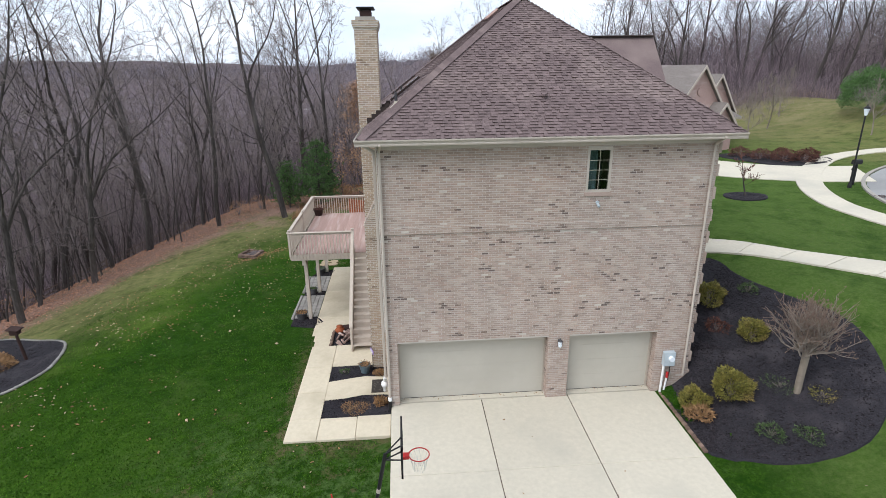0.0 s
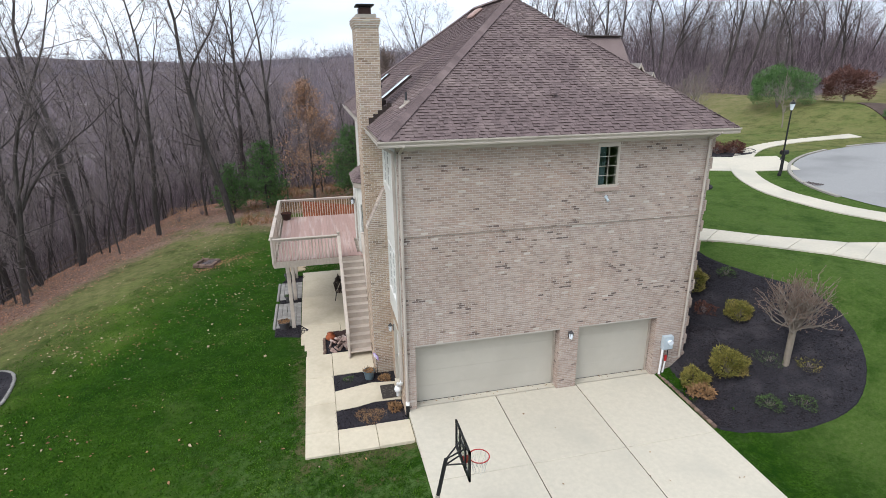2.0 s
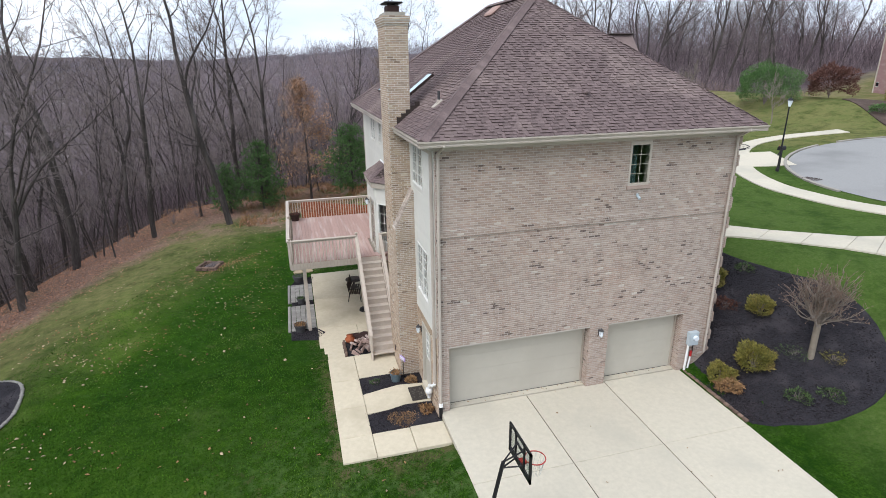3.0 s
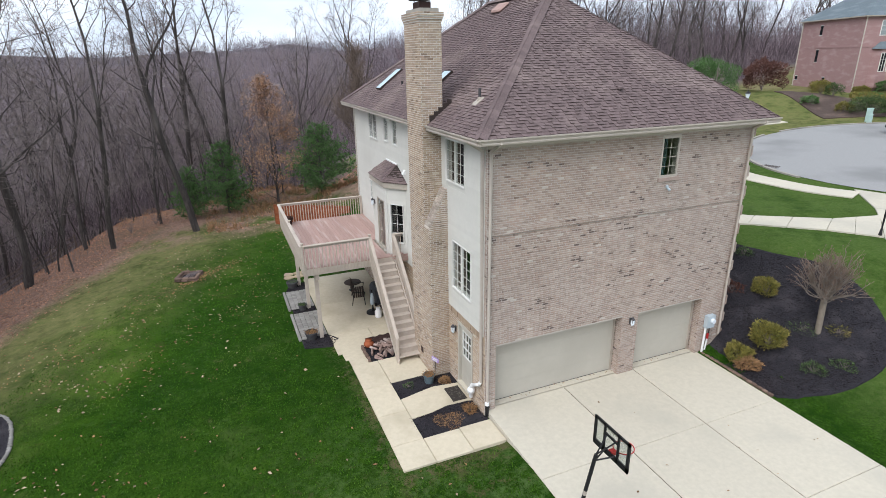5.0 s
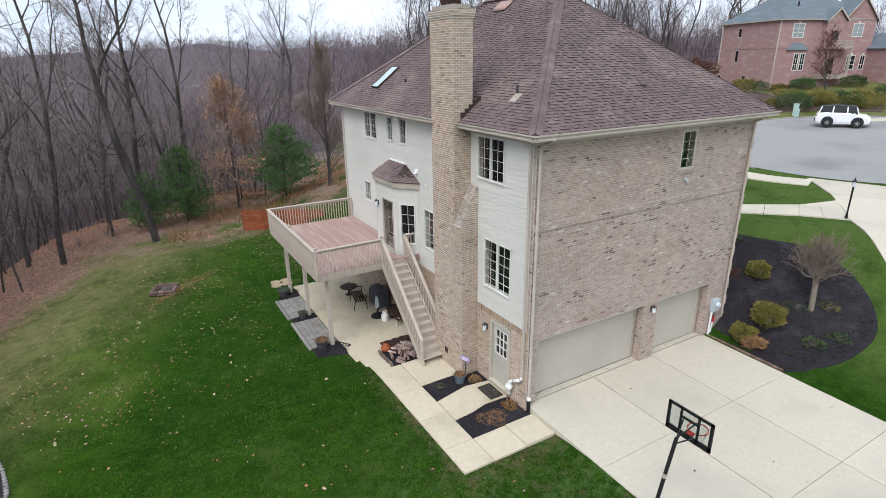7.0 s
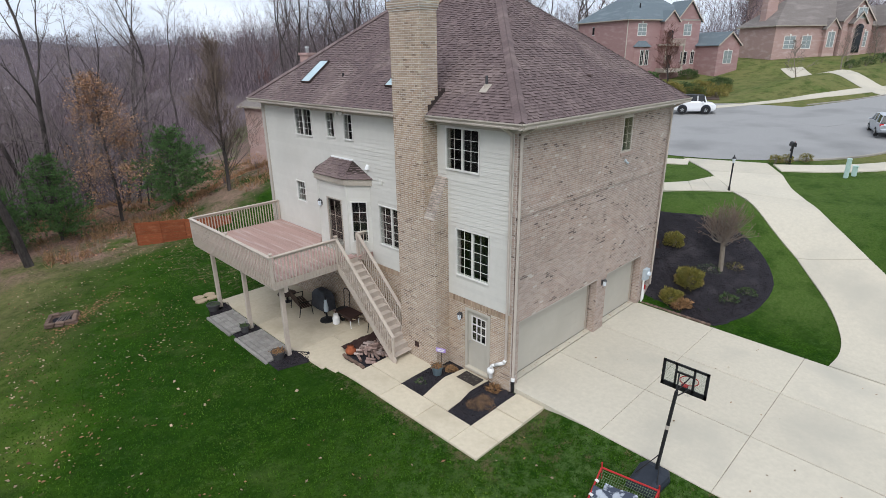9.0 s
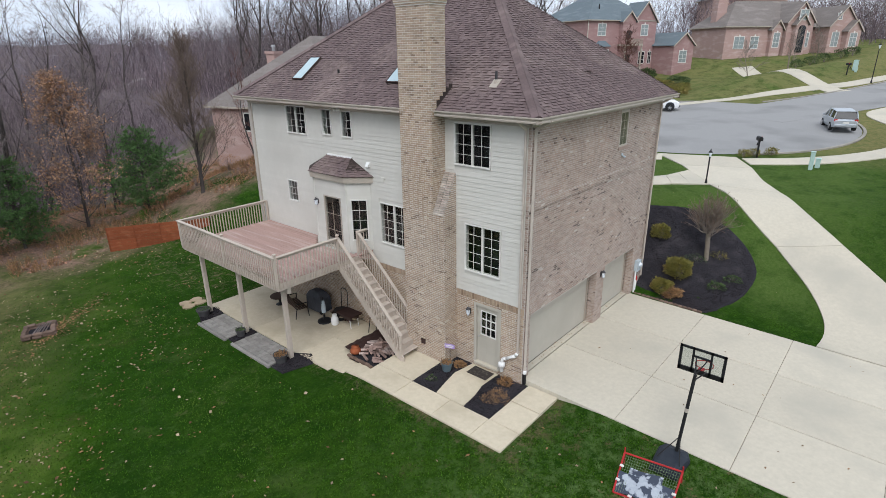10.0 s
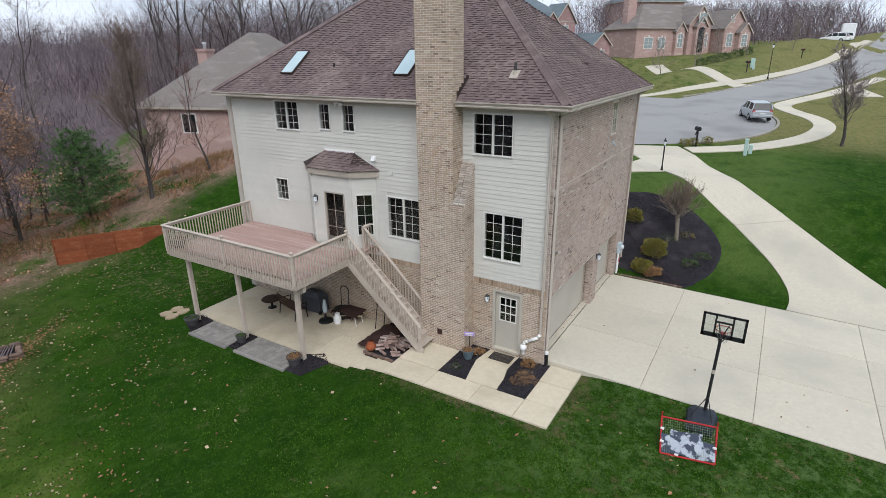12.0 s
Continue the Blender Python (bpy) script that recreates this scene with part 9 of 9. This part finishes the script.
lv, pale = Shape(), Shape()
for _ in range(26000):
    x, y = rng.uniform(-24, 16), rng.uniform(0, 46)
    if paved(x, y) or depth(x, y) > 0 or x > 8 and rng.random() < 0.8:
        continue
    band = math.exp(-((-0.88 * x + 0.47 * y - 23.5) / 5.0) ** 2)
    drift = 0.6 * noise.noise(Vector((x * 0.22, y * 0.22, 3.0))) + 0.6 * noise.noise(Vector((x * 0.7, y * 0.7, 9.0)))
    if drift + 0.55 * band < 0.28 + rng.uniform(-0.05, 0.35) and rng.random() > 0.035 + 0.03 * band:
        continue
    (pale if rng.random() < (0.3 if drift > 0.1 else 0.6) else lv).leaf((x, y, ground(x, y) + 0.035), rng.uniform(0.06, 0.10) + 0.07 * rng.random() ** 3, rng, 0.3)
for _ in range(420):
    u_ = rng.gauss(0, 1)
    x, y = -9.2 + 1.0 * u_, 32.3 + 0.75 * u_ + rng.gauss(0, 0.35)
    lv.leaf((x, y, ground(x, y) + 0.04), rng.uniform(0.07, 0.12), rng, 0.4)
solid("fallen_leaves", lv, M["leaf"], "brown fallen leaves scattered over the lawn", "leaves", kind="stuff")
solid("fallen_leaves", pale, M["leaf_pale"], "pale curled leaves scattered over the lawn", "leaves", kind="stuff")
dl = Shape()
for _ in range(26):
    x, y = rng.uniform(-0.9, 7.5), rng.uniform(3, 14.9)
    dl.leaf((x, y, -0.02 * (14.6 - y) + 0.015), rng.uniform(0.05, 0.11), rng, 0.25)
for _ in range(60):
    x, y = rng.uniform(-1.0, 7.4), 14.75 + rng.uniform(-0.1, 0.1)
    dl.leaf((x, y, 0.035), rng.uniform(0.03, 0.07), rng, 0.3)
solid("fallen_leaves", dl, M["leaf"], "few dry leaves on the concrete drive", "leaves", kind="stuff")
gb_ = Shape()
for _ in range(190000):
    x, y = rng.uniform(-18, 7.5), rng.triangular(1, 42, 10)
    if paved(x, y) or depth(x, y) > -6:
        continue
    p = Vector((x, y, ground(x, y) - 0.005))
    a_ = rng.uniform(0, 6.283)
    s = Vector((math.cos(a_), math.sin(a_), 0)) * 0.016
    gb_.v += [tuple(p - s), tuple(p + s), tuple(p + Vector((rng.uniform(-0.04, 0.04), rng.uniform(-0.04, 0.04), rng.uniform(0.03, 0.065))))]
n_ = len(gb_.v) // 3
gb_.f = [(3 * k, 3 * k + 1, 3 * k + 2) for k in range(n_)]
solid("grass", gb_, M["blade"], "tufts of green lawn grass", "grass", kind="stuff")


# ---- bricks and shingles ----
def brick_faces(sh, b):
    face, u0, u1, z0, z1, out, home = b
    e = 0.003
    v = [face.at(u, o, z) for u, z, o in ((u0, z0, 0.0), (u1, z0, 0.0), (u1, z1, 0.0), (u0, z1, 0.0), (u0 + e, z0 + e, out), (u1 - e, z0 + e, out), (u1 - e, z1 - e, out), (u0 + e, z1 - e, out))]
    fs = [(4, 5, 6, 7), (0, 1, 5, 4), (1, 2, 6, 5), (2, 3, 7, 6), (3, 0, 4, 7)]
    sh.add(v, fs if face.u.cross(face.n).z < 0 else [f[::-1] for f in fs])


unit = {}
for kind_, wide in (("whole", LONG - JOINT), ("half", LONG / 2 - JOINT)):
    sh = Shape()
    brick_faces(sh, (Face((0, 0), (1, 0), (0, -1)), -wide / 2, wide / 2, -(COURSE - JOINT) / 2, (COURSE - JOINT) / 2, 0.012, None))
    unit[kind_] = (wide, sh.mesh("brick", M["brick_piece"]), sh.mesh("brick", M["brick_pale_piece"]))
rest, count = {}, {}
for b in BRICKS:
    face, u0, u1, z0, z1, out, home = b
    near = (home == wall_s and face is SOUTH and 3.2 < u0 < 5.4 and z0 < 2.6) or (home == wall_w and u0 < 17.2 and 0 < z0 < 2.3) or (home == chim and face is CF and 0.2 < z0 < 3.2)
    fit_ = [k for k, (wide, _, _) in unit.items() if abs(u1 - u0 - wide) < 0.002 and abs(z1 - z0 - COURSE + JOINT) < 0.002]
    if near and fit_ and count.get(home.name, 0) < 290:
        count[home.name] = count.get(home.name, 0) + 1
        c = face.at((u0 + u1) / 2, out - 0.012, (z0 + z1) / 2)
        piece("brick", unit[fit_[0]][2 if home in (chim, wall_w) else 1], home, Matrix.Translation(c) @ Matrix.Rotation(math.atan2(face.u.y, face.u.x) + (math.pi if (face.u.x * face.n.y - face.u.y * face.n.x) > 0 else 0), 4, "Z"))
        continue
    brick_faces(rest.setdefault(home.name, (home, Shape()))[1], b)
for home, sh in rest.values():
    part("brickwork", sh, M["brick_pale"] if home in (chim, wall_w) else M["brick"], home)["kind"] = "stuff"


def shingles(a, b, up, inside, home, seed, keep=0):
    """Courses of shingles from the eave line a-b up the slope; inside says whether a spot is on the face."""
    rng = random.Random(seed)
    a, b, up = Vector(a), Vector(b), Vector(up).normalized()
    along = (b - a).normalized()
    n = along.cross(up)
    if n.z < 0:
        n = -n
    sh, length, k = Shape(), (b - a).length, 0
    tabs = []
    while k * 0.116 < 9:
        s = -rng.uniform(0.1, 0.5)
        up_ = k % 2 == 0
        while s < length:
            wide = rng.choice((0.11, 0.14, 0.18, 0.22))
            up_ = not up_ if rng.random() < 0.85 else up_
            thick = 0.03 if up_ else 0.008
            tabs.append((s, s + wide - 0.004, k * 0.116, thick))
            s += wide
        k += 1
    made = 0
    for s0, s1, t, thick in tabs:
        lo, hi = inside(t)
        p, q = max(s0, lo), min(s1, hi)
        if q - p < 0.03:
            continue
        c = [a + along * u + up * v + n * w for u, v, w in ((p, t - 0.004, 0.0), (q, t - 0.004, 0.0), (q, t - 0.004, thick + 0.006), (p, t - 0.004, thick + 0.006), (q, t + 0.132, 0.004), (p, t + 0.132, 0.004))]
        if keep and made < keep and t > 0.5:
            one = Shape().add(c, [(0, 1, 2, 3), (3, 2, 4, 5), (1, 4, 2), (0, 3, 5)])
            part("shingle", one, M["shingle_piece"], home)
            made += 1
        else:
            sh.add(c, [(0, 1, 2, 3), (3, 2, 4, 5), (1, 4, 2), (0, 3, 5)])
    part("shingle_field", sh, M["shingle"], home)["kind"] = "stuff"


kx = 1 / math.sqrt(1 + PITCH ** 2)
shingles((EX0 - 0.02, EY0 - 0.02, EAVE), (EX1 + 0.02, EY0 - 0.02, EAVE), (0, 1, PITCH), lambda t: (t * kx, EX1 - EX0 + 0.04 - t * kx) if t * kx < RX - EX0 else (1, 0), roof, 21, 260)
shingles((EX0 - 0.02, EY0 - 0.02, EAVE), (EX0 - 0.02, EY1 + 0.02, EAVE), (1, 0, PITCH), lambda t: (t * kx, EY1 - EY0 + 0.04 - t * kx) if t * kx < RX - EX0 else (1, 0), roof, 22)
shingles((EX1 + 0.02, EY0 - 0.02, EAVE), (EX1 + 0.02, EY1 + 0.02, EAVE), (-1, 0, PITCH), lambda t: (t * kx, EY1 - EY0 + 0.04 - t * kx) if t * kx < RX - EX0 else (1, 0), roof, 23)
# caps along hips and ridge
def caps(a, b):
    a, b = Vector(a), Vector(b)
    d = b - a
    n = int(d.length / 0.2)
    rot = d.to_track_quat("X", "Z").to_matrix().to_4x4()
    for i in range(n):
        p = a.lerp(b, (i + 0.5) / n)
        sh = Shape()
        for s in (-1, 1):
            sh.bar(Matrix.Translation(p) @ rot @ pose(0, s * 0.09, 0.012, s * -33, -1.5, 0), 0.25, 0.2, 0.016)
        part("ridge_cap", sh, M["shingle_piece"], roof)


caps((EX0, EY0, EAVE + 0.02), (RX, RYA, RZ + 0.03))
caps((RX, RYA, RZ + 0.03), (RX, RYB, RZ + 0.03))
caps((EX0, EY1, EAVE + 0.02), (RX, RYB, RZ + 0.03))
# bay roof shingles
shingles((-1.87, 22.03, 5.855), (-1.87, 24.07, 5.855), (0.73, 0, 0.57), lambda t: (t * 0.28, 2.04 - t * 0.38) if t < 0.9 else (1, 0), bay, 31)
shingles((-1.86, 22.03, 5.855), (-1.12, 21.13, 5.855), (0.72, 0.62, 0.66), lambda t: (t * 0.15, 1.16 - t * 1.05) if t < 1.0 else (1, 0), bay, 32)
